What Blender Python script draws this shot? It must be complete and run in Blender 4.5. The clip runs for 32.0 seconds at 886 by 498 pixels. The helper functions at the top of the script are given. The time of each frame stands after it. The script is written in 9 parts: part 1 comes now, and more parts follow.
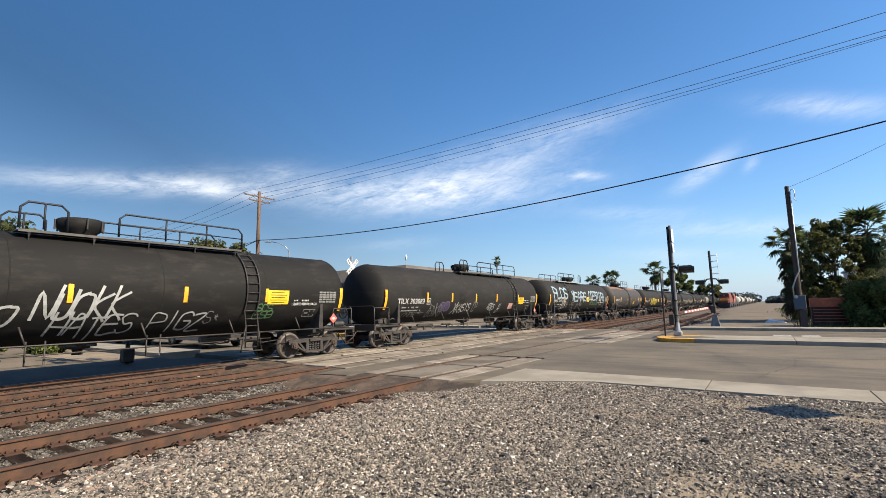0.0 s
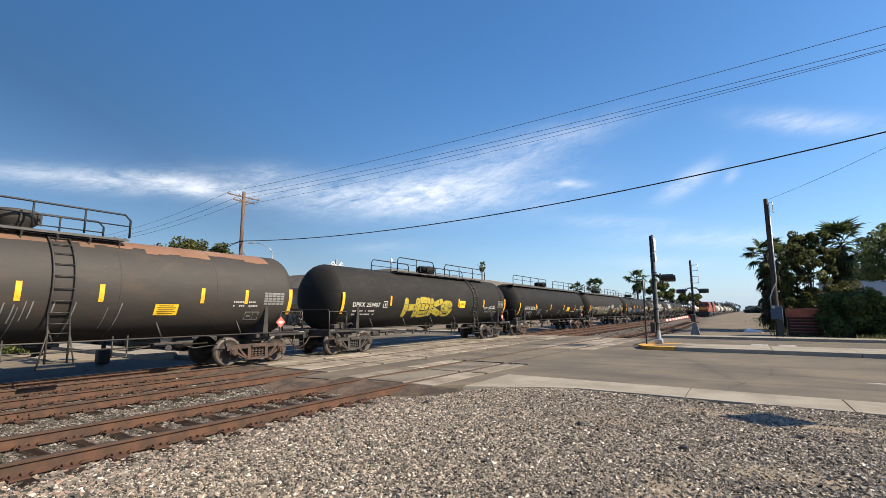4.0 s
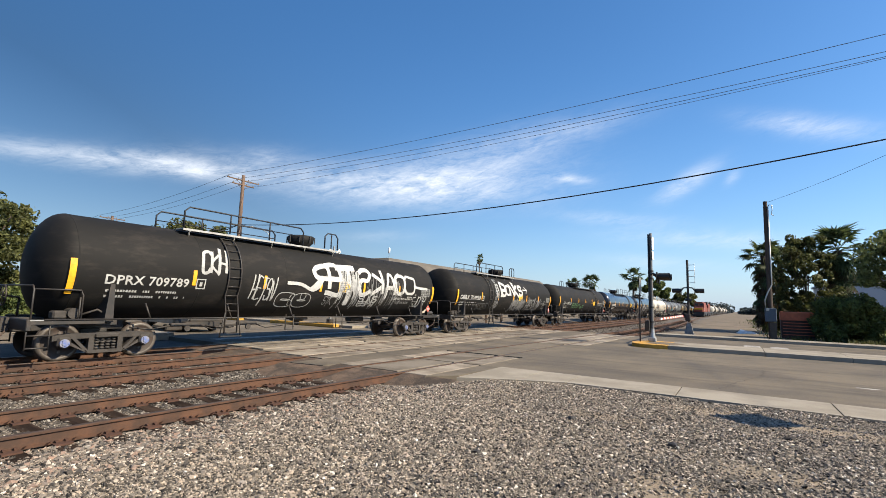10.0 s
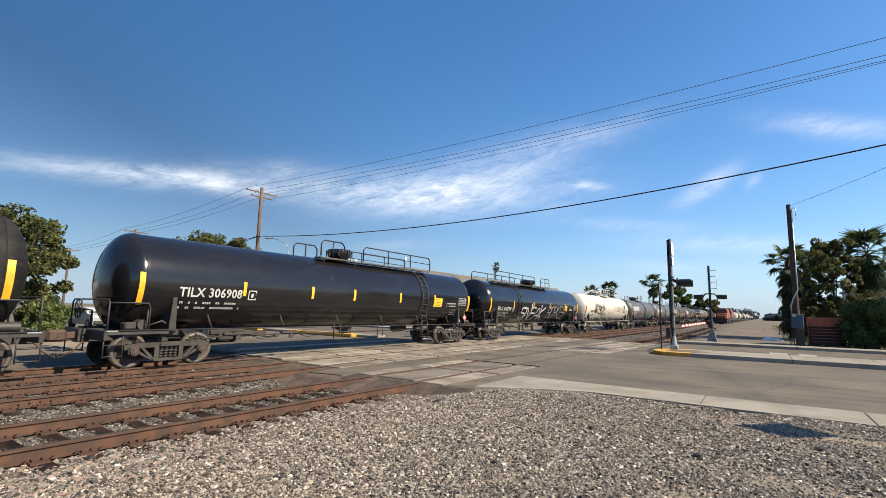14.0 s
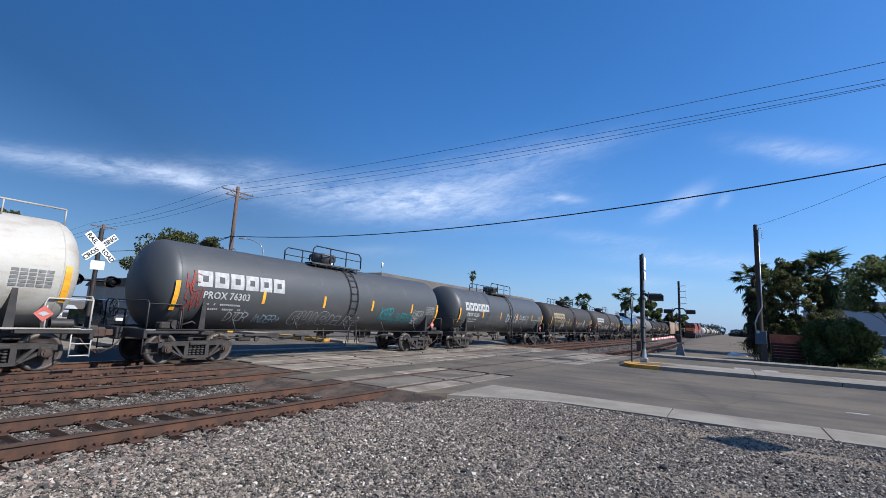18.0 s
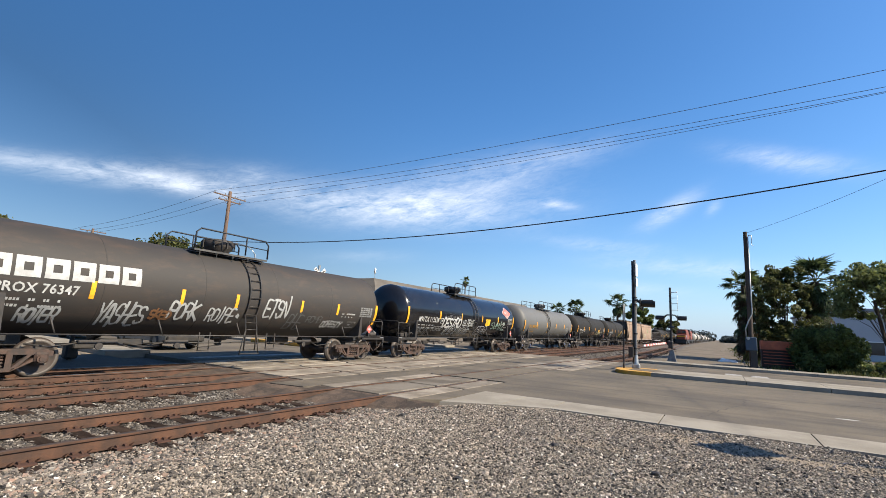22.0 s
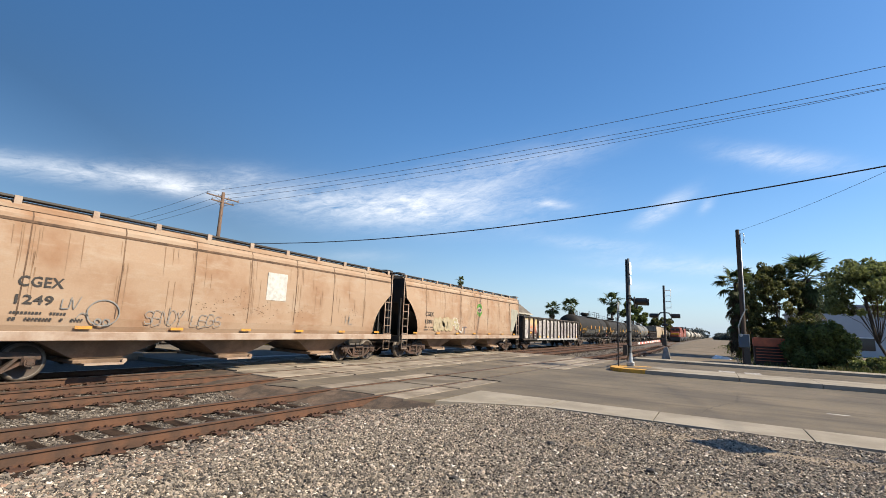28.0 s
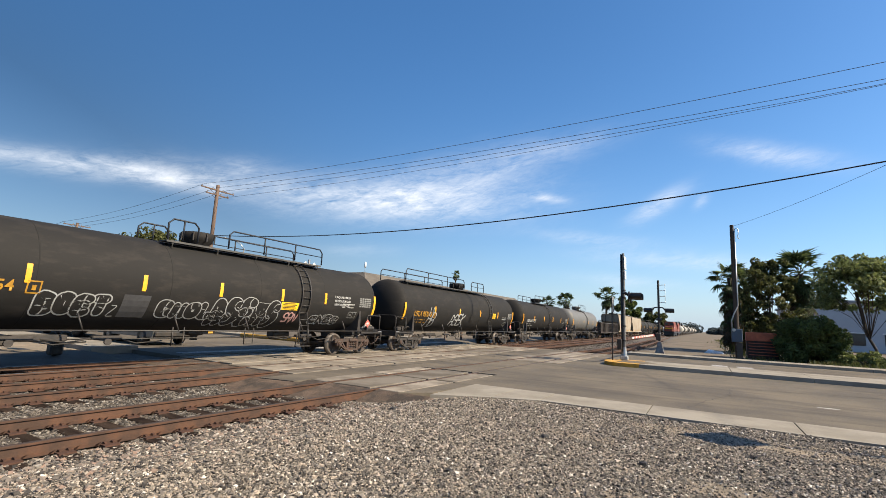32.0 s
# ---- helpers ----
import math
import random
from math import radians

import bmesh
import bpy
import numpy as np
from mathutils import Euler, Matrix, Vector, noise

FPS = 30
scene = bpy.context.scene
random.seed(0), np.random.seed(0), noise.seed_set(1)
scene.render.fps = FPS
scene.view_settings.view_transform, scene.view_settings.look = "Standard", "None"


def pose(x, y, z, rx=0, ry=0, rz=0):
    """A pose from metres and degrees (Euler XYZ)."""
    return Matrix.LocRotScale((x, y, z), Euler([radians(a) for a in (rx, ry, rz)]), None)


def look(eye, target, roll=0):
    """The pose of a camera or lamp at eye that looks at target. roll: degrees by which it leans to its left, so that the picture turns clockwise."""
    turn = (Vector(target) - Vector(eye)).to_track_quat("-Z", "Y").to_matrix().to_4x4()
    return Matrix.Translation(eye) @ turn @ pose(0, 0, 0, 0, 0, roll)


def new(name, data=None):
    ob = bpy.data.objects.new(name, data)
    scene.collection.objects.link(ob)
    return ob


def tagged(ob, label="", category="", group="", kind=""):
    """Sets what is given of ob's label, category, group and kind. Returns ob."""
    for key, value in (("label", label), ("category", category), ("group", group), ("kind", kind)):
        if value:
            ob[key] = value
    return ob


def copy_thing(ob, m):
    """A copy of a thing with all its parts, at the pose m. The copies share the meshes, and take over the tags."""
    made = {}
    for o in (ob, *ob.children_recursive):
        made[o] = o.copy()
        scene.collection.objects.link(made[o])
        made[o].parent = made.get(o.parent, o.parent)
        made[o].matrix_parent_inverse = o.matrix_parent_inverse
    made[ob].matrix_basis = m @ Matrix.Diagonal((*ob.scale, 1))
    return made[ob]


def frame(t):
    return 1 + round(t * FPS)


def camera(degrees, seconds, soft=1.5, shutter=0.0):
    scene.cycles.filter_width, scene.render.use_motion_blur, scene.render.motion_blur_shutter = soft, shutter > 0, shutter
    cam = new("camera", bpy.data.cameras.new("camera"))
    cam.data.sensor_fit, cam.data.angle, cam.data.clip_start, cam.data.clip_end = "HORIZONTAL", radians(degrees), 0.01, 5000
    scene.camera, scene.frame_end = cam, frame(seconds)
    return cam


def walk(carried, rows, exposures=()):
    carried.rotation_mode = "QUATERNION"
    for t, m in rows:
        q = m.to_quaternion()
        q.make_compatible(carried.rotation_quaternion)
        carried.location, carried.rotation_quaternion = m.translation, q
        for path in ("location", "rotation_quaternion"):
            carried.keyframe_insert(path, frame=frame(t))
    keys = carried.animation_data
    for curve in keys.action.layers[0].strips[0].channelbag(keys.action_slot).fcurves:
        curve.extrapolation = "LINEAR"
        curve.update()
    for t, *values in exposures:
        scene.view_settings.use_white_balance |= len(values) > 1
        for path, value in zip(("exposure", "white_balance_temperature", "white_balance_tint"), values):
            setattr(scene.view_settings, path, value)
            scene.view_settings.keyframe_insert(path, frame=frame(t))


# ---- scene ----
# The eye stands still on the gravel; rows of seconds, yaw to the left of the track's line, pitch and roll in degrees.
EYE = (0.0, 0.0, 1.69)
PATH = [
    (0, 34.74, 7.24, -1.14),
    (0.5, 34.62, 7.23, -1.70),
    (1, 34.69, 7.27, -2.21),
    (1.5, 34.56, 7.32, -2.19),
    (2, 33.56, 7.42, -1.98),
    (2.5, 32.29, 7.69, -1.29),
    (3, 31.98, 7.76, -0.84),
    (3.5, 32.53, 7.78, -0.66),
    (5.5, 33.28, 7.81, 0.61),
    (6, 32.95, 7.56, 0.82),
    (6.5, 32.70, 7.29, 1.12),
    (7, 32.48, 7.20, 1.55),
    (7.5, 32.41, 7.11, 1.68),
    (8, 32.29, 7.06, 1.79),
    (8.5, 32.13, 6.97, 1.85),
    (9, 32.13, 6.71, 1.76),
    (9.5, 32.35, 6.53, 1.71),
    (10, 32.68, 6.68, 1.77),
    (10.5, 33.35, 6.97, 1.88),
    (11, 34.14, 7.09, 1.71),
    (11.5, 34.90, 7.14, 1.25),
    (12, 35.28, 7.18, 0.91),
    (12.5, 35.58, 7.28, 0.97),
    (13, 35.51, 7.38, 1.14),
    (13.5, 35.19, 7.59, 1.26),
    (14, 34.72, 7.70, 1.27),
    (14.5, 34.21, 7.65, 1.33),
    (16.5, 31.88, 8.42, 3.24),
    (17, 31.78, 8.63, 3.38),
    (17.5, 31.77, 8.66, 3.18),
    (18, 31.93, 8.70, 2.90),
    (18.5, 32.00, 8.82, 2.82),
    (19, 32.08, 9.05, 2.83),
    (19.5, 32.11, 9.41, 2.76),
    (20, 32.01, 9.66, 2.75),
    (20.5, 31.66, 9.66, 2.72),
    (21, 31.42, 9.55, 2.75),
    (21.5, 31.26, 9.47, 2.86),
    (22, 31.09, 9.47, 2.99),
    (22.5, 30.98, 9.52, 2.97),
    (23, 31.01, 9.65, 2.91),
    (23.5, 30.97, 9.76, 2.75),
    (24, 30.88, 9.84, 2.65),
    (24.5, 30.82, 9.85, 2.63),
    (25, 30.88, 9.82, 2.69),
    (25.5, 30.88, 9.74, 2.83),
    (27.5, 30.44, 9.60, 2.77),
    (28, 30.41, 9.47, 2.48),
    (28.5, 30.47, 9.43, 2.32),
    (29, 30.49, 9.55, 2.06),
    (29.5, 30.39, 9.70, 1.99),
    (30, 30.21, 9.73, 2.14),
    (30.5, 30.03, 9.51, 2.55),
    (31, 29.95, 9.24, 2.78),
    (31.5, 29.86, 9.02, 2.76),
    (32, 29.84, 8.75, 2.65),
]


def aim(yaw, pitch, roll):
    a, b = radians(yaw), radians(pitch)
    way = Vector((-math.sin(a) * math.cos(b), math.cos(a) * math.cos(b), math.sin(b)))
    return look(EYE, Vector(EYE) + 10 * way, roll)


cam = camera(88.0, 32.0, soft=0.8)
walk(cam, [(t, aim(yaw, pitch, roll)) for t, yaw, pitch, roll in PATH], exposures=[(0, 1.04, 6380, 10), (15.5, 1.04, 6330, 10), (16.6, 0.72, 6150, 12), (17.1, 0.50, 5950, 12), (18.0, 0.58, 5250, 12), (18.8, 0.92, 5080, 12), (19.8, 0.96, 5300, 12), (21, 1.01, 5950, 11), (22.3, 1.04, 6150, 10), (23.4, 1.04, 6300, 10), (24.4, 1.04, 6500, 10), (28.3, 1.03, 6500, 10), (29, 0.96, 6180, 10), (29.7, 1.02, 6480, 10), (32, 1.02, 6500, 10)])

# ---- light ----
SUN_EL, SUN_AZ = radians(39.0), radians(80.0)      # azimuth from +y towards +x
world = bpy.data.worlds.new("sky")
world.use_nodes = True
scene.world = world


def node(tree, kind, **values):
    n = tree.nodes.new(kind)
    for key, value in values.items():
        if key in n.inputs:
            n.inputs[key].default_value = value
    return n


def math_node(tree, op, a, b=None, c=None, clamp=False):
    n = tree.nodes.new("ShaderNodeMath")
    n.operation, n.use_clamp = op, clamp
    for i, v in enumerate((a, b, c)):
        if v is None:
            continue
        if isinstance(v, (int, float)):
            n.inputs[i].default_value = v
        else:
            tree.links.new(v, n.inputs[i])
    return n.outputs[0]


def build_sky():
    t = world.node_tree
    t.nodes.clear()
    out = t.nodes.new("ShaderNodeOutputWorld")
    bg = t.nodes.new("ShaderNodeBackground")
    sky = t.nodes.new("ShaderNodeTexSky")
    sky.sky_type, sky.sun_disc = "NISHITA", False
    sky.sun_elevation, sky.sun_rotation = SUN_EL, SUN_AZ
    sky.altitude, sky.air_density, sky.dust_density, sky.ozone_density = 0, 1.0, 0.7, 5.0
    co = t.nodes.new("ShaderNodeTexCoord")
    sep = t.nodes.new("ShaderNodeSeparateXYZ")
    t.links.new(co.outputs["Generated"], sep.inputs[0])
    az = math_node(t, "ARCTAN2", math_node(t, "MULTIPLY", sep.outputs[0], -1.0), sep.outputs[1])
    el = math_node(t, "ARCSINE", sep.outputs[2])
    # thin cirrus: stretched streaks inside soft oval regions of the sky
    vec = t.nodes.new("ShaderNodeCombineXYZ")
    t.links.new(az, vec.inputs[0])
    t.links.new(math_node(t, "ADD", math_node(t, "MULTIPLY", el, 3.2), math_node(t, "MULTIPLY", az, 0.55)), vec.inputs[1])
    fine = node(t, "ShaderNodeTexNoise", Scale=9.0, Detail=8.0, Roughness=0.62, Distortion=0.5)
    t.links.new(vec.outputs[0], fine.inputs["Vector"])
    wisp = node(t, "ShaderNodeTexNoise", Scale=30.0, Detail=6.0, Roughness=0.65, Distortion=1.2)
    t.links.new(vec.outputs[0], wisp.inputs["Vector"])
    total = None
    for a0, e0, wa, we, lean, gain in CLOUDS:
        da = math_node(t, "SUBTRACT", az, radians(a0))
        de = math_node(t, "SUBTRACT", math_node(t, "SUBTRACT", el, radians(e0)), math_node(t, "MULTIPLY", da, lean))
        q = math_node(t, "ADD", math_node(t, "POWER", math_node(t, "DIVIDE", da, radians(wa)), 2.0), math_node(t, "POWER", math_node(t, "DIVIDE", de, radians(we)), 2.0))
        blob = math_node(t, "MULTIPLY", math_node(t, "EXPONENT", math_node(t, "MULTIPLY", q, -1.0)), gain)
        total = blob if total is None else math_node(t, "ADD", total, blob)
    grain = math_node(t, "ADD", math_node(t, "MULTIPLY", fine.outputs[0], 1.6), math_node(t, "MULTIPLY", wisp.outputs[0], 0.9))
    amount = math_node(t, "MULTIPLY", total, math_node(t, "MULTIPLY_ADD", grain, 1.25, -0.95, clamp=True), clamp=True)
    mix = t.nodes.new("ShaderNodeMix")
    mix.data_type = "RGBA"
    t.links.new(amount, mix.inputs[0])
    deep = node(t, "ShaderNodeHueSaturation", Hue=0.498, Saturation=1.17, Value=1.12)
    t.links.new(sky.outputs[0], deep.inputs["Color"])
    # the clear sky deepens away from the sun
    way = t.nodes.new("ShaderNodeVectorMath")
    way.operation = "DOT_PRODUCT"
    t.links.new(co.outputs["Generated"], way.inputs[0])
    way.inputs[1].default_value = (math.sin(SUN_AZ) * math.cos(SUN_EL), math.cos(SUN_AZ) * math.cos(SUN_EL), math.sin(SUN_EL))
    far = math_node(t, "MINIMUM", math_node(t, "MAXIMUM", math_node(t, "MULTIPLY_ADD", way.outputs["Value"], -1.47, 0.515), 0.0), 1.15)
    deepen = math_node(t, "POWER", 2.0, math_node(t, "MULTIPLY_ADD", math_node(t, "POWER", far, 3.2), -0.74, 0.30))
    t.links.new(math_node(t, "MULTIPLY", deepen, 1.12), deep.inputs["Value"])
    # pale haze low over the horizon, all round
    haze = t.nodes.new("ShaderNodeMix")
    haze.data_type = "RGBA"
    t.links.new(math_node(t, "MULTIPLY", math_node(t, "EXPONENT", math_node(t, "MULTIPLY", math_node(t, "ABSOLUTE", el), -9.0)), 0.72), haze.inputs[0])
    t.links.new(deep.outputs[0], haze.inputs[6])
    haze.inputs[7].default_value = HAZE
    t.links.new(haze.outputs[2], mix.inputs[6])
    mix.inputs[7].default_value = CLOUD_COLOUR
    t.links.new(mix.outputs[2], bg.inputs[0])
    bg.inputs[1].default_value = SKY_STRENGTH
    t.links.new(bg.outputs[0], out.inputs[0])


SKY_STRENGTH = 0.068
HAZE = (3.9, 5.1, 6.6, 1)
CLOUD_COLOUR = (7.2, 7.6, 8.2, 1)
# azimuth (left of +y), elevation, half widths in degrees, lean, strength
CLOUDS = [
    (68.7, 13.3, 12.6, 0.99, -0.07, 0.68),
    (60.5, 13.6, 4.1, 0.82, 0.02, 0.5),
    (66.2, 14.2, 5.6, 1.08, -0.23, 0.25),
    (39.2, 14.0, 15.8, 2.16, 0.0, 0.79),
    (30.5, 15.7, 10.7, 2.31, -0.1, 0.54),
    (26.1, 18.8, 9.8, 2.25, -0.19, 0.3),
    (16.3, 20.8, 6.8, 1.3, -0.19, 0.25),
    (55.7, 15.6, 3.3, 1.17, -0.28, 0.32),
    (17.1, 15.3, 2.1, 0.51, 0.15, 0.65),
    (4.3, 14.0, 2.6, 1.01, -0.5, 0.68),
    (-0.1, 14.1, 0.7, 0.6, -0.58, 0.36),
    (-7.0, 18.0, 4.9, 1.05, 0.32, 0.54),
    (11.8, 10.3, 6.1, 0.75, 0.1, 0.32),
    (2.5, 7.7, 9.2, 0.94, 0.08, 0.4),
    (8.1, 5.4, 5.6, 0.74, 0.07, 0.25),
    (40.7, 7.9, 4.8, 0.73, -0.09, 0.18),
]
build_sky()
sun = new("sun", bpy.data.lights.new("sun", "SUN"))
sun.data.energy, sun.data.angle, sun.data.color = 5.0, radians(0.53), (1.0, 0.86, 0.64)
sun.matrix_world = look((60, 10, 50), Vector((60, 10, 50)) - Vector((math.sin(SUN_AZ) * math.cos(SUN_EL), math.cos(SUN_AZ) * math.cos(SUN_EL), math.sin(SUN_EL))))


# ---- materials ----
def material(name, base, rough=0.7, metal=0.0, second=None, amount=0.5, scale=4.0, fine=40.0, bump=0.0, contrast=0.25, spec=0.5, streak=None, each=0.0, stretch=(1, 1, 1), rough_var=0.12):
    """A painted, rusty, stony or wooden surface: base colour with a second colour in patches, fine grain, bump; each: change from piece to piece."""
    m = bpy.data.materials.new(name)
    m.use_nodes = True
    t = m.node_tree
    b = t.nodes["Principled BSDF"]
    b.inputs["Metallic"].default_value = metal
    b.inputs["Specular IOR Level"].default_value = spec
    co = t.nodes.new("ShaderNodeTexCoord")
    mp = node(t, "ShaderNodeMapping", Scale=stretch)
    if each:
        some = t.nodes.new("ShaderNodeObjectInfo")
        t.links.new(math_node(t, "MULTIPLY", some.outputs["Random"], 60.0), mp.inputs["Location"])
    t.links.new(co.outputs["Object"], mp.inputs[0])
    big = node(t, "ShaderNodeTexNoise", Scale=scale, Detail=5.0, Roughness=0.6)
    small = node(t, "ShaderNodeTexNoise", Scale=fine, Detail=3.0, Roughness=0.6)
    for n in (big, small):
        t.links.new(mp.outputs[0], n.inputs["Vector"])
    ramp = math_node(t, "MULTIPLY_ADD", big.outputs[0], 5.0, -2.0 - 2.0 * (0.5 - amount) * 2, clamp=True)
    mix = t.nodes.new("ShaderNodeMix")
    mix.data_type = "RGBA"
    mix.inputs[6].default_value = (*base, 1)
    mix.inputs[7].default_value = (*(second or [c * 0.75 for c in base]), 1)
    t.links.new(ramp, mix.inputs[0])
    colour = mix.outputs[2]
    value = math_node(t, "MULTIPLY_ADD", small.outputs[0], 2 * contrast, 1 - contrast)
    if each:
        info = t.nodes.new("ShaderNodeObjectInfo")
        geo = t.nodes.new("ShaderNodeNewGeometry")
        r = math_node(t, "FRACT", math_node(t, "ADD", info.outputs["Random"], geo.outputs["Random Per Island"]))
        value = math_node(t, "MULTIPLY", value, math_node(t, "MULTIPLY_ADD", r, 2 * each, 1 - each))
    if streak:
        runs = node(t, "ShaderNodeTexNoise", Scale=1.0, Detail=4.0, Roughness=0.7)
        mp2 = node(t, "ShaderNodeMapping", Scale=streak[1])
        t.links.new(co.outputs["Object"], mp2.inputs[0])
        t.links.new(mp2.outputs[0], runs.inputs["Vector"])
        k = math_node(t, "MULTIPLY", math_node(t, "MULTIPLY_ADD", runs.outputs[0], 6.0, -3.0, clamp=True), streak[2], clamp=True)
        mx = t.nodes.new("ShaderNodeMix")
        mx.data_type = "RGBA"
        t.links.new(k, mx.inputs[0])
        t.links.new(colour, mx.inputs[6])
        mx.inputs[7].default_value = (*streak[0], 1)
        colour = mx.outputs[2]
    hsv = t.nodes.new("ShaderNodeHueSaturation")
    t.links.new(value, hsv.inputs["Value"])
    t.links.new(colour, hsv.inputs["Color"])
    t.links.new(hsv.outputs[0], b.inputs["Base Color"])
    t.links.new(math_node(t, "MULTIPLY_ADD", big.outputs[0], 2 * rough_var, rough - rough_var, clamp=True), b.inputs["Roughness"])
    if bump:
        bp = node(t, "ShaderNodeBump", Strength=0.6, Distance=bump)
        t.links.new(small.outputs[0], bp.inputs["Height"])
        t.links.new(bp.outputs[0], b.inputs["Normal"])
    return m


M = {}
M["gravel"] = material("gravel", (0.075, 0.064, 0.052), 0.9, second=(0.165, 0.135, 0.10), amount=0.40, scale=0.55, fine=55, bump=0.02, contrast=0.45)
M["stones"] = material("stones", (0.2442, 0.2257, 0.2072), 0.85, second=(0.3108, 0.2664, 0.222), scale=0.8, fine=30, contrast=0.25, each=0.55)
M["ballast"] = material("ballast", (0.0555, 0.0444, 0.03478), 0.95, second=(0.0888, 0.0703, 0.05402), scale=1.0, fine=45, bump=0.02, contrast=0.4)
M["crack"] = material("crack", (0.0333, 0.0296, 0.02516), 0.95, second=(0.0666, 0.0592, 0.0518), scale=5, fine=60, contrast=0.3)
M["sand"] = material("sand", (0.225, 0.175, 0.12), 0.95, second=(0.16, 0.13, 0.095), scale=1.2, fine=70, bump=0.01, contrast=0.3)
M["asphalt"] = material("asphalt", (0.0925, 0.07918, 0.06364), 0.85, second=(0.1369, 0.1147, 0.08658), scale=0.35, fine=110, bump=0.004, contrast=0.35, spec=0.2, streak=((0.04884, 0.04218, 0.03552), (0.16, 1.6, 1), 0.5))
M["asphalt_old"] = material("asphalt_old", (0.105, 0.075, 0.056), 0.95, second=(0.05, 0.04, 0.033), scale=2.2, fine=45, bump=0.02, contrast=0.6, spec=0.2)
M["concrete"] = material("concrete", (0.2516, 0.2257, 0.185), 0.85, second=(0.1924, 0.1702, 0.1369), scale=0.8, fine=60, bump=0.003, contrast=0.2, spec=0.25)
M["panel"] = material("panel", (0.2146, 0.185, 0.148), 0.85, second=(0.1258, 0.1051, 0.0814), scale=1.1, fine=50, bump=0.004, contrast=0.25, each=0.28, spec=0.25)
M["kerb_yellow"] = material("kerb_yellow", (0.50, 0.26, 0.025), 0.7, second=(0.34, 0.19, 0.04), scale=6, fine=50, contrast=0.2)
M["rail"] = material("rail", (0.076, 0.0326, 0.0153), 0.78, second=(0.042, 0.021, 0.0122), scale=3, fine=60, bump=0.002, contrast=0.3)
M["rail_head"] = material("rail_head", (0.0407, 0.0296, 0.02368), 0.6, metal=0.2, second=(0.0592, 0.037, 0.02664), scale=3, fine=60, contrast=0.2)
M["rail_top"] = material("rail_top", (0.32, 0.27, 0.23), 0.4, metal=0.8, scale=3, fine=60, contrast=0.2)
M["tie"] = material("tie", (0.012, 0.0075, 0.0055), 0.95, second=(0.032, 0.021, 0.015), scale=2, fine=30, bump=0.01, contrast=0.4, stretch=(0.5, 4, 4), each=0.3, spec=0.1)
M["tie_plate"] = material("tie_plate", (0.0629, 0.02664, 0.0148), 0.8, scale=8, fine=60, contrast=0.3)
M["timber"] = material("timber", (0.128, 0.082, 0.058), 0.9, second=(0.082, 0.054, 0.04), scale=1.5, fine=20, bump=0.01, contrast=0.3, stretch=(6, 6, 0.4))
M["timber_dark"] = material("timber_dark", (0.037, 0.0259, 0.02072), 0.9, second=(0.0592, 0.0444, 0.0333), scale=1.5, fine=20, bump=0.01, contrast=0.3, stretch=(6, 6, 0.4))
M["galvanised"] = material("galvanised", (0.42, 0.42, 0.41), 0.45, metal=0.7, scale=4, fine=40, contrast=0.12)
M["steel_dark"] = material("steel_dark", (0.01628, 0.01554, 0.01554), 0.6, second=(0.0333, 0.02664, 0.0222), scale=4, fine=40, contrast=0.25)
M["truck_rust"] = material("truck_rust", (0.0629, 0.0333, 0.0222), 0.75, second=(0.0333, 0.02368, 0.01924), scale=5, fine=50, bump=0.003, contrast=0.3)
M["truck_grey"] = material("truck_grey", (0.037, 0.03108, 0.02738), 0.75, second=(0.02368, 0.01998, 0.01776), scale=5, fine=50, bump=0.003, contrast=0.3)
M["wheel"] = material("wheel", (0.040, 0.026, 0.020), 0.7, metal=0.1, second=(0.030, 0.024, 0.021), scale=6, fine=50, contrast=0.3)
M["wheel_rim"] = material("wheel_rim", (0.095, 0.08, 0.068), 0.5, metal=0.15, scale=6, fine=50, contrast=0.2)
M["stripe"] = material("stripe", (0.80, 0.38, 0.015), 0.5, scale=3, fine=30, contrast=0.1)
M["white_paint"] = material("white_paint", (0.78, 0.78, 0.76), 0.6, scale=3, fine=30, contrast=0.08)
M["red_paint"] = material("red_paint", (0.60, 0.05, 0.03), 0.5, scale=3, fine=30, contrast=0.1)
M["yellow_sign"] = material("yellow_sign", (0.85, 0.52, 0.02), 0.5, scale=3, fine=30, contrast=0.06)
M["black_paint"] = material("black_paint", (0.0111, 0.0111, 0.01184), 0.5, scale=3, fine=30, contrast=0.1)
M["silver_paint"] = material("silver_paint", (0.4588, 0.4662, 0.481), 0.5, scale=6, fine=20, contrast=0.12)


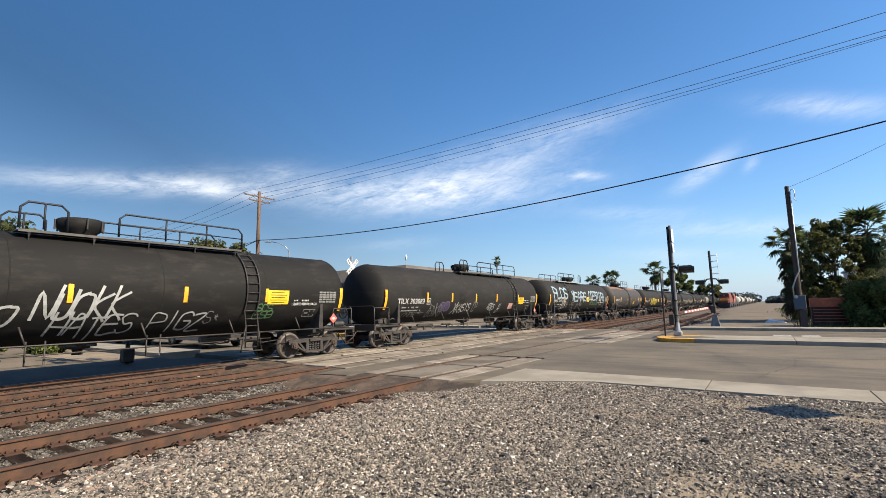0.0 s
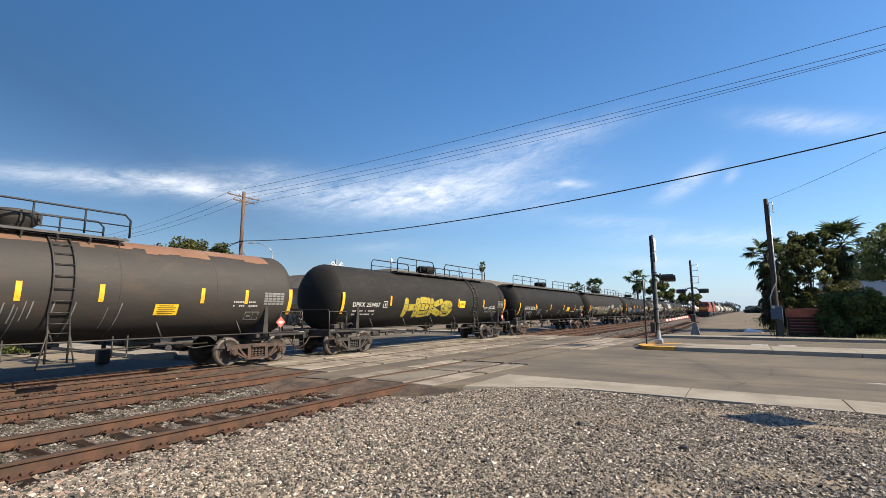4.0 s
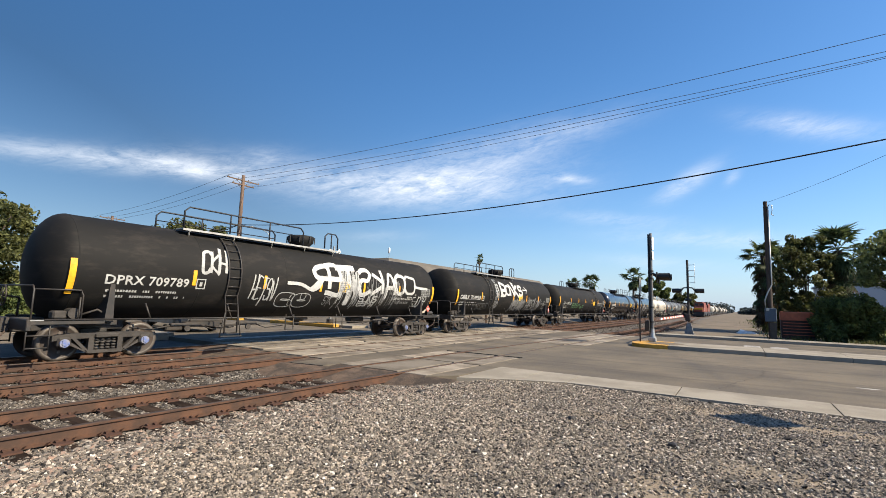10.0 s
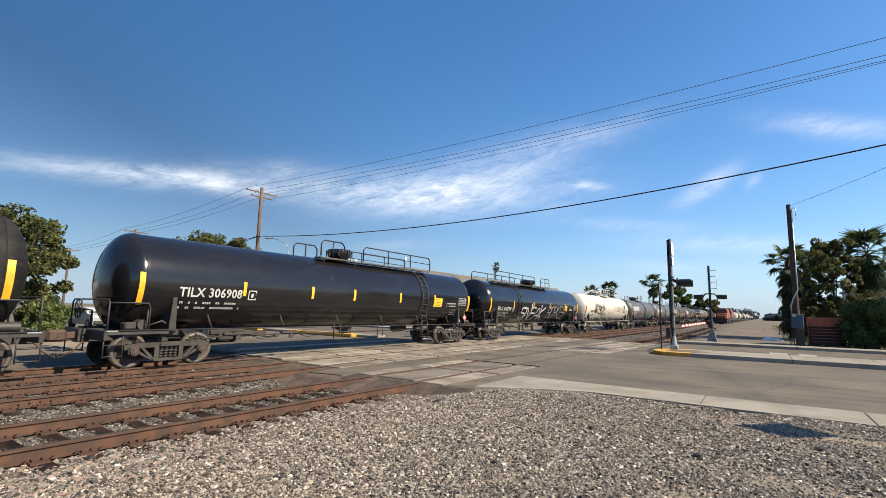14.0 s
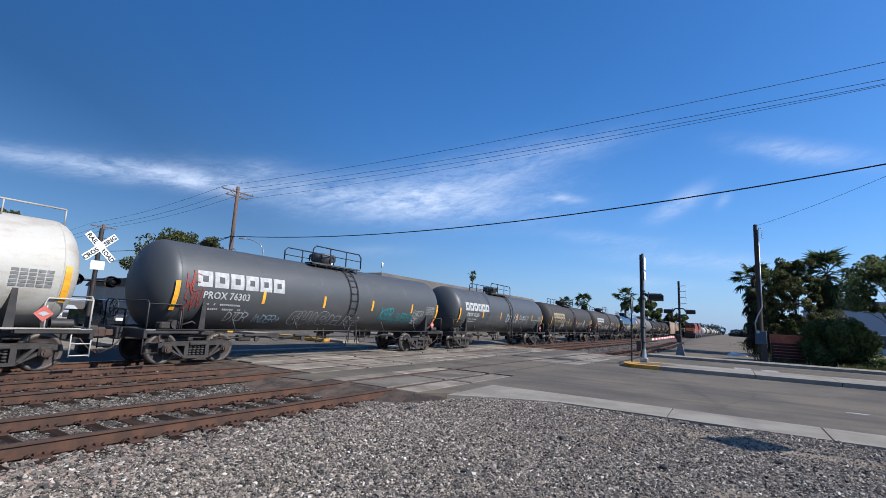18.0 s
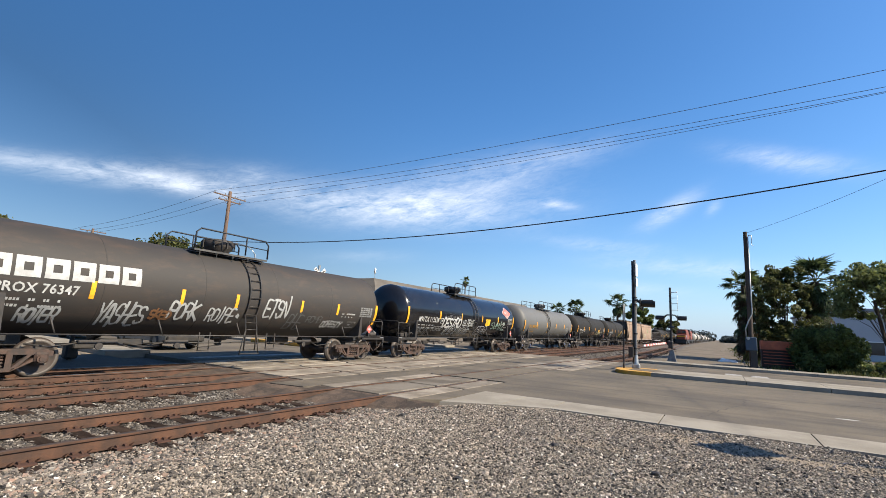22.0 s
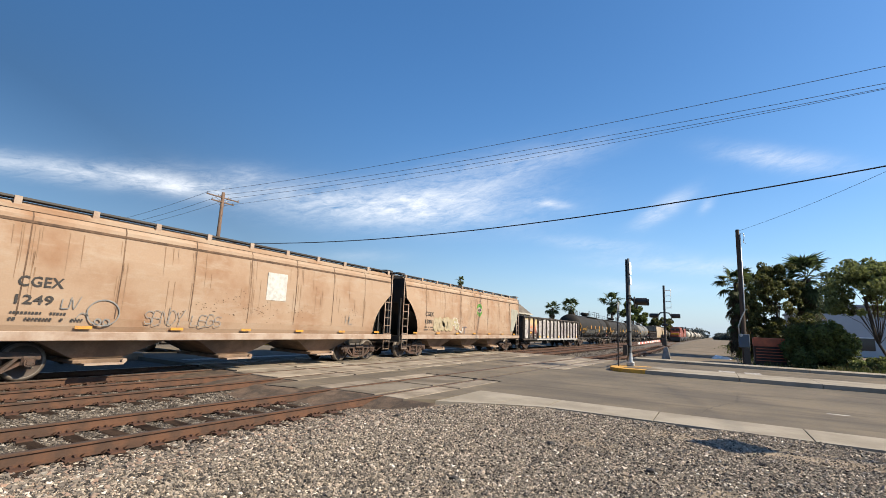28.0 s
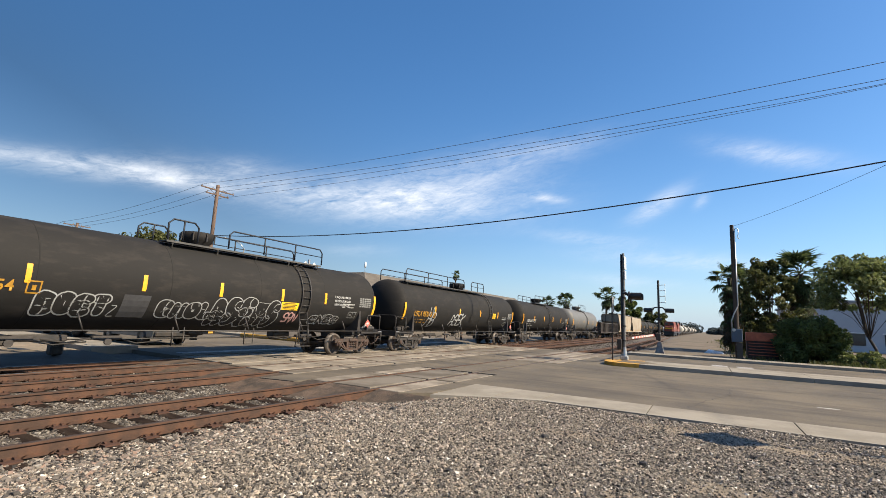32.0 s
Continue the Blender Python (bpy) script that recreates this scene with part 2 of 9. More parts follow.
# ---- mesh tools ----
class Mesh:
    """Gathers vertices and faces; made into one mesh by part()."""

    def __init__(self):
        self.v, self.f, self.s, self.m = [], [], [], []

    def add(self, verts, faces, smooth=False, slot=0):
        n = len(self.v)
        self.v.extend(tuple(p) for p in verts)
        for f in faces:
            self.f.append(tuple(n + i for i in f))
            self.s.append(smooth)
            self.m.append(slot)
        return self

    def box(self, centre, size, turn=None, bevel=0.0, slot=0):
        c, h = Vector(centre), [v / 2 for v in size]
        b = min(bevel, *[v * 0.45 for v in h]) if bevel else 0
        turn = turn or Matrix.Identity(3)
        if not b:
            pts = [(x * h[0], y * h[1], z * h[2]) for x in (-1, 1) for y in (-1, 1) for z in (-1, 1)]
            faces = [(0, 1, 3, 2), (4, 6, 7, 5), (0, 4, 5, 1), (2, 3, 7, 6), (0, 2, 6, 4), (1, 5, 7, 3)]
        else:
            pts, faces = [], []
            for x in (-1, 1):
                for y in (-1, 1):
                    for z in (-1, 1):
                        pts += [(x * h[0], y * (h[1] - b), z * (h[2] - b)), (x * (h[0] - b), y * h[1], z * (h[2] - b)), (x * (h[0] - b), y * (h[1] - b), z * h[2])]
            k = lambda x, y, z, a: ((x > 0) * 4 + (y > 0) * 2 + (z > 0)) * 3 + a
            for s in (-1, 1):
                q = [(-1, -1), (-1, 1), (1, 1), (1, -1)]
                fx = [k(s, u, w, 0) for u, w in q]
                fy = [k(u, s, w, 1) for u, w in q]
                fz = [k(u, w, s, 2) for u, w in q]
                faces += [fx[::-1] if s > 0 else fx, fy if s > 0 else fy[::-1], fz[::-1] if s > 0 else fz]
            for u in (-1, 1):
                for w in (-1, 1):
                    e = [[k(-1, u, w, 1), k(1, u, w, 1), k(1, u, w, 2), k(-1, u, w, 2)], [k(u, -1, w, 2), k(u, 1, w, 2), k(u, 1, w, 0), k(u, -1, w, 0)], [k(u, w, -1, 0), k(u, w, 1, 0), k(u, w, 1, 1), k(u, w, -1, 1)]]
                    faces += [x if u * w < 0 else x[::-1] for x in e]
                    for s in (-1, 1):
                        tri = [k(u, w, s, a) for a in range(3)]
                        faces.append(tri if u * w * s > 0 else tri[::-1])
        return self.add([c + turn @ Vector(p) for p in pts], faces, False, slot)

    def cyl(self, p0, p1, r0, r1=None, seg=12, caps=True, smooth=True, slot=0):
        p0, p1 = Vector(p0), Vector(p1)
        r1 = r0 if r1 is None else r1
        a = (p1 - p0).normalized()
        u = a.orthogonal().normalized()
        w = a.cross(u)
        pts = []
        for p, r in ((p0, r0), (p1, r1)):
            pts += [p + r * (math.cos(2 * math.pi * i / seg) * u + math.sin(2 * math.pi * i / seg) * w) for i in range(seg)]
        self.add(pts, [(i, (i + 1) % seg, seg + (i + 1) % seg, seg + i) for i in range(seg)], smooth, slot)
        if caps:
            self.add(pts[:seg], [tuple(range(seg))[::-1]], False, slot)
            self.add(pts[seg:], [tuple(range(seg))], False, slot)
        return self

    def tube(self, points, r, seg=6, slot=0):
        pts = [Vector(p) for p in points]
        rings = []
        u = None
        for i, p in enumerate(pts):
            d = (pts[min(i + 1, len(pts) - 1)] - pts[max(i - 1, 0)]).normalized()
            u = d.orthogonal().normalized() if u is None else (u - u.dot(d) * d).normalized()
            w = d.cross(u)
            rings += [p + r * (math.cos(2 * math.pi * k / seg) * u + math.sin(2 * math.pi * k / seg) * w) for k in range(seg)]
        faces = [(i * seg + k, i * seg + (k + 1) % seg, (i + 1) * seg + (k + 1) % seg, (i + 1) * seg + k) for i in range(len(pts) - 1) for k in range(seg)]
        n = (len(pts) - 1) * seg
        faces += [tuple(range(seg))[::-1], tuple(range(n, n + seg))]
        return self.add(rings, faces, True, slot)

    def lathe(self, profile, axis="z", centre=(0, 0, 0), seg=24, smooth=True, slot=0):
        """profile: pairs of radius and place along the axis."""
        c = Vector(centre)
        pts = []
        for r, h in profile:
            for k in range(seg):
                a = 2 * math.pi * k / seg
                x, y = r * math.cos(a), r * math.sin(a)
                pts.append(c + Vector({"z": (x, y, h), "y": (y, h, x), "x": (h, x, y)}[axis]))
        faces = [(i * seg + k, i * seg + (k + 1) % seg, (i + 1) * seg + (k + 1) % seg, (i + 1) * seg + k) for i in range(len(profile) - 1) for k in range(seg)]
        return self.add(pts, faces, smooth, slot)

    def prism(self, outline, axis, lo, hi, slot=0, smooth=False):
        """A flat outline (pairs) pushed along an axis from lo to hi."""
        put = {"x": lambda a, b, h: (h, a, b), "y": lambda a, b, h: (a, h, b), "z": lambda a, b, h: (a, b, h)}[axis]
        n = len(outline)
        pts = [put(a, b, lo) for a, b in outline] + [put(a, b, hi) for a, b in outline]
        self.add(pts, [(i, (i + 1) % n, n + (i + 1) % n, n + i) for i in range(n)], smooth, slot)
        self.add(pts, [tuple(range(n))[::-1], tuple(range(n, 2 * n))], False, slot)
        return self

    def build(self, name):
        me = bpy.data.meshes.new(name)
        me.from_pydata(self.v, [], self.f)
        me.polygons.foreach_set("use_smooth", self.s)
        if any(self.m):
            me.polygons.foreach_set("material_index", self.m)
        me.update()
        bm = bmesh.new()
        bm.from_mesh(me)
        bmesh.ops.recalc_face_normals(bm, faces=bm.faces)
        bm.to_mesh(me)
        bm.free()
        return me


def part(name, mesh, mats, parent=None, label="", at=None):
    """One mesh object under a thing or a part."""
    me = mesh.build(name) if isinstance(mesh, Mesh) else mesh
    mats = mats if isinstance(mats, (list, tuple)) else [mats]
    if not me.materials:
        for m in mats:
            me.materials.append(M[m] if isinstance(m, str) else m)
    ob = new(name, me)
    if parent:
        ob.parent = parent
    if at is not None:
        ob.matrix_basis = at
    if label:
        ob["label"] = label
    return ob


def thing(name, label, category, at=None, group="", kind=""):
    ob = new(name)
    ob.empty_display_size = 0.2
    if at is not None:
        ob.matrix_basis = at
    return tagged(ob, label, category, group, kind)


def flat_text(words, size, bold=0.0, shear=0.0, align="LEFT", space=1.0):
    """Built-in lettering as a flat mesh: local x along the line, y up."""
    cu = bpy.data.curves.new("lettering", "FONT")
    cu.body, cu.size, cu.offset, cu.shear, cu.align_x, cu.space_character = words, size, bold, shear, align, space
    cu.resolution_u = 2
    ob = bpy.data.objects.new("lettering", cu)
    scene.collection.objects.link(ob)
    bpy.context.view_layer.update()
    me = bpy.data.meshes.new_from_object(ob.evaluated_get(bpy.context.evaluated_depsgraph_get()))
    bpy.data.objects.remove(ob)
    bpy.data.curves.remove(cu)
    me.materials.clear()
    return me


# ---- ground, road and tracks ----
NEAR_SLOPE = 0.037


def near_rail(y):
    return -7.30 + NEAR_SLOPE * min(y, 38.0) - 0.03 * min(max(y - 60.0, 0.0), 100.0)


TRACKS = {"near": (lambda y: near_rail(y) - 0.7175), "middle": (lambda y: -11.62), "train": (lambda y: -14.72)}


def lot_edge(x):
    """How far the gravel lot reaches towards the road."""
    return 10.36 + 0.10 * math.sin(x * 2.1) + 0.06 * math.sin(x * 5.3) - min(3.2, max(0.0, -3.4 - x)) * 0.62 + 0.25 * math.exp(-((x + 3.4) ** 2))


def bare_at(x, y):
    """How far the gravel is worn away to sand, 0 to 1."""
    total = 0.0
    for x0, y0, a, b, k in ((-1.9, 7.7, 1.0, 0.55, 0.8), (1.0, 9.1, 1.7, 0.55, 1.0), (0.2, 6.3, 0.7, 0.6, 0.8), (-0.6, 5.0, 1.0, 0.5, 0.7), (2.4, 8.0, 0.9, 0.5, 0.6), (-0.9, 9.4, 1.2, 0.4, 0.6)):
        total += k * math.exp(-(((x - x0) / a) ** 2) - ((y - y0) / b) ** 2)
    return min(1.0, total)


def bed_z(x, y):
    """Height of the natural ground."""
    e = near_rail(y)
    lot = x >= e + 0.45 and y < lot_edge(x) + 0.12
    if 8.6 < y < 33.2 and not lot:
        return -0.16
    if -16.8 < x < e + 0.45:
        return -0.205
    if lot or x >= e + 0.45:
        k = min(1.0, (x - e - 0.45) / 1.9)
        return -0.195 + 0.17 * k * k * (3 - 2 * k) + 0.018 * noise.noise(Vector((x * 0.7, y * 0.7, 0))) * k
    k = min(1.0, (-16.8 - x) / 1.5)
    return -0.205 + 0.17 * k


def build_ground():
    xs = sorted({-3000, -1200, -500, -250, -140, -90, -60, -40, -30, -24, -20, -18.3, -17.5, 60, 100, 180, 400, 1000, 3000} | {round(-17 + 0.5 * i, 2) for i in range(100)} | {round(-7.5 + 0.25 * i, 2) for i in range(52)})
    ys = sorted({-600, -250, -100, -50, -30, -20, 45, 50, 60, 75, 95, 120, 160, 220, 320, 500, 900, 1600, 3500} | {round(-12 + 0.5 * i, 2) for i in range(109)} | {8.59, 8.61, 33.19, 33.21} | {round(8.7 + 0.1 * i, 2) for i in range(22)})
    m = Mesh()
    m.v = [(x, y, bed_z(x, y)) for y in ys for x in xs]
    n = len(xs)
    for j in range(len(ys) - 1):
        for i in range(n - 1):
            m.f.append((j * n + i, j * n + i + 1, (j + 1) * n + i + 1, (j + 1) * n + i))
            m.s.append(True)
            cx, cy = (xs[i] + xs[i + 1]) / 2, (ys[j] + ys[j + 1]) / 2
            track = -17.2 < cx < near_rail(cy) + 0.8 and (cy < 9 or cy > 33)
            # dark ballast slot is reused west of the rails to deepen the train's shadow
            m.m.append(3 if bare_at(cx, cy) > 0.5 else 1 if track or (-20.4 < cx < -17 and cy < 10) else 2 if cy > 33.2 and cx > -6 else 2 if (cx < -17 or cx > 14 or (cx > 6 and cy > 34)) else 0)
    g = part("ground", m, ["gravel", "ballast", "dirt", "sand"])
    tagged(g, "grey and tan gravel ground with ballast and bare dirt", "ground", kind="structure")


M["dirt"] = material("dirt", (0.148, 0.1206, 0.09028), 0.95, second=(0.1073, 0.0888, 0.06808), scale=0.25, fine=20, bump=0.02, contrast=0.3, spec=0.2)
build_ground()


def slab(m, corners, z0, z1, slot=0):
    """A flat piece with upright sides over the given corners."""
    m.prism(corners, "z", z0, z1, slot)
    return m


def build_road():
    m = Mesh()
    e = lambda y, off: (near_rail(y) + off, y)
    far = 160
    # near lanes, from the outer panel of the near track to the east
    slab(m, [e(9.0, 0.80), (-5.6, 9.6), (-5.5, 11.72), (far, 11.72), (far, 22.0), e(22.0, 0.80)], -0.2, -0.006)
    # far lanes
    slab(m, [e(22.0, 0.80), (far, 22.0), (far, 32.4), e(32.4, 0.80)], -0.2, -0.010)
    # between the near track's panels and the middle track's
    slab(m, [(-10.12, 8.4), e(8.6, -2.12), e(32.4, -2.12), (-10.12, 32.4)], -0.2, -0.012)
    # west of the tracks
    slab(m, [(-far, 10.5), (-16.35, 10.0), (-16.35, 32.4), (-far, 32.4)], -0.2, -0.010)
    road = part("road", m, "asphalt")
    tagged(road, "worn grey asphalt road with cracks crossing the tracks", "road", kind="structure")
    m = Mesh()
    # beds under the panels
    for lo, hi in ((-13.22, -10.12), (-16.35, -13.22)):
        slab(m, [(lo, 9.75), (hi, 9.5), (hi, 32.4), (lo, 32.4)], -0.2, -0.075)
    slab(m, [e(9.08, -2.12), e(9.08, 0.80), e(32.4, 0.80), e(32.4, -2.12)], -0.2, -0.075)
    part("panel_bed", m, "crack", road, "dark joints under the panels")
    # asphalt infill where the near track has no panels
    m = Mesh()
    for y0, y1 in ((14.35, 20.6),):
        slab(m, [e(y0, -1.33), e(y0, -0.10), e(y1, -0.10), e(y1, -1.33)], -0.075, -0.004)
        slab(m, [e(y0, 0.09), e(y0, 0.80), e(y1, 0.80), e(y1, 0.09)], -0.075, -0.005)
        slab(m, [e(y0, -2.12), e(y0, -1.53), e(y1, -1.53), e(y1, -2.12)], -0.075, -0.005)
    part("asphalt_patch", m, "asphalt", road, "dark asphalt infill between the rails")
    # old asphalt apron, tapering from the panels down to the ballast
    m = Mesh()

    def ramp_piece(back, front):
        n = len(back)
        top = [(x, y, -0.022) for x, y in back] + [(x, y, -0.10 + random.uniform(-0.02, 0.02)) for x, y in [((a[0] + b[0]) / 2, (a[1] + b[1]) / 2) for a, b in zip(back, front)]] + [(x, y, -0.20) for x, y in front]
        m.add(top, [(r * n + i, r * n + i + 1, (r + 1) * n + i + 1, (r + 1) * n + i) for r in range(2) for i in range(n - 1)], True)

    for a, b, reach in ((0.10, 1.6, 0.7), (-1.40, -0.10, 1.3), (-3.2, -1.60, 1.5)):
        ks = [a + (b - a) * k / 8 for k in range(9)]
        ramp_piece([e(9.12, k) for k in ks], [e(9.1 - reach * random.uniform(0.7, 1.15), k) for k in ks])
    for a, b in ((-13.95, -12.45), (-15.40, -14.05), (-12.30, -10.94), (-10.8, -10.0)):
        ks = [a + (b - a) * k / 7 for k in range(8)]
        ramp_piece([(k, 9.7) for k in ks], [(k, 7.6 + 0.12 * (k + 14) + random.uniform(-0.35, 0.3)) for k in ks])
    ks = [-10.35 + 0.19 * k for k in range(9)]
    ramp_piece([(k, 8.34 + 0.2 * (k + 10.12)) for k in ks], [(k, 7.3 + random.uniform(-0.25, 0.25)) for k in ks])
    part("asphalt_apron", m, "asphalt_old", road, "crumbling brown asphalt beside the rails")


build_road()


def build_crossing():
    """Concrete panels, each one a piece of its own."""
    root = thing("crossing_surface", "weathered tan concrete crossing panels set between the rails", "rail crossing", kind="structure")
    made = {}

    def panel(corners, top):
        xs, ys = [c[0] for c in corners], [c[1] for c in corners]
        ox, oy = sum(xs) / 4, sum(ys) / 4
        key = tuple(round(v, 2) for c in corners for v in (c[0] - ox, c[1] - oy))
        if key not in made:
            m = Mesh()
            loc = [((x - ox) - math.copysign(0.026, x - ox), (y - oy) - math.copysign(0.034, y - oy)) for x, y in corners]
            inner = [(x * (1 - 0.012 / max(abs(x), 0.1)), y * (1 - 0.012 / max(abs(y), 0.1))) for x, y in loc]
            lo = [(x, y, -0.075) for x, y in loc]
            mid = [(x, y, -0.012) for x, y in loc]
            hi = [(x, y, 0) for x, y in inner]
            m.add(lo + mid + hi, [(0, 1, 5, 4), (1, 2, 6, 5), (2, 3, 7, 6), (3, 0, 4, 7), (4, 5, 9, 8), (5, 6, 10, 9), (6, 7, 11, 10), (7, 4, 8, 11), (8, 9, 10, 11)])
            made[key] = m.build("panel")
        part("panel", made[key], "panel", root, at=pose(ox, oy, top, random.uniform(-0.15, 0.15), random.uniform(-0.15, 0.15), 0))

    e = lambda y, off: (near_rail(y) + off, y)
    for k, y0 in enumerate([9.1, 11.65, 20.7, 23.25, 25.8, 28.35]):
        y1 = y0 + 2.5
        for a, b in ((0.09, 0.79), (-1.33, -0.10), (-2.10, -1.53)):
            panel([e(y0, a), e(y0, b), e(y1, b), e(y1, a)], random.uniform(-0.006, 0.004))
    for centre, start in ((-11.62, 9.55), (-14.72, 9.85)):
        for k in range(9):
            y0 = start + 2.5 * k
            y1 = min(y0 + 2.46, 32.2)
            for a, b in ((0.81, 1.46), (-0.62, 0.62), (-1.46, -0.81)):
                panel([(centre + a, y0), (centre + b, y0), (centre + b, y1), (centre + a, y1)], random.uniform(-0.008, 0.004))


def build_kerbs():
    m = Mesh()
    xs = [-5.5, -4.3, -3.3, -1.1, 1.45, 4.0, 6.6, 9.2, 12, 15, 18, 21, 40, 160]
    pieces = thing("pavement_strip", "pale concrete edge strip with joints beside the road", "pavement", kind="structure")
    for a, b in zip(xs, xs[1:]):
        lo = lambda x: 10.40 if x > -3.5 else 10.40 - (-3.5 - x) * 0.55
        g = 0.012
        c = [(a + g, lo(a)), (b - g, lo(b)), (b - g, 11.70), (a + g, 11.70)]
        p = Mesh()
        slab(p, c, -0.15, 0.004)
        part("paving_slab", p, "concrete", pieces)
    # median island with a rounded, painted nose
    isl = thing("median_island", "raised concrete median with a yellow painted nose", "median", kind="structure")
    nose = [(-3.4 + 0.95 * math.cos(a) * 0.9, 23.55 + 1.35 * math.sin(a)) for a in [math.radians(90 + 15 * i) for i in range(13)]]
    m = Mesh()
    slab(m, [(-2.6, 24.9)] + nose + [(-2.6, 22.2)], -0.15, 0.15)
    part("kerb_nose", m, "kerb_yellow", isl, "yellow painted kerb nose")
    y = [-2.6, 0.85, 3.45, 6.05, 8.65, 11.25, 13.85, 20, 40, 160]
    for a, b in zip(y, y[1:]):
        m = Mesh()
        slab(m, [(a + 0.01, 22.2), (b - 0.01, 22.2), (b - 0.01, 25.0), (a + 0.01, 25.0)], -0.15, 0.15)
        part("kerb", m, "concrete", isl)
    m = Mesh()
    slab(m, [(-3.6, 22.9), (-2.4, 22.75), (-1.9, 23.3), (-2.6, 24.3), (-3.5, 24.2)], 0.15, 0.158)
    part("planting_soil", m, "dirt", isl, "patch of bare soil and dead leaves round the mast")
    far = thing("far_pavement", "raised concrete pavement along the far side of the road", "pavement", kind="structure")
    y = [-4.6, -1.5, 1.5, 4.5, 7.5, 10.5, 13.5, 16.5, 30, 160]
    for a, b in zip(y, y[1:]):
        m = Mesh()
        slab(m, [(a + 0.01, 32.35), (b - 0.01, 32.35), (b - 0.01, 34.2), (a + 0.01, 34.2)], -0.15, 0.14)
        part("paving_slab", m, "concrete", far)
    m = Mesh()
    slab(m, [(-27.5, 6.2), (-21.2, 6.6), (-19.8, 7.6), (-20.4, 8.5), (-27.5, 8.5)], -0.15, -0.012)
    tagged(part("dirt_verge", m, "sand"), "pale sandy verge beside the hedge", "ground", kind="structure")
    west = thing("west_pavement", "pale concrete pavement beyond the tracks", "pavement", kind="structure")
    for x0, x1, y0, y1 in ((-160, -19.5, 8.6, 10.2), (-160, -19.5, 20.6, 22.0), (-160, -19, 32.3, 34.2)):
        m = Mesh()
        slab(m, [(x0, y0), (x1, y0), (x1, y1), (x0, y1)], -0.15, 0.13)
        part("paving_slab", m, "concrete", west)
    # lane and stop markings
    for name, x0, x1, y0, y1 in (("stop_line", -17.6, -17.1, 10.6, 20.2), ("stop_line", -17.6, -17.1, 22.4, 32.0), ("marking", 0.2, 0.9, 26.6, 28.6), ("marking", 1.3, 2.0, 26.6, 28.6), ("marking", 3.6, 5.4, 13.3, 13.5), ("marking", 2.3, 2.75, 14.6, 14.75)):
        m = Mesh()
        slab(m, [(x0, y0), (x1, y0), (x1, y1), (x0, y1)], -0.012, -0.004)
        tagged(part(name, m, "worn_white"), "worn white paint line on asphalt", "road marking", kind="structure")


def cracks():
    """Tar-dark cracks and patches lying in the road."""
    rnd = random.Random(12)
    for pts, w in (([(-9.3, 21.6), (-7.5, 22.3), (-5.6, 21.9), (-4.4, 22.1)], 0.035), ([(-2.6, 17.0), (-1.2, 17.3), (0.6, 17.2), (1.9, 17.6)], 0.012), ([(-0.4, 12.0), (-0.1, 13.4), (0.5, 15.2), (0.6, 17.2)], 0.012), ([(-4.6, 14.5), (-2.0, 15.0), (1.0, 14.6), (5.0, 15.1)], 0.01), ([(-5.4, 18.8), (-3.5, 19.2), (-0.8, 18.9)], 0.025), ([(-9.9, 13.0), (-9.4, 16.5), (-9.7, 20.2)], 0.03), ([(-4.4, 27.5), (-1.0, 28.2), (3.0, 27.9)], 0.03), ([(1.9, 17.6), (4.4, 18.4), (7.0, 18.2)], 0.02)):
        line = []
        for a, b in zip(pts, pts[1:]):
            for k in range(8):
                f = k / 8
                line.append((a[0] + (b[0] - a[0]) * f + rnd.uniform(-0.05, 0.05), a[1] + (b[1] - a[1]) * f + rnd.uniform(-0.07, 0.07)))
        m = Mesh()
        v = []
        for i, (x, y) in enumerate(line):
            q, p = line[min(i + 1, len(line) - 1)], line[max(i - 1, 0)]
            d = Vector((q[0] - p[0], q[1] - p[1])).normalized()
            h = w * rnd.uniform(0.3, 1.2)
            v += [(x - d.y * h, y + d.x * h, -0.002), (x + d.y * h, y - d.x * h, -0.002)]
        m.add(v, [(2 * i, 2 * i + 1, 2 * i + 3, 2 * i + 2) for i in range(len(line) - 1)])
        tagged(part("road_crack", m, "crack"), "dark tar-filled crack in worn asphalt", "crack", kind="structure")


cracks()
M["worn_white"] = material("worn_white", (0.333, 0.3182, 0.296), 0.8, second=(0.1332, 0.1221, 0.111), amount=0.45, scale=5, fine=60, contrast=0.2)

RAIL = [(-0.07, -0.172), (0.07, -0.172), (0.07, -0.160), (0.012, -0.142), (0.009, -0.045), (0.036, -0.034), (0.036, -0.006), (0.026, 0.0), (-0.026, 0.0), (-0.036, -0.006), (-0.036, -0.034), (-0.009, -0.045), (-0.012, -0.142), (-0.07, -0.160)]


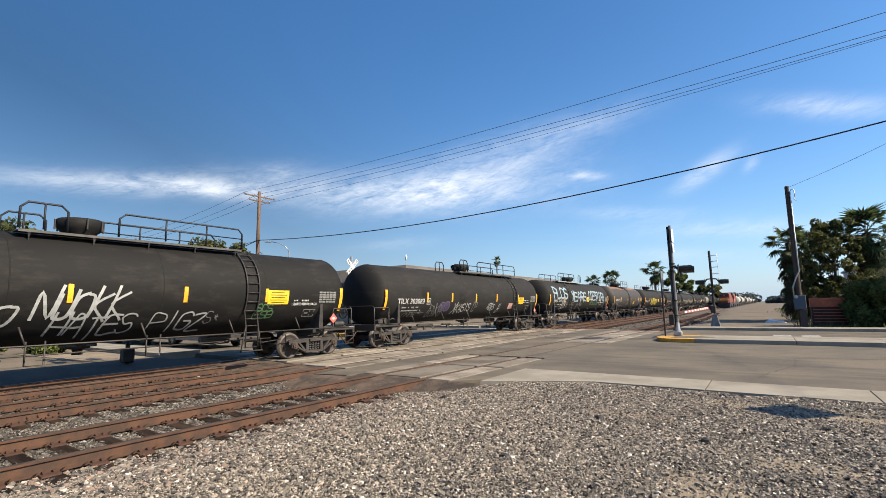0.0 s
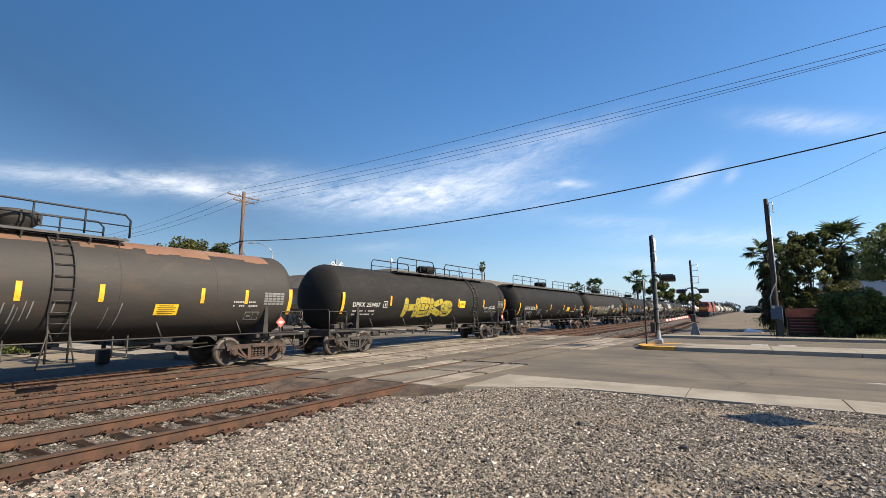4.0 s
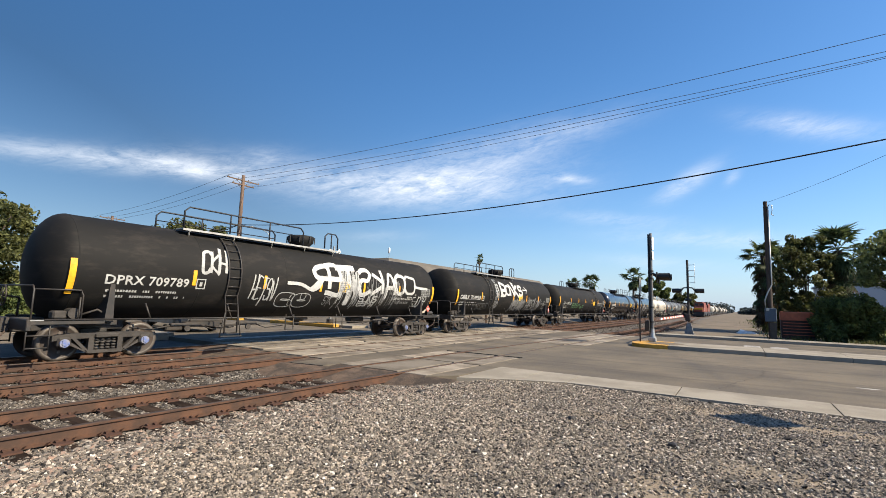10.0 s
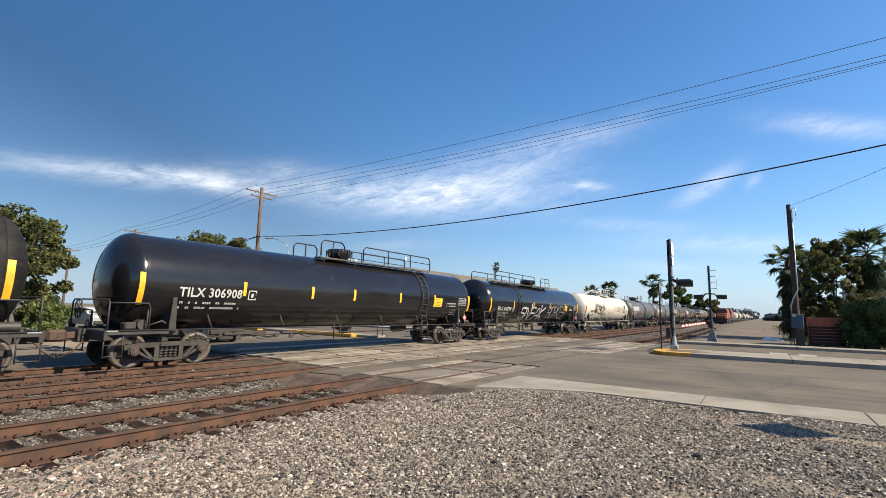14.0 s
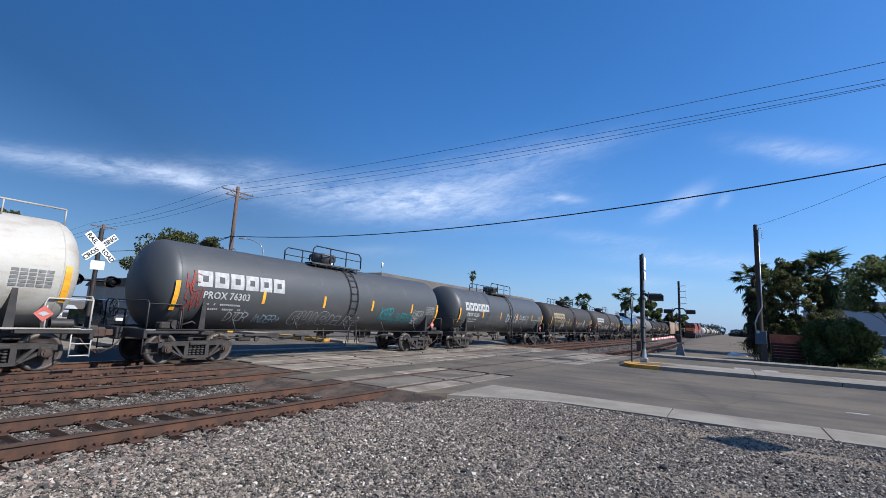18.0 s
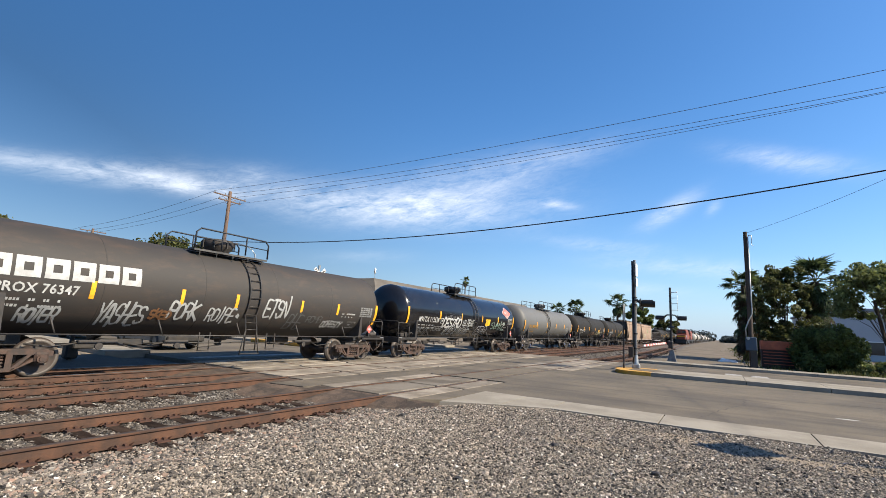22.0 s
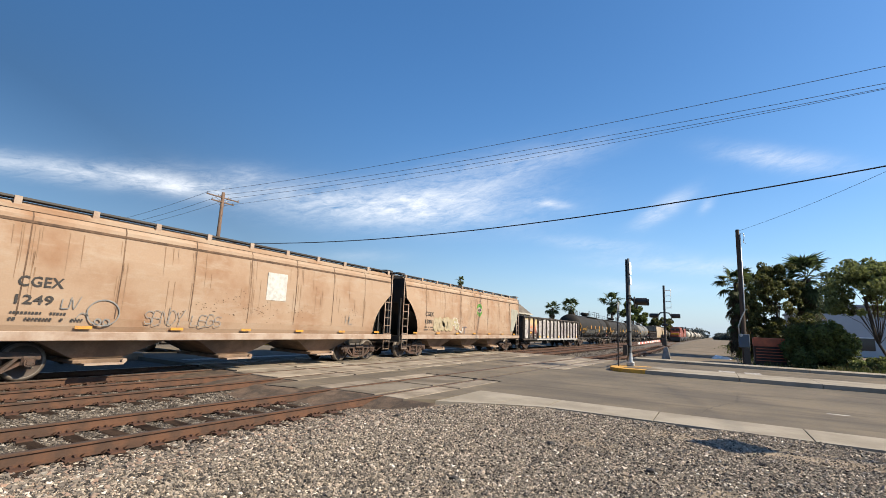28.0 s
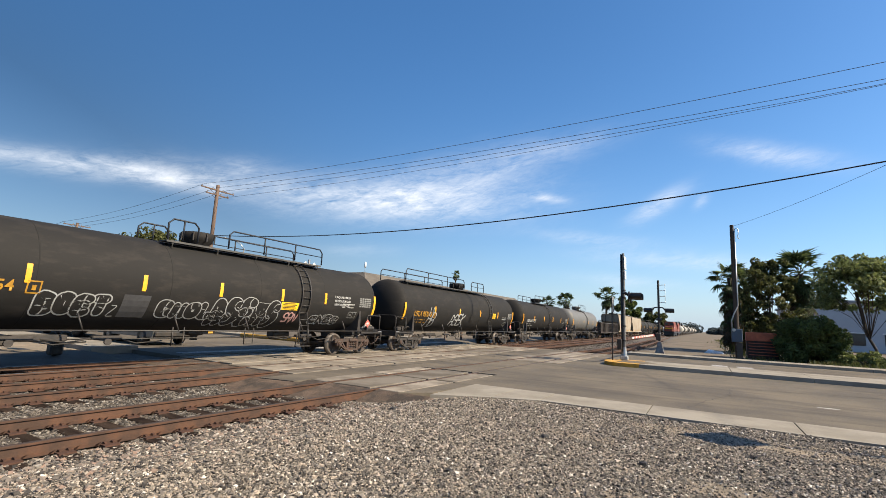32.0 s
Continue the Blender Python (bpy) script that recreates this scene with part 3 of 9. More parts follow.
def build_track(name, centre, y0, y1, tie_from, tie_to, label):
    root = thing(name, label, "railway track", kind="structure")
    for side in (-0.7525, 0.7525):
        m = Mesh()
        n = len(RAIL)
        stops = (y0, 38.0, 60.0, 160.0, y1)
        for y in stops:
            m.v += [(centre(y) + side + a, y, b) for a, b in RAIL]
        for j in range(0, n * (len(stops) - 1), n):
            for i in range(n):
                m.f.append((j + i, j + (i + 1) % n, j + n + (i + 1) % n, j + n + i))
                m.s.append(False)
                m.m.append(1 if i in (6, 7, 8) else 0)
        part("rail", m, ["rail", "rail_top" if name == "train_track" else "rail_head"], root)
    tie = Mesh().box((0, 0, 0), (2.6, 0.23, 0.16), bevel=0.015).build("tie")
    spots = []
    for a, b in zip(tie_from, tie_to):
        k = int((b - a) / 0.5)
        spots += [a + 0.5 * i + random.uniform(-0.04, 0.04) for i in range(k)]
    for y in spots:
        part("tie", tie, "tie", root, at=pose(centre(y), y, -0.254 + random.uniform(-0.008, 0.0), 0, 0, random.uniform(-1.2, 1.2)))
    m = Mesh()
    for y in spots:
        for side in (-0.7525, 0.7525):
            x = centre(y) + side
            m.box((x, y, -0.170), (0.40, 0.19, 0.026))
            for dx, dy in ((-0.095, 0.05), (0.095, -0.05), (-0.095, -0.05), (0.095, 0.05)):
                m.box((x + dx, y + dy, -0.152), (0.03, 0.022, 0.035))
                m.box((x + dx * 0.86, y + dy, -0.136), (0.05, 0.032, 0.013))
            for dy in (-0.13, 0.13):
                for sgn in (-1, 1):
                    m.add([(x + sgn * 0.03, y + dy - 0.03, -0.170), (x + sgn * 0.12, y + dy - 0.03, -0.168), (x + sgn * 0.10, y + dy + 0.03, -0.118), (x + sgn * 0.03, y + dy + 0.03, -0.150)], [(0, 1, 2, 3), (0, 3, 2, 1)])
    tagged(part("tie_plates", m, "tie_plate", root, "rusty tie plates, spikes and anchors"), kind="stuff")
    return root


build_track("near_track", TRACKS["near"], -30, 640, (-9, 34), (8.3, 90), "rusty rails on dark wooden ties in ballast")
build_track("middle_track", TRACKS["middle"], -30, 420, (-9, 34), (7.2, 90), "rusty rails with bolted joints on wooden ties")
build_track("train_track", TRACKS["train"], -60, 620, (-9, 34), (7.0, 90), "rails polished on top under the moving freight train")


def joint_bars():
    for x, y in ((-10.9, 2.9),):
        j = Mesh()
        j.box((x + 0.028, y, -0.09), (0.03, 0.62, 0.075), bevel=0.008)
        for k in range(4):
            j.cyl((x + 0.04, y - 0.22 + 0.15 * k, -0.09), (x + 0.075, y - 0.22 + 0.15 * k, -0.09), 0.018, seg=6)
        tagged(part("joint_bar", j, "rail"), "rusty bolted joint bar on a rail", "rail joint")


joint_bars()


build_crossing()
build_kerbs()


# ---- rolling stock ----
R_TANK, Z_TANK, SPEED = 1.365, 2.325, 13.57
X_TRAIN = -14.72


def paint(name, colour, rough, second=None, amount=0.35, dust=(0.20, 0.16, 0.13), dusty=0.3, metal=0.0, spec=0.5, scale=0.5):
    M[name] = material(name, colour, rough, metal, second or tuple(c * 1.5 for c in colour), amount, scale, 25, 0.0, 0.10, spec, (dust, (0.9, 0.9, 3.0), dusty), 0.06, rough_var=0.06)


paint("tank_black", (0.007428, 0.007239, 0.007058), 0.75, spec=0.22, second=(0.009282, 0.008916, 0.008542), dusty=0.06)
paint("tank_soft", (0.01263, 0.01188, 0.01114), 0.8, spec=0.25, second=(0.0156, 0.01448, 0.01337), dusty=0.05)
paint("tank_gloss", (0.00864, 0.00864, 0.01008), 0.16, dusty=0.03, second=(0.01008, 0.01008, 0.01152))
paint("tank_brown", (0.02264, 0.01947, 0.01721), 0.72, second=(0.0308, 0.024, 0.01902), dusty=0.3, dust=(0.07246, 0.04303, 0.02717))
paint("tank_rust", (0.154, 0.07699, 0.04529), 0.85, second=(0.09058, 0.05887, 0.04077), dusty=0.3)
paint("tank_grey", (0.05594, 0.05861, 0.06127), 0.5, second=(0.05062, 0.05328, 0.05594), dusty=0.08)
paint("tank_pale", (0.09546, 0.09417, 0.09039), 0.6, second=(0.08273, 0.08146, 0.07764), dusty=0.12, dust=(0.1082, 0.09864, 0.0891))
paint("tank_white", (0.3943, 0.373, 0.3303), 0.6, second=(0.3303, 0.2984, 0.2451), dusty=0.35, dust=(0.2238, 0.1758, 0.1172))
paint("hopper_tan", (0.2611, 0.1834, 0.1274), 0.8, second=(0.2051, 0.115, 0.06527), amount=0.40, dusty=0.5, dust=(0.2922, 0.2393, 0.1865), scale=0.5)
paint("hopper_pale", (0.2797, 0.2238, 0.1846), 0.8, second=(0.2014, 0.1342, 0.09509), amount=0.45, dusty=0.45, dust=(0.1678, 0.09509, 0.05594), scale=1.2)
paint("hopper_light", (0.2664, 0.2238, 0.1705), 0.75, second=(0.2025, 0.1439, 0.0959), amount=0.4, dusty=0.4, dust=(0.2664, 0.2238, 0.1758))
paint("gondola_black", (0.02398, 0.01918, 0.01705), 0.8, second=(0.04795, 0.0293, 0.02131), dusty=0.3)
paint("loco_orange", (0.1598, 0.0293, 0.01172), 0.6, dusty=0.2)
for n, c in (("spray_white", (0.3395, 0.345, 0.3395)), ("spray_blue", (0.0148, 0.0814, 0.222)), ("spray_pale_blue", (0.23, 0.3067, 0.3614)), ("spray_green", (0.06571, 0.1479, 0.06024)), ("spray_yellow", (0.3395, 0.2738, 0.0219)), ("spray_teal", (0.02738, 0.1971, 0.219)), ("spray_cream", (0.3012, 0.2574, 0.1533)), ("spray_red", (0.2464, 0.03286, 0.0219)), ("spray_black", (0.01643, 0.01643, 0.01917)), ("spray_grey", (0.1643, 0.1643, 0.1643)), ("spray_silver", (0.3614, 0.3614, 0.3724)), ("letter_white", (0.4052, 0.4052, 0.3943)), ("letter_yellow", (0.3943, 0.1971, 0.01095)), ("letter_dark", (0.01917, 0.01643, 0.01643)), ("letter_grey", (0.1807, 0.1807, 0.1752)), ("logo_green", (0.07119, 0.1971, 0.02738))):
    M[n] = material(n, c, 0.7, scale=6, fine=30, contrast=0.12)


def wrap(me, y, z, flat=None, lift=0.012, radius=None):
    """Lay a flat lettering mesh on a car's side: its x runs along +y, its y up. flat: a plane at that x instead of the tank's round side."""
    r = radius or R_TANK
    for v in me.vertices:
        yy, zz = y + v.co.x, z + v.co.y
        x = flat if flat is not None else math.sqrt(max(0.01, r * r - (zz - Z_TANK) ** 2))
        v.co = (x + lift, yy, zz)
    me.update()
    return me


def lettering(car, words, box, mat="letter_white", bold=0.02, flat=None, name="lettering", shear=0.0, space=1.05, label=""):
    """Readable writing fitted into box: y from, y to, z from, z to."""
    me = flat_text(words, 1.0, bold, shear, "LEFT", space)
    xs, ys = [v.co.x for v in me.vertices], [v.co.y for v in me.vertices]
    x0, y0, w, h = min(xs), min(ys), max(xs) - min(xs), max(ys) - min(ys)
    for v in me.vertices:
        v.co.x = (v.co.x - x0) / w * (box[1] - box[0])
        v.co.y = (v.co.y - y0) / h * (box[3] - box[2])
    return part(name, wrap(me, box[0], box[2], flat, 0.014), mat, car, label)


def side_x(z, flat, lift):
    return flat + lift if flat is not None else math.sqrt(max(0.02, R_TANK**2 - (z - Z_TANK) ** 2)) + lift


def plate(m, y0, y1, z0, z1, flat=None, lift=0.01, steps=4, slot=0, lean=0.0):
    """A thin patch laid on the car's side."""
    pts, faces = [], []
    for i in range(steps + 1):
        z = z0 + (z1 - z0) * i / steps
        dy = lean * (z - z0)
        pts += [(side_x(z, flat, lift), y0 + dy, z), (side_x(z, flat, lift), y1 + dy, z)]
    for i in range(steps):
        faces.append((2 * i, 2 * i + 1, 2 * i + 3, 2 * i + 2))
    return m.add(pts, faces, False, slot)


def ribbon(m, line, width, flat=None, lift=0.016, slot=0):
    """A painted line on the car's side through pairs of (y, z)."""
    pts, n = [], len(line)
    for i, (y, z) in enumerate(line):
        a, b = line[max(i - 1, 0)], line[min(i + 1, n - 1)]
        d = Vector((b[0] - a[0], b[1] - a[1]))
        d = d.normalized() if d.length > 1e-6 else Vector((1, 0))
        for s in (-1, 1):
            zz = z + s * d.x * width / 2
            pts.append((side_x(zz, flat, lift), y - s * d.y * width / 2, zz))
    return m.add(pts, [(2 * i, 2 * i + 1, 2 * i + 3, 2 * i + 2) for i in range(n - 1)], False, slot)


def curve_through(points, steps=5):
    """A smooth line through points."""
    out, n = [], len(points)
    for i in range(n - 1):
        p0, p1, p2, p3 = points[max(i - 1, 0)], points[i], points[i + 1], points[min(i + 2, n - 1)]
        for k in range(steps):
            t = k / steps
            out.append(tuple(0.5 * (2 * b + (c - a) * t + (2 * a - 5 * b + 4 * c - d) * t * t + (3 * b - a - 3 * c + d) * t**3) for a, b, c, d in zip(p0, p1, p2, p3)))
    return out + [points[-1]]


# strokes of hand-drawn capitals on a grid four wide and six high
HAND = dict(A="00 15 26 35 40|12 32", B="00 06 36 45 44 33 03|33 42 41 30 00", C="45 36 16 05 01 10 30 41", D="00 06 26 44 42 20 00", E="46 06 00 40|03 33", F="46 06 00|03 33", G="45 36 16 05 01 10 30 41 43 23", H="00 06|40 46|03 43", I="20 26", J="46 41 30 10 01", K="00 06|46 03 40", L="06 00 40", M="00 06 23 46 40", N="00 06 40 46", O="26 05 01 20 41 45 26", P="00 06 36 45 44 33 03", R="00 06 36 45 44 33 03|23 40", S="45 36 16 05 04 13 33 42 41 30 10 01", T="06 46|26 20", U="06 01 10 30 41 46", V="06 20 46", W="06 10 23 30 46", X="06 40|46 00", Y="06 23 46|23 20", Z="06 46 00 40")
HAND.update({"7": "06 46 10", "9": "44 36 16 05 04 13 33 44 41 20", "8": "26 05 13 31 20 11 33 45 26", ">": "03 43|25 43 21", "*": "22 24|13 33|14 32", "+": "21 25|03 43", "-": "13 33"})


def hand_letter(m, glyph, y, z, w, h, width, rnd, flat, slant, flip=(1, 1), slot=0):
    """One hand-drawn letter of wavering strokes; flip: mirrored along or upside down."""
    for stroke in HAND[glyph].split("|"):
        pts = []
        for g in stroke.split():
            u, v = int(g[0]) / 4, int(g[1]) / 6
            u, v = (u if flip[0] > 0 else 1 - u), (v if flip[1] > 0 else 1 - v)
            pts.append((y + w * (u + rnd.uniform(-0.07, 0.07)) + slant * h * v, z + h * (v + rnd.uniform(-0.05, 0.05))))
        d = (pts[-1][0] - pts[-2][0], pts[-1][1] - pts[-2][1])
        pts.append((pts[-1][0] + 0.25 * d[0], pts[-1][1] + 0.25 * d[1]))
        ribbon(m, curve_through(pts, 4), width * rnd.uniform(0.8, 1.2), flat, slot=slot)


def spray(car, words, box, mat, seed, width=0.05, flat=None, slant=0.12, flip=1, wobble=0.05):
    """Sprayed words fitted into box: y from, y to, z from, z to; flip -1: mirrored letters."""
    rnd = random.Random(seed)
    m = Mesh()
    y0, y1, z0, z1 = box
    high = z1 - z0
    step = (y1 - y0 - slant * high) / len(words)
    for k, g in enumerate(words):
        if g != " ":
            hand_letter(m, g, y0 + k * step, z0 + high * rnd.uniform(-wobble, wobble), step * 0.86, high * rnd.uniform(0.92, 1.06), width, rnd, flat, slant, (flip, 1))
    tagged(part("graffiti", m, mat, car), kind="stuff")


def bubble(car, words, box, line, fill, seed, body=0.16, edge=0.035, flat=None, slant=0.05, overlap=1.12):
    """Fat rounded letters: an outline under a filled body, letter over letter."""
    rnd = random.Random(seed)
    m = Mesh()
    y0, y1, z0, z1 = box
    step = (y1 - y0) / len(words)
    for k, g in enumerate(words):
        if g == " ":
            continue
        w, h = step * overlap - body - edge, (z1 - z0) * rnd.uniform(0.86, 1.0) - body - edge
        y, z = y0 + k * step + (body + edge) / 2, z0 + (body + edge) / 2 + (z1 - z0) * rnd.uniform(0.0, 0.06)
        strokes = []
        for stroke in HAND[g].split("|"):
            pts = [(y + w * (int(c[0]) / 4 + rnd.uniform(-0.05, 0.05)) + slant * h * int(c[1]) / 6, z + h * (int(c[1]) / 6 + rnd.uniform(-0.03, 0.03))) for c in stroke.split()]
            strokes.append(curve_through(pts, 4))
        for layer, (wide, slot) in enumerate(((body + 2 * edge, 0), (body, 1))):
            for i, line_pts in enumerate(strokes):
                lift = 0.010 + 0.0024 * (k % 3) + 0.0010 * layer + 0.0002 * i
                ribbon(m, line_pts, wide, flat, lift, slot)
                for n_end, (py, pz) in enumerate((line_pts[0], line_pts[-1])):
                    ring = [(py + wide / 2 * math.cos(a), pz + wide / 2 * math.sin(a)) for a in [math.pi * q / 5 for q in range(10)]]
                    m.add([(side_x(b, flat, lift + 0.00008 * (n_end + 1)), a, b) for a, b in ring], [tuple(range(10))], False, slot)
    tagged(part("graffiti", m, [line, fill], car, "outlined fat sprayed letters"), kind="stuff")


def overspray(car, box, mat, seed, count=260, size=0.03, flat=None):
    """A fog of paint specks, densest in the middle of the box."""
    rnd = random.Random(seed)
    m = Mesh()
    y0, y1, z0, z1 = box
    for k in range(count):
        y = y0 + (y1 - y0) * rnd.random()
        z = (z0 + z1) / 2 + (z1 - z0) * 0.24 * rnd.gauss(0, 1)
        q = size * rnd.uniform(0.3, 1.0)
        plate(m, y, y + q, z, z + q * rnd.uniform(0.8, 1.8), flat, 0.0105, 1)
    tagged(part("overspray", m, mat, car, "soft specks of overspray"), kind="stuff")


def drips(car, box, mat, seed, count=16, width=0.018, flat=None):
    """Thin runs of paint down the side."""
    rnd = random.Random(seed)
    m = Mesh()
    y0, y1, z0, z1 = box
    for k in range(count):
        y, top = rnd.uniform(y0, y1), z1 - (z1 - z0) * rnd.uniform(0, 0.4)
        low = z0 + (top - z0) * rnd.uniform(0.0, 0.6)
        line = [(y + 0.12 * (top - zz), zz) for zz in [top + (low - top) * i / 5 for i in range(6)]]
        ribbon(m, [(a - 0.24 * (top - b), b) for a, b in line], width * rnd.uniform(0.5, 1.4), flat, 0.0135 + 0.0001 * k)
    tagged(part("paint_run", m, mat, car, "runs of thin paint"), kind="stuff")


def small_print(car, y, z, lines, widths, size=0.07, mat="letter_grey", flat=None, seed=1, name="small_print"):
    """Lines of writing too small to read: short bars."""
    rnd = random.Random(seed)
    m = Mesh()
    for i in range(lines):
        zz, x = z - i * size * 1.9, y + 0.06
        end = y + widths * rnd.uniform(0.75, 1.0)
        while x < end:
            w = rnd.uniform(0.035, 0.055)
            plate(m, x, min(x + w, end), zz, zz + size * 0.8, flat, 0.010, 1)
            x += w + (0.02 if rnd.random() < 0.8 else 0.16)
    tagged(part(name, m, mat, car, "small stencilled print"), kind="stuff")


def make_wheelset():
    m = Mesh()
    for s in (-1, 1):
        x = s * 0.74
        prof = [(0.0, 0.075), (0.10, 0.075), (0.12, 0.03), (0.34, 0.022), (0.37, 0.05), (0.44, 0.05), (0.445, -0.055), (0.475, -0.068), (0.475, -0.09), (0.37, -0.09), (0.35, -0.02), (0.12, -0.04), (0.09, -0.10), (0.0, -0.10)]
        m.lathe([(r, x + s * h) for r, h in prof], "x", seg=28, slot=0)
    m.cyl((-0.72, 0, 0), (0.72, 0, 0), 0.085, seg=12)
    for i, f in enumerate(m.f):
        r = [math.hypot(m.v[k][1], m.v[k][2]) for k in f]
        if min(r) > 0.36 and max(r) < 0.447:
            m.m[i] = 1
    # holes and chalk marks that show the turning
    for s in (-1, 1):
        for a in (0.4, 3.6):
            m.box((s * 0.775, 0.23 * math.cos(a), 0.23 * math.sin(a)), (0.012, 0.07, 0.05), slot=1)
    return m.build("wheelset")


def make_side_frame():
    m = Mesh()
    x0, x1 = 0.93, 1.06
    beam = lambda pts, a=x0, b=x1: m.prism(pts, "x", a, b)
    beam([(-1.12, 0.50), (-1.12, 0.62), (-0.72, 0.68), (0.72, 0.68), (1.12, 0.62), (1.12, 0.50), (0.70, 0.54), (-0.70, 0.54)])
    beam([(-0.36, 0.17), (-0.42, 0.25), (0.42, 0.25), (0.36, 0.17)])
    for s in (-1, 1):
        q = [(s * 0.36, 0.17), (s * 0.46, 0.22), (s * 1.02, 0.53), (s * 0.86, 0.55)]
        beam(q if s > 0 else q[::-1])
        q = [(s * 0.26, 0.22), (s * 0.38, 0.22), (s * 0.38, 0.56), (s * 0.26, 0.56)]
        beam(q if s > 0 else q[::-1])
        q = [(s * 0.64, 0.54), (s * 0.74, 0.56), (s * 0.46, 0.24), (s * 0.38, 0.26)]
        beam(q if s > 0 else q[::-1])
        m.box((1.02, s * 0.89, 0.47), (0.20, 0.27, 0.24), bevel=0.04)
        m.box((0.96, s * 0.80, 0.60), (0.16, 0.5, 0.10), bevel=0.03)
    m.box((1.0, 0, 0.60), (0.24, 0.52, 0.10), bevel=0.02)
    return m.build("side_frame")


def make_springs():
    m = Mesh()
    for k in range(4):
        y = -0.19 + 0.126 * k
        for r in range(4):
            m.lathe([(0.035, 0.262 + r * 0.072), (0.058, 0.28 + r * 0.072), (0.058, 0.30 + r * 0.072), (0.035, 0.318 + r * 0.072)], "z", (1.0, y, 0), seg=8)
    return m.build("spring_nest")


def make_bearing():
    m = Mesh()
    m.cyl((1.05, 0, 0.445), (1.15, 0, 0.445), 0.115, 0.10, seg=14)
    m.cyl((1.15, 0, 0.445), (1.175, 0, 0.445), 0.06, seg=10)
    for k in range(3):
        a = 2.1 * k
        m.cyl((1.15, 0.075 * math.cos(a), 0.445 + 0.075 * math.sin(a)), (1.168, 0.075 * math.cos(a), 0.445 + 0.075 * math.sin(a)), 0.018, seg=6)
    return m.build("bearing")


SHARED = {"wheelset": make_wheelset(), "side_frame": make_side_frame(), "springs": make_springs(), "bearing": make_bearing()}
TRUCK_MESH = Mesh().box((0, 0, 0.52), (2.0, 0.42, 0.22), bevel=0.03).box((0, 0, 0.68), (0.6, 0.6, 0.12), bevel=0.02).box((0, 0.62, 0.45), (1.5, 0.08, 0.12)).box((0, -0.62, 0.45), (1.5, 0.08, 0.12)).build("bolster")
AXLES = []      # (car, wheelset, places of the car) for the motion


def skin(key, mat):
    """The shared mesh in another material."""
    k = (key, mat)
    if k not in SHARED:
        me = SHARED[key].copy()
        for x in mat if isinstance(mat, tuple) else (mat,):
            me.materials.append(M[x])
        SHARED[k] = me
    return SHARED[k]


def truck(car, y, mat, cap="truck_rust"):
    """Four-wheel truck as a part of the car."""
    t = part("truck", TRUCK_MESH, "steel_dark", car, "cast steel four-wheel truck", at=pose(0, y, 0))
    for s in (1, -1):
        turn = pose(0, 0, 0, 0, 0, 0 if s > 0 else 180)
        part("side_frame", skin("side_frame", mat), mat, t, at=turn)
        tagged(part("spring_nest", skin("springs", mat), mat, t, at=turn), kind="stuff")
        for d in (-0.89, 0.89):
            part("bearing", skin("bearing", cap), cap, t, at=turn @ pose(0, d, 0))
    for d in (-0.89, 0.89):
        w = part("wheelset", skin("wheelset", ("wheel", "wheel_rim")), "wheel", t, at=pose(0, d, 0.445))
        AXLES.append((car, w, d))
    return t


def coupler(car, y, s):
    m = Mesh()
    m.box((0, y - s * 0.35, 0.86), (0.16, 0.6, 0.18), bevel=0.03)
    m.box((0, y - s * 0.03, 0.86), (0.30, 0.26, 0.30), bevel=0.06)
    m.tube([(0.35, y - s * 0.5, 0.8), (0.36, y - s * 0.25, 0.5), (0.30, y, 0.33), (0.1, y + s * 0.02, 0.42)], 0.022, 6)
    part("coupler", m, "truck_rust", car, "rusty knuckle coupler and air hose")


def end_rails(m, y, s, x=1.25):
    """Bent end handrails over the end sill."""
    m.tube([(x, y, 0.92), (x, y, 1.72), (x - 0.1, y, 1.80), (-x + 0.1, y, 1.80), (-x, y, 1.72), (-x, y, 0.92)], 0.022, 6)
    m.tube([(x, y - s * 0.9, 0.92), (x, y - s * 0.9, 1.55)], 0.02, 6)
    m.tube([(x, y, 1.72), (x, y - s * 0.9, 1.72), (x, y - s * 0.95, 1.60), (x, y - s * 0.95, 0.92)], 0.02, 6)


def rail_run(m, x, y0, y1, z0, z1, posts, r=0.028):
    c = 0.14
    m.tube([(x, y0, z0), (x, y0, z1 - c), (x, y0 + c, z1), (x, y1 - c, z1), (x, y1, z1 - c), (x, y1, z0)], r, 6)
    for k in range(1, posts):
        y = y0 + (y1 - y0) * k / posts
        m.tube([(x, y, z0), (x, y, z1)], r * 0.9, 6)


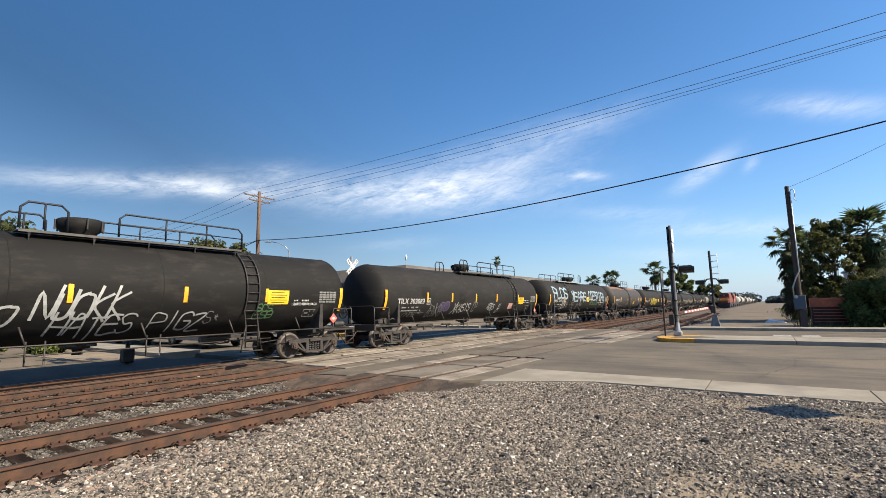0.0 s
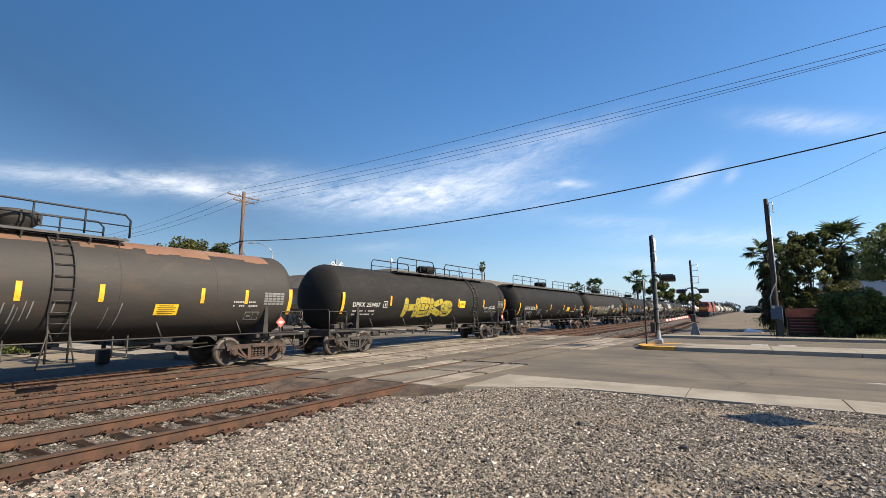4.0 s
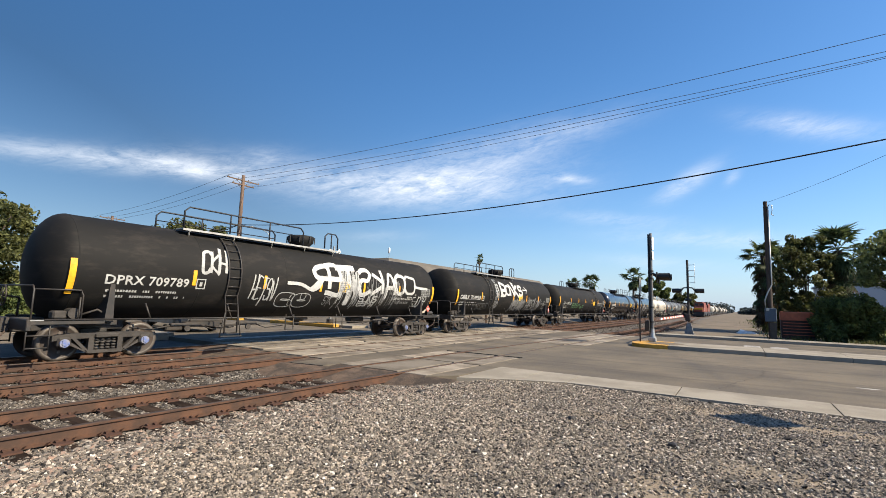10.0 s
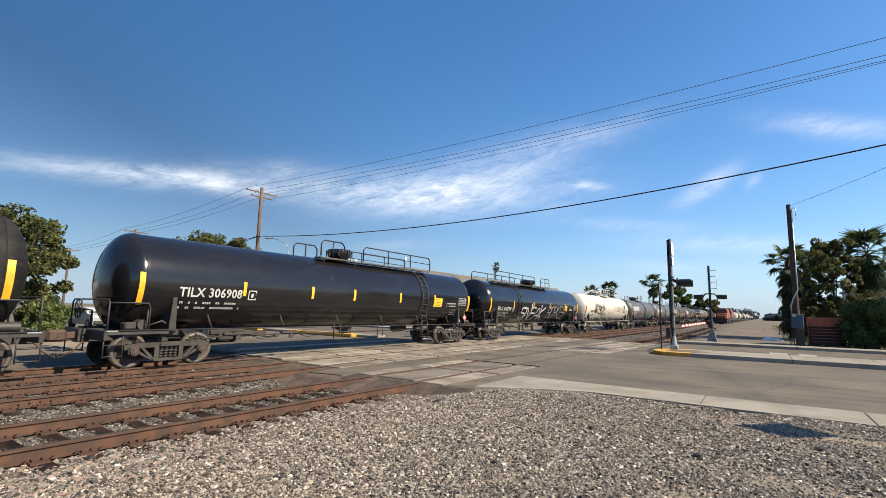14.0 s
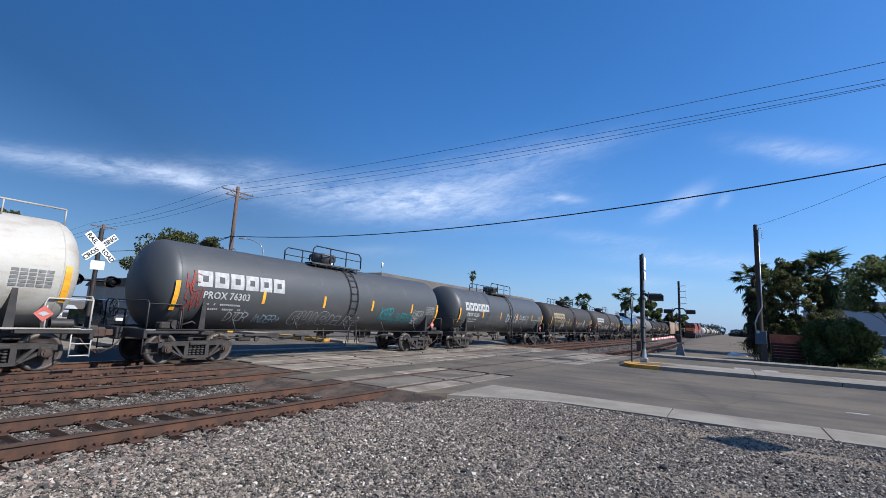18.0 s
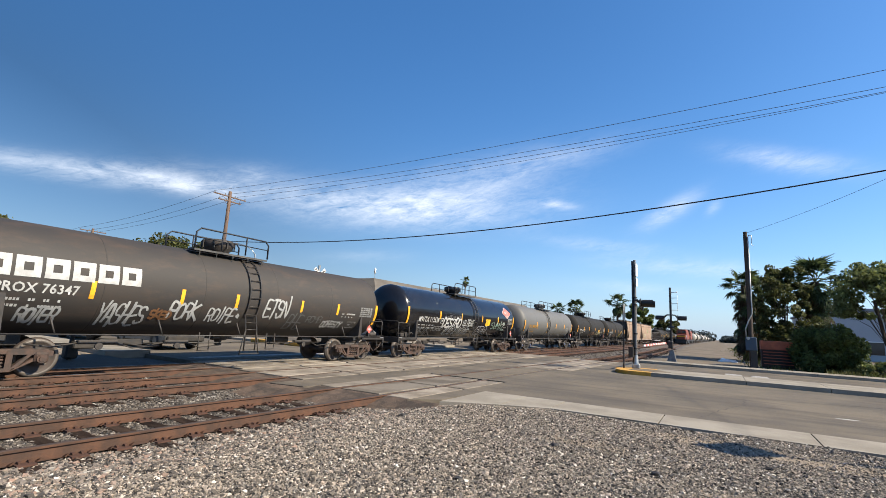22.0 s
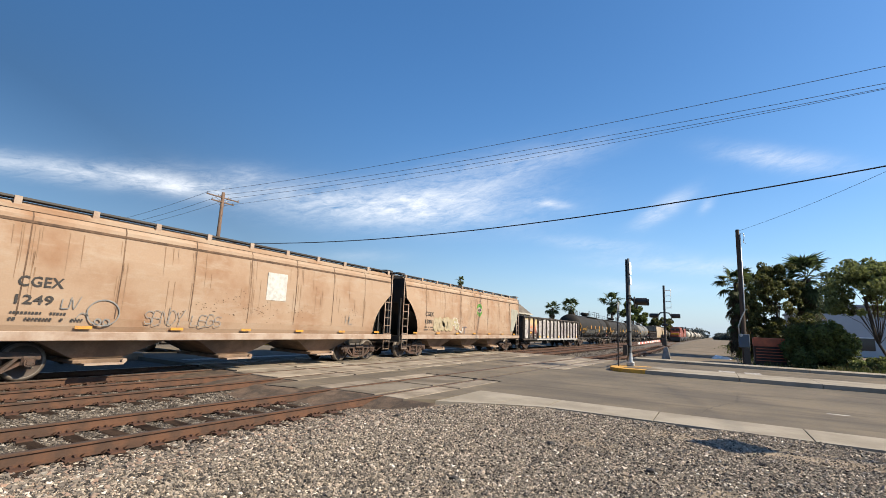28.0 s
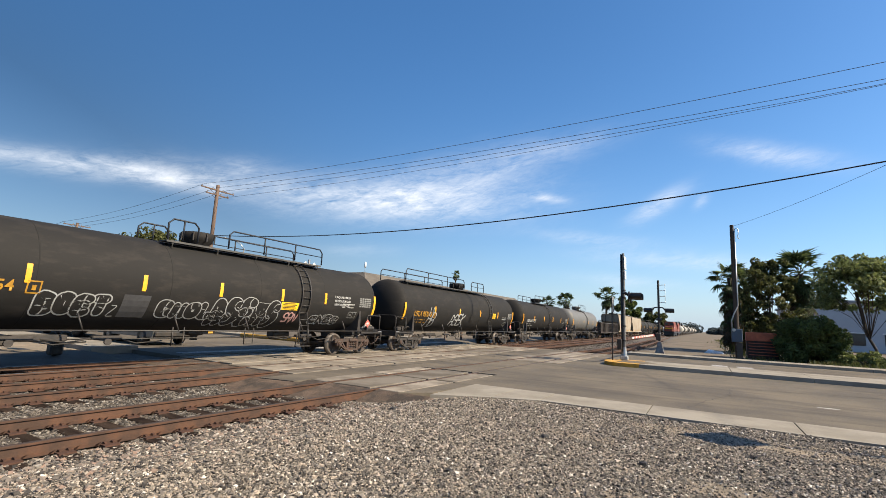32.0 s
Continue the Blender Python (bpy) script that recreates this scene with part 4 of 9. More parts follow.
def tank_car(s0, s1, paint_name, label, rails=(-1.5, 4.2), dome=0.0, ladder=3.9, long_walk=False, truck_mat="truck_grey", cap="truck_rust", rail_mat="steel_dark", bands=(), strips=None, deck="walkway", stripe_z=2.05, placard=None, box=True, bottom_valve=True):
    L = s1 - s0
    car = thing("tank_car", label, "tank car", pose(X_TRAIN, (s0 + s1) / 2, 0), group="freight train")
    half = L / 2 - 0.78           # end of the head
    body = half - 0.62            # end of the straight shell
    m = Mesh()
    head = [(R_TANK * math.cos(a), body + 0.62 * math.sin(a)) for a in [math.radians(v) for v in (0, 5, 11, 18, 26, 36, 47, 58, 69, 80, 90)]]
    prof = [(r, -y) for r, y in head[::-1]] + [(R_TANK, -body + 0.15), (R_TANK, 0.0), (R_TANK, body - 0.15)] + head
    m.lathe([(max(r, 0.001), y) for r, y in prof], "y", (0, 0, Z_TANK), seg=64)
    shell = part("tank", m, paint_name, car)
    key = ("seam", paint_name)
    if key not in SHARED:
        SHARED[key] = Mesh().lathe([(R_TANK - 0.01, -0.02), (R_TANK + 0.005, -0.012), (R_TANK + 0.005, 0.012), (R_TANK - 0.01, 0.02)], "y", (0, 0, Z_TANK), seg=64).build("weld_seam")
    for y in [-body, body] + [-body + 2 * body * k / 5 for k in range(1, 5)]:
        part("weld_seam", SHARED[key], paint_name, shell, at=pose(0, y, 0))
    for y in bands:
        m = Mesh().lathe([(R_TANK - 0.01, y - 0.06), (R_TANK + 0.018, y - 0.06), (R_TANK + 0.018, y + 0.06), (R_TANK - 0.01, y + 0.06)], "y", (0, 0, Z_TANK), seg=64)
        part("tank_band", m, paint_name, shell)
    # stub sill, saddles and end platforms
    for s in (-1, 1):
        m = Mesh()
        y = s * (L / 2 - 2.2)
        m.box((0, s * (L / 2 - 1.7), 0.86), (0.42, 2.6, 0.34), bevel=0.02)
        m.box((0, s * (L / 2 - 0.62), 0.90), (2.7, 0.10, 0.26), bevel=0.015)
        m.box((0, y, 0.92), (2.3, 0.5, 0.16), bevel=0.02)
        for x in (-1.0, 1.0):
            m.add([(x * 0.4, y - 0.22, 0.9), (x * 1.28, y - 0.10, 0.95), (x * 1.28, y + 0.10, 0.95), (x * 0.4, y + 0.22, 0.9), (x * 0.5, y - 0.22, 1.5), (x * 1.30, y - 0.05, 1.95), (x * 1.30, y + 0.05, 1.95), (x * 0.5, y + 0.22, 1.5)], [(0, 1, 5, 4), (1, 2, 6, 5), (2, 3, 7, 6), (3, 0, 4, 7), (4, 5, 6, 7)])
            m.box((x * 1.3, s * (L / 2 - 1.35), 0.955), (0.10, 1.5, 0.10), bevel=0.01)
        part("end_sill", m, "steel_dark", car)
        m = Mesh()
        end_rails(m, s * (L / 2 - 0.66), s)
        for x in (-1, 1):
            for z in (0.38, 0.66):
                m.tube([(x * 1.30, s * (L / 2 - 0.60), z), (x * 1.30, s * (L / 2 - 1.02), z)], 0.018, 5)
            for q in (0.60, 1.02):
                m.tube([(x * 1.30, s * (L / 2 - q), 0.34), (x * 1.30, s * (L / 2 - q), 0.95)], 0.018, 5)
        part("end_handrail", m, rail_mat, car)
        coupler(car, s * (L / 2 - 0.05), s)
        truck(car, s * (L / 2 - 2.28), truck_mat, cap)
    # bottom handrail along the tank with brackets
    m = Mesh()
    z = 1.02
    for x in (1.36, -1.36):
        m.tube([(x, -half + 0.1, z), (x, half - 0.1, z)], 0.022, 6)
        k = max(3, int(L / 2.4))
        for i in range(1, k):
            y = -half + 2 * half * i / k
            m.tube([(x, y, z), (x * 0.93, y - 0.12, 1.44)], 0.024, 5)
    part("side_handrail", m, rail_mat, car)
    # top fittings
    top = Z_TANK + R_TANK
    m = Mesh()
    m.lathe([(0.36, top - 0.08), (0.38, top + 0.12), (0.48, top + 0.20), (0.52, top + 0.44), (0.47, top + 0.48), (0.001, top + 0.52)], "z", (0, dome, 0), seg=20)
    d = part("dome", m, paint_name, car, "round manway housing")
    m = Mesh()
    for k in range(8):
        a = math.pi * k / 4
        m.cyl((0.53 * math.cos(a), dome + 0.53 * math.sin(a), top + 0.18), (0.53 * math.cos(a), dome + 0.53 * math.sin(a), top + 0.44), 0.025, seg=6)
    tagged(part("bolts", m, "steel_dark", d), kind="stuff")
    plat_z = top + 0.02
    a, b = rails
    m = Mesh()
    if long_walk:
        a, b = -half + 0.45, half - 0.45
        m.box((0.62, 0, plat_z - 0.08), (0.50, 2 * half - 0.7, 0.05), bevel=0.01)
        m.box((0.88, 0, plat_z - 0.08), (0.03, 2 * half - 0.7, 0.14))
        for i in range(12):
            y = a + (b - a) * i / 11
            m.add([(0.9, y - 0.03, plat_z - 0.1), (0.9, y + 0.03, plat_z - 0.1), (0.86, y, plat_z - 0.42)], [(0, 1, 2), (2, 1, 0)])
    else:
        for x in (0.62, -0.62):
            m.box((x, (a + b) / 2, plat_z - 0.05), (0.42, b - a, 0.04), bevel=0.01)
            m.box((x * 1.34, (a + b) / 2, plat_z - 0.06), (0.025, b - a, 0.06))
        for i in range(5):
            y = a + 0.2 + (b - a - 0.4) * i / 4
            m.add([(0.84, y - 0.03, plat_z - 0.08), (0.84, y + 0.03, plat_z - 0.08), (0.80, y, plat_z - 0.32)], [(0, 1, 2), (2, 1, 0)])
    part("walkway", m, deck if rail_mat == "steel_dark" else rail_mat, car, "steel grating walkway")
    zt = plat_z + 0.62
    pipe = "railing" if rail_mat == "steel_dark" else rail_mat
    runs = []
    if long_walk:
        runs = [(0.86, a, dome - 0.9, zt, 4), (0.86, dome + 0.7, b, zt, 5), (0.60, dome - 0.9, dome - 0.4, zt - 0.2, 1)]
        for x in (0.5, 0.9):
            part("railing", Mesh().tube([(x, b + 0.1, plat_z), (x, b + 0.25, plat_z - 0.5), (x, b + 0.35, plat_z - 1.1)], 0.02, 5), pipe, car)
    else:
        for x in (0.84, -0.84):
            if b - a > 4.5:
                mid = dome + 0.6 if abs(b - dome) > abs(a - dome) else dome - 0.6
                runs.append((x, a, min(mid, dome - 0.5) if mid > dome else mid, zt, 2 if mid > dome else 3))
                runs.append((x, max(mid, dome + 0.5) if mid > dome else dome + 0.5, b, zt, 3 if mid > dome else 2))
            else:
                runs.append((x, a, b, zt, 3))
    for x, r0, r1, high, posts in runs:
        m = Mesh()
        rail_run(m, x, r0, r1, plat_z, high, posts)
        if r1 - r0 > 1.2:
            m.tube([(x, r0, plat_z + 0.32), (x, r1, plat_z + 0.32)], 0.018, 5)
        part("railing", m, pipe, car, "bent pipe railing")
    if ladder is not None:
        m = Mesh()
        for dy in (-0.21, 0.21):
            line = [((R_TANK + 0.05) * math.cos(t), ladder + dy, Z_TANK + (R_TANK + 0.05) * math.sin(t)) for t in [math.radians(v) for v in range(62, -31, -8)]]
            m.tube(line + [(1.38, ladder + dy, 1.2), (1.38, ladder + dy, 0.55)], 0.024, 5)
        side = part("ladder", m, rail_mat, car, "curved steel side ladder")
        if "rung" not in SHARED:
            SHARED["rung"] = Mesh().tube([(0, -0.21, 0), (0, 0.21, 0)], 0.015, 5).build("rung")
        for i in range(13):
            if i < 8:
                t = math.radians(58 - 12 * i)
                x, z = (R_TANK + 0.05) * math.cos(t), Z_TANK + (R_TANK + 0.05) * math.sin(t)
            else:
                x, z = 1.36, 1.45 - (i - 8) * 0.22
            part("rung", skin("rung", rail_mat), rail_mat, side, at=pose(x, ladder, z))
        m = Mesh()
        for dy in (-0.36, 0.36):
            m.tube([(1.38, ladder + dy * 0.6, 1.2), (1.38, ladder + dy, 0.42)], 0.018, 5)
        m.box((1.40, ladder, 0.46), (0.10, 0.72, 0.03))
        part("ladder_step", m, rail_mat, side)
    # brake gear and bottom outlet
    m = Mesh()
    m.cyl((0.2, L / 2 - 4.6, 0.80), (0.2, L / 2 - 4.1, 0.80), 0.16, seg=14)
    m.cyl((-0.4, L / 2 - 5.6, 0.82), (-0.4, L / 2 - 4.8, 0.82), 0.2, seg=14)
    m.tube([(0.3, -L / 2 + 3.6, 0.74), (0.3, L / 2 - 3.6, 0.74)], 0.02, 5)
    m.box((0.6, -L / 2 + 5.0, 0.80), (0.25, 1.1, 0.16), bevel=0.02)
    m.box((0.5, -L / 2 + 4.2, 0.72), (0.2, 0.5, 0.2), bevel=0.03)
    part("brake_gear", m, "steel_dark", car)
    for k, (y, w) in enumerate(((-L / 2 + 4.3, 0.9), (-L / 2 + 6.3, 0.7), (L / 2 - 5.2, 0.8))):
        m = Mesh().box((1.0, y, 0.82), (0.16, w, 0.10), bevel=0.02).tube([(1.0, y - w / 2, 0.80), (0.95, y - w / 2 - 0.5, 0.70), (0.9, y - w / 2 - 1.0, 0.78)], 0.022, 5)
        m.tube([(1.05, y + w / 2, 0.78), (1.0, y + w / 2 + 0.4, 0.66), (1.0, y + w / 2 + 1.1, 0.72)], 0.018, 5).cyl((1.06, y, 0.72), (1.12, y, 0.72), 0.09, seg=10)
        part("brake_rod", m, "truck_grey", car, "brake levers and rods under the tank")
    m = Mesh().cyl((0.75, -L / 2 + 1.5, 1.16), (1.15, -L / 2 + 1.5, 1.16), 0.13, seg=12).box((0.95, -L / 2 + 1.25, 1.12), (0.3, 0.3, 0.2), bevel=0.04).tube([(1.0, -L / 2 + 1.65, 1.1), (1.1, -L / 2 + 2.0, 1.25), (1.1, -L / 2 + 2.3, 1.05)], 0.03, 6)
    wheel = Mesh().lathe([(0.24, -0.015), (0.27, -0.015), (0.27, 0.015), (0.24, 0.015), (0.24, -0.015)], "y", (-0.55, -L / 2 + 0.58, 1.55), seg=18)
    for k in range(4):
        a4 = math.pi * k / 4
        wheel.tube([(-0.55 - 0.25 * math.cos(a4), -L / 2 + 0.58, 1.55 - 0.25 * math.sin(a4)), (-0.55 + 0.25 * math.cos(a4), -L / 2 + 0.58, 1.55 + 0.25 * math.sin(a4))], 0.012, 4)
    wheel.tube([(-0.55, -L / 2 + 0.58, 1.55), (-0.55, -L / 2 + 0.9, 1.50), (-0.55, -L / 2 + 0.9, 0.95)], 0.03, 5)
    part("brake_wheel", wheel, "steel_dark", car, "spoked hand brake wheel on a stand")
    part("brake_cylinder", m, "truck_grey", car, "grey brake cylinder on the end platform")
    for s in (-1, 1):
        part("platform_edge", Mesh().box((1.33, s * (L / 2 - 1.35), 1.01), (0.05, 1.45, 0.025)), "galvanised", car, "worn bare platform edge")
    if bottom_valve:
        m = Mesh()
        m.lathe([(0.30, 1.05), (0.26, 0.82), (0.12, 0.80), (0.10, 0.70), (0.12, 0.69), (0.12, 0.66), (0.001, 0.65)], "z", (0, 0.15, 0), seg=14)
        m.box((0, 0.15, 0.90), (0.5, 0.7, 0.08), bevel=0.02)
        valve = part("outlet_valve", m, "steel_dark", car)
        for y in (-1.1, 1.4):
            part("step_loop", Mesh().tube([(0.9, y, 1.1), (0.9, y, 0.55), (0.9, y + 0.35, 0.55), (0.9, y + 0.35, 1.1)], 0.022, 5), "steel_dark", valve)
    # orange reflective strips
    for s in (-1, 1):
        y = s * (L / 2 - 1.30)
        part("reflector_strip", plate(Mesh(), y - 0.07, y + 0.07, stripe_z - 0.42, stripe_z + 0.44, steps=6), "stripe", car, "orange reflective strip")
    for y in strips or [-(L / 2 - 1.3) + (L - 2.6) * k / 5 for k in range(1, 5)]:
        part("reflector_strip", plate(Mesh(), y - 0.055, y + 0.055, stripe_z - 0.08, stripe_z + 0.36, steps=4), "stripe", car, "orange reflective strip")
    if placard:
        y, w, h, low = placard
        part("warning_panel", plate(Mesh(), y - w / 2, y + w / 2, low, low + h, lift=0.008), "yellow_sign", car, "yellow warning panel")
        m = Mesh()
        for i in range(5):
            plate(m, y - w * (0.40 if i % 2 else 0.34), y + w * (0.40 if i % 2 else 0.30), low + (i + 0.6) * h / 5.6, low + 0.02 + (i + 0.6) * h / 5.6, lift=0.014, steps=1)
        part("warning_text", m, "letter_dark", car)
    if box:
        # stencilled data panel near the rear end and the diamond placard
        y = L / 2 - 2.35
        m = Mesh()
        for i in range(5):
            z = stripe_z + 0.24 - i * 0.085
            for k in range(5):
                plate(m, y + k * 0.16, y + k * 0.16 + 0.135, z, z + 0.062, lift=0.009, steps=1)
        tagged(part("data_stencil", m, "letter_grey", car, "white stencilled data grid"), kind="stuff")
        small_print(car, y - 1.15, stripe_z - 0.05, 2, 0.95, 0.065, "letter_white", seed=int(s0))
        m = Mesh()
        for c0, c1, d0, d1 in ((0, 0.5, 0, 0.025), (0, 0.5, 0.245, 0.27), (0, 0.025, 0, 0.27), (0.475, 0.5, 0, 0.27), (0.28, 0.3, 0, 0.27), (0.05, 0.2, 0.11, 0.16)):
            plate(m, L / 2 - 2.92 + c0, L / 2 - 2.92 + c1, stripe_z - 0.60 + d0, stripe_z - 0.60 + d1, lift=0.009, steps=1, lean=-0.1)
        tagged(part("lube_stencil", m, "letter_grey", car, "outlined stencil box"), kind="stuff")
        m = Mesh()
        m.add([(1.30, L / 2 - 1.62 - 0.19, 1.36), (1.30, L / 2 - 1.62, 1.17), (1.30, L / 2 - 1.62 + 0.19, 1.36), (1.30, L / 2 - 1.62, 1.55)], [(0, 1, 2, 3)])
        m.add([(1.305, L / 2 - 1.62 - 0.12, 1.36), (1.305, L / 2 - 1.62, 1.30), (1.305, L / 2 - 1.62 + 0.12, 1.36), (1.305, L / 2 - 1.62, 1.42)], [(0, 1, 2, 3)], slot=1)
        m.box((1.28, L / 2 - 1.62, 1.16), (0.03, 0.06, 0.44), slot=2)
        part("diamond_placard", m, ["placard_red", "letter_white", "steel_dark"], car, "red and white diamond placard on a bracket")
        m = Mesh().cyl((1.05, L / 2 - 1.4, 1.13), (1.05, L / 2 - 0.95, 1.13), 0.11, seg=12)
        part("air_reservoir", m, "steel_dark", car)
    return car


M["railing"] = material("railing", (0.010, 0.012, 0.017), 0.55, second=(0.016, 0.018, 0.024), scale=4, fine=40, contrast=0.2, spec=0.3)
M["walkway"] = material("walkway", (0.0333, 0.03256, 0.03182), 0.6, second=(0.0666, 0.0629, 0.0592), scale=3, fine=40, contrast=0.2)
M["deck_pale"] = material("deck_pale", (0.36, 0.36, 0.35), 0.5, metal=0.3, second=(0.28, 0.27, 0.26), scale=3, fine=40, contrast=0.2)
M["placard_red"] = material("placard_red", (0.518, 0.1184, 0.0888), 0.5, scale=6, fine=30, contrast=0.1)


def mark(car, words, y0=-7.2, y1=-5.25, z0=1.87, z1=2.15, mat="letter_white", seed=3, box=True):
    lettering(car, words, (y0, y1, z0, z1), mat, name="reporting_mark")
    small_print(car, y0, z0 - 0.19, 2, y1 - y0, 0.075, mat, None, seed)
    if box:
        m = Mesh()
        y2 = y1 + 0.22
        for a, b, c, d in ((0, 0.28, 0, 0.03), (0, 0.28, 0.27, 0.30), (0, 0.03, 0, 0.3), (0.25, 0.28, 0, 0.3), (0.1, 0.18, 0.08, 0.20)):
            plate(m, y2 + a, y2 + b, z0 - 0.03 + c, z0 - 0.03 + d, None, 0.010, 1)
        part("inspection_box", m, mat, car)


# ---- the train, from its leading car back ----
TRAIN = []


def add_car(car, s0, s1):
    TRAIN.append((car, (s0 + s1) / 2))
    return car


def plate_bar(x, y0, y1, z0, z1):
    """An upright bar on the side at x, broken like a short word."""
    m = Mesh()
    for k in range(7):
        a = y0 + (y1 - y0) * k / 7
        m.box((x, a + (y1 - y0) / 14, (z0 + z1) / 2), (0.004, (y1 - y0) / 7 - 0.018, z1 - z0 - 0.02 * (k % 2)))
    return m


M["seam_rust"] = material("seam_rust", (0.105, 0.062, 0.038), 0.9, second=(0.055, 0.034, 0.023), scale=3, fine=40, contrast=0.3)
M["rust_thin"] = material("rust_thin", (0.21, 0.137, 0.088), 0.9, second=(0.165, 0.10, 0.06), scale=3, fine=40, contrast=0.3)
M["stripe_worn"] = material("stripe_worn", (0.42, 0.20, 0.02), 0.6, second=(0.22, 0.12, 0.05), amount=0.4, scale=6, fine=40, contrast=0.3)


def hopper_car(s0, s1, paint_name, label, words=None, number=None, panel=None, logo=False, seed=1):
    """Covered grain hopper with slanted ends, roof hatches and three bays."""
    L = s1 - s0
    car = thing("hopper_car", label, "hopper car", pose(X_TRAIN, (s0 + s1) / 2, 0), group="freight train")
    h, top, sill, w = L / 2, 3.98, 1.12, 1.50
    e = h - 0.62
    # bulged side and slanted ends
    m = Mesh()
    prof = [(w - 0.10, sill), (w - 0.03, sill + 0.18), (w, sill + 0.38), (w + 0.01, 1.8), (w + 0.015, 2.1), (w + 0.02, 2.4), (w + 0.02, 2.7), (w + 0.01, 3.0), (w - 0.05, 3.75), (w - 0.18, top)]
    ys = [-e, -e + 0.9, e - 0.9, e]
    for sx in (-1, 1):
        rows = []
        for x, z in prof:
            cut = 1.25 * (1 - max(0.0, (z - sill) / (3.05 - sill)) ** 2.2) if z < 3.05 else 0.0
            rows.append([(sx * x, -e + cut, z), (sx * x, -e + 1.2, z), (sx * x, 0, z), (sx * x, e - 1.2, z), (sx * x, e - cut, z)])
        pts = [p for r in rows for p in r]
        m.add(pts, [(5 * i + k, 5 * i + k + 1, 5 * i + k + 6, 5 * i + k + 5) for i in range(len(prof) - 1) for k in range(4)], False)
    body = part("hopper_body", m, paint_name, car)
    for s in (-1, 1):
        m = Mesh()
        m.add([(-w + 0.1, s * (e - 0.02), 2.75), (w - 0.1, s * (e - 0.02), 2.75), (w - 0.18, s * (e - 0.02), top), (-w + 0.18, s * (e - 0.02), top)], [(0, 1, 2, 3)])
        m.add([(-w + 0.1, s * (e - 0.02), 2.75), (w - 0.1, s * (e - 0.02), 2.75), (w - 0.1, s * (e - 2.9), 1.1), (-w + 0.1, s * (e - 2.9), 1.1)], [(0, 1, 2, 3)])
        part("slope_sheet", m, "steel_dark" if paint_name == "hopper_tan" else paint_name, car, "dark slanted end sheet")
    m = Mesh()
    m.prism([(-w + 0.14, top - 0.02), (w - 0.14, top - 0.02), (w - 0.3, top + 0.10), (-w + 0.3, top + 0.10)], "y", -e - 0.05, e + 0.05)
    m.box((w - 0.12, 0, top - 0.06), (0.06, 2 * e, 0.10))
    part("roof", m, paint_name, car)
    post = Mesh().box((0, 0, 0), (0.06, 0.14, 0.26)).build("roof_post")
    for k in range(11):
        part("roof_post", post, "hopper_pale" if paint_name == "hopper_tan" else paint_name, car, at=pose(w - 0.16, -e + 0.12 + (2 * e - 0.24) * k / 10, top + 0.06))
    m = Mesh()
    m.box((w - 0.28, 0, top + 0.16), (0.26, 2 * e + 0.5, 0.05))
    m.box((0.0, 0, top + 0.20), (0.60, 2 * e - 0.8, 0.14), bevel=0.04)
    for s in (-1, 1):
        m.box((0, s * (e + 0.1), top + 0.24), (2 * w - 0.5, 0.5, 0.05))
    part("running_board", m, "steel_dark", car, "dark grating running board and hatches")
    m = Mesh()
    for sx in (-1, 1):
        m.box((sx * (w - 0.03), 0, sill - 0.06), (0.10, 2 * h - 0.9, 0.22), bevel=0.015)
    part("side_sill", m, "hopper_pale" if paint_name == "hopper_tan" else paint_name, car, "pale side sill")
    for k in range(7):
        y = -h + 1.6 + (2 * h - 3.2) * k / 6
        part("reflector_strip", Mesh().box((w + 0.026, y, sill + 0.15), (0.012, 0.36, 0.075)), "stripe_worn" if paint_name == "hopper_tan" else "stripe", car)
    for y in (-3.9, 0.0, 3.9):
        m = Mesh()
        t = [(-1.35, y - 1.8, sill), (1.35, y - 1.8, sill), (1.35, y + 1.8, sill), (-1.35, y + 1.8, sill), (-0.95, y - 0.55, 0.48), (0.95, y - 0.55, 0.48), (0.95, y + 0.55, 0.48), (-0.95, y + 0.55, 0.48)]
        m.add(t, [(0, 1, 5, 4), (1, 2, 6, 5), (2, 3, 7, 6), (3, 0, 4, 7), (4, 5, 6, 7)])
        m.box((0, y, 0.42), (2.3, 1.25, 0.10), bevel=0.02)
        bay = part("hopper_bay", m, "hopper_dust", car, "dusty brown discharge bay")
        part("gate", Mesh().box((0.6, y, 0.36), (1.5, 0.9, 0.05)).cyl((1.1, y + 0.5, 0.42), (1.25, y + 0.5, 0.42), 0.06, seg=8), "hopper_pale", bay)
    for s in (-1, 1):
        m = Mesh()
        m.box((0, s * (h - 1.9), 0.88), (0.5, 3.0, 0.34), bevel=0.02)
        m.box((0, s * (h - 0.45), 0.95), (2.8, 0.14, 0.30), bevel=0.02)
        for x in (-1.25, 1.25):
            m.box((x, s * (h - 0.5), 2.0), (0.09, 0.09, 1.9))
            m.box((x * 0.55, s * (h - 0.5), 2.4), (0.09, 0.09, 2.9))
        part("end_frame", m, "steel_dark", car)
        for x in (w - 0.05, -w + 0.05):
            m = Mesh()
            for dy in (0.10, 0.55):
                m.tube([(x, s * (h - 0.42 - dy), 0.45), (x, s * (h - 0.42 - dy), 2.7 if dy > 0.3 else top)], 0.026, 5)
            for k in range(8):
                m.tube([(x, s * (h - 0.52), 0.5 + 0.36 * k), (x, s * (h - 0.97), 0.5 + 0.36 * k)], 0.018, 5)
            part("ladder", m, "hopper_pale" if paint_name == "hopper_tan" else "steel_dark", car, "white end ladder")
        coupler(car, s * (h - 0.05), s)
        truck(car, s * (h - 2.2), "truck_rust")
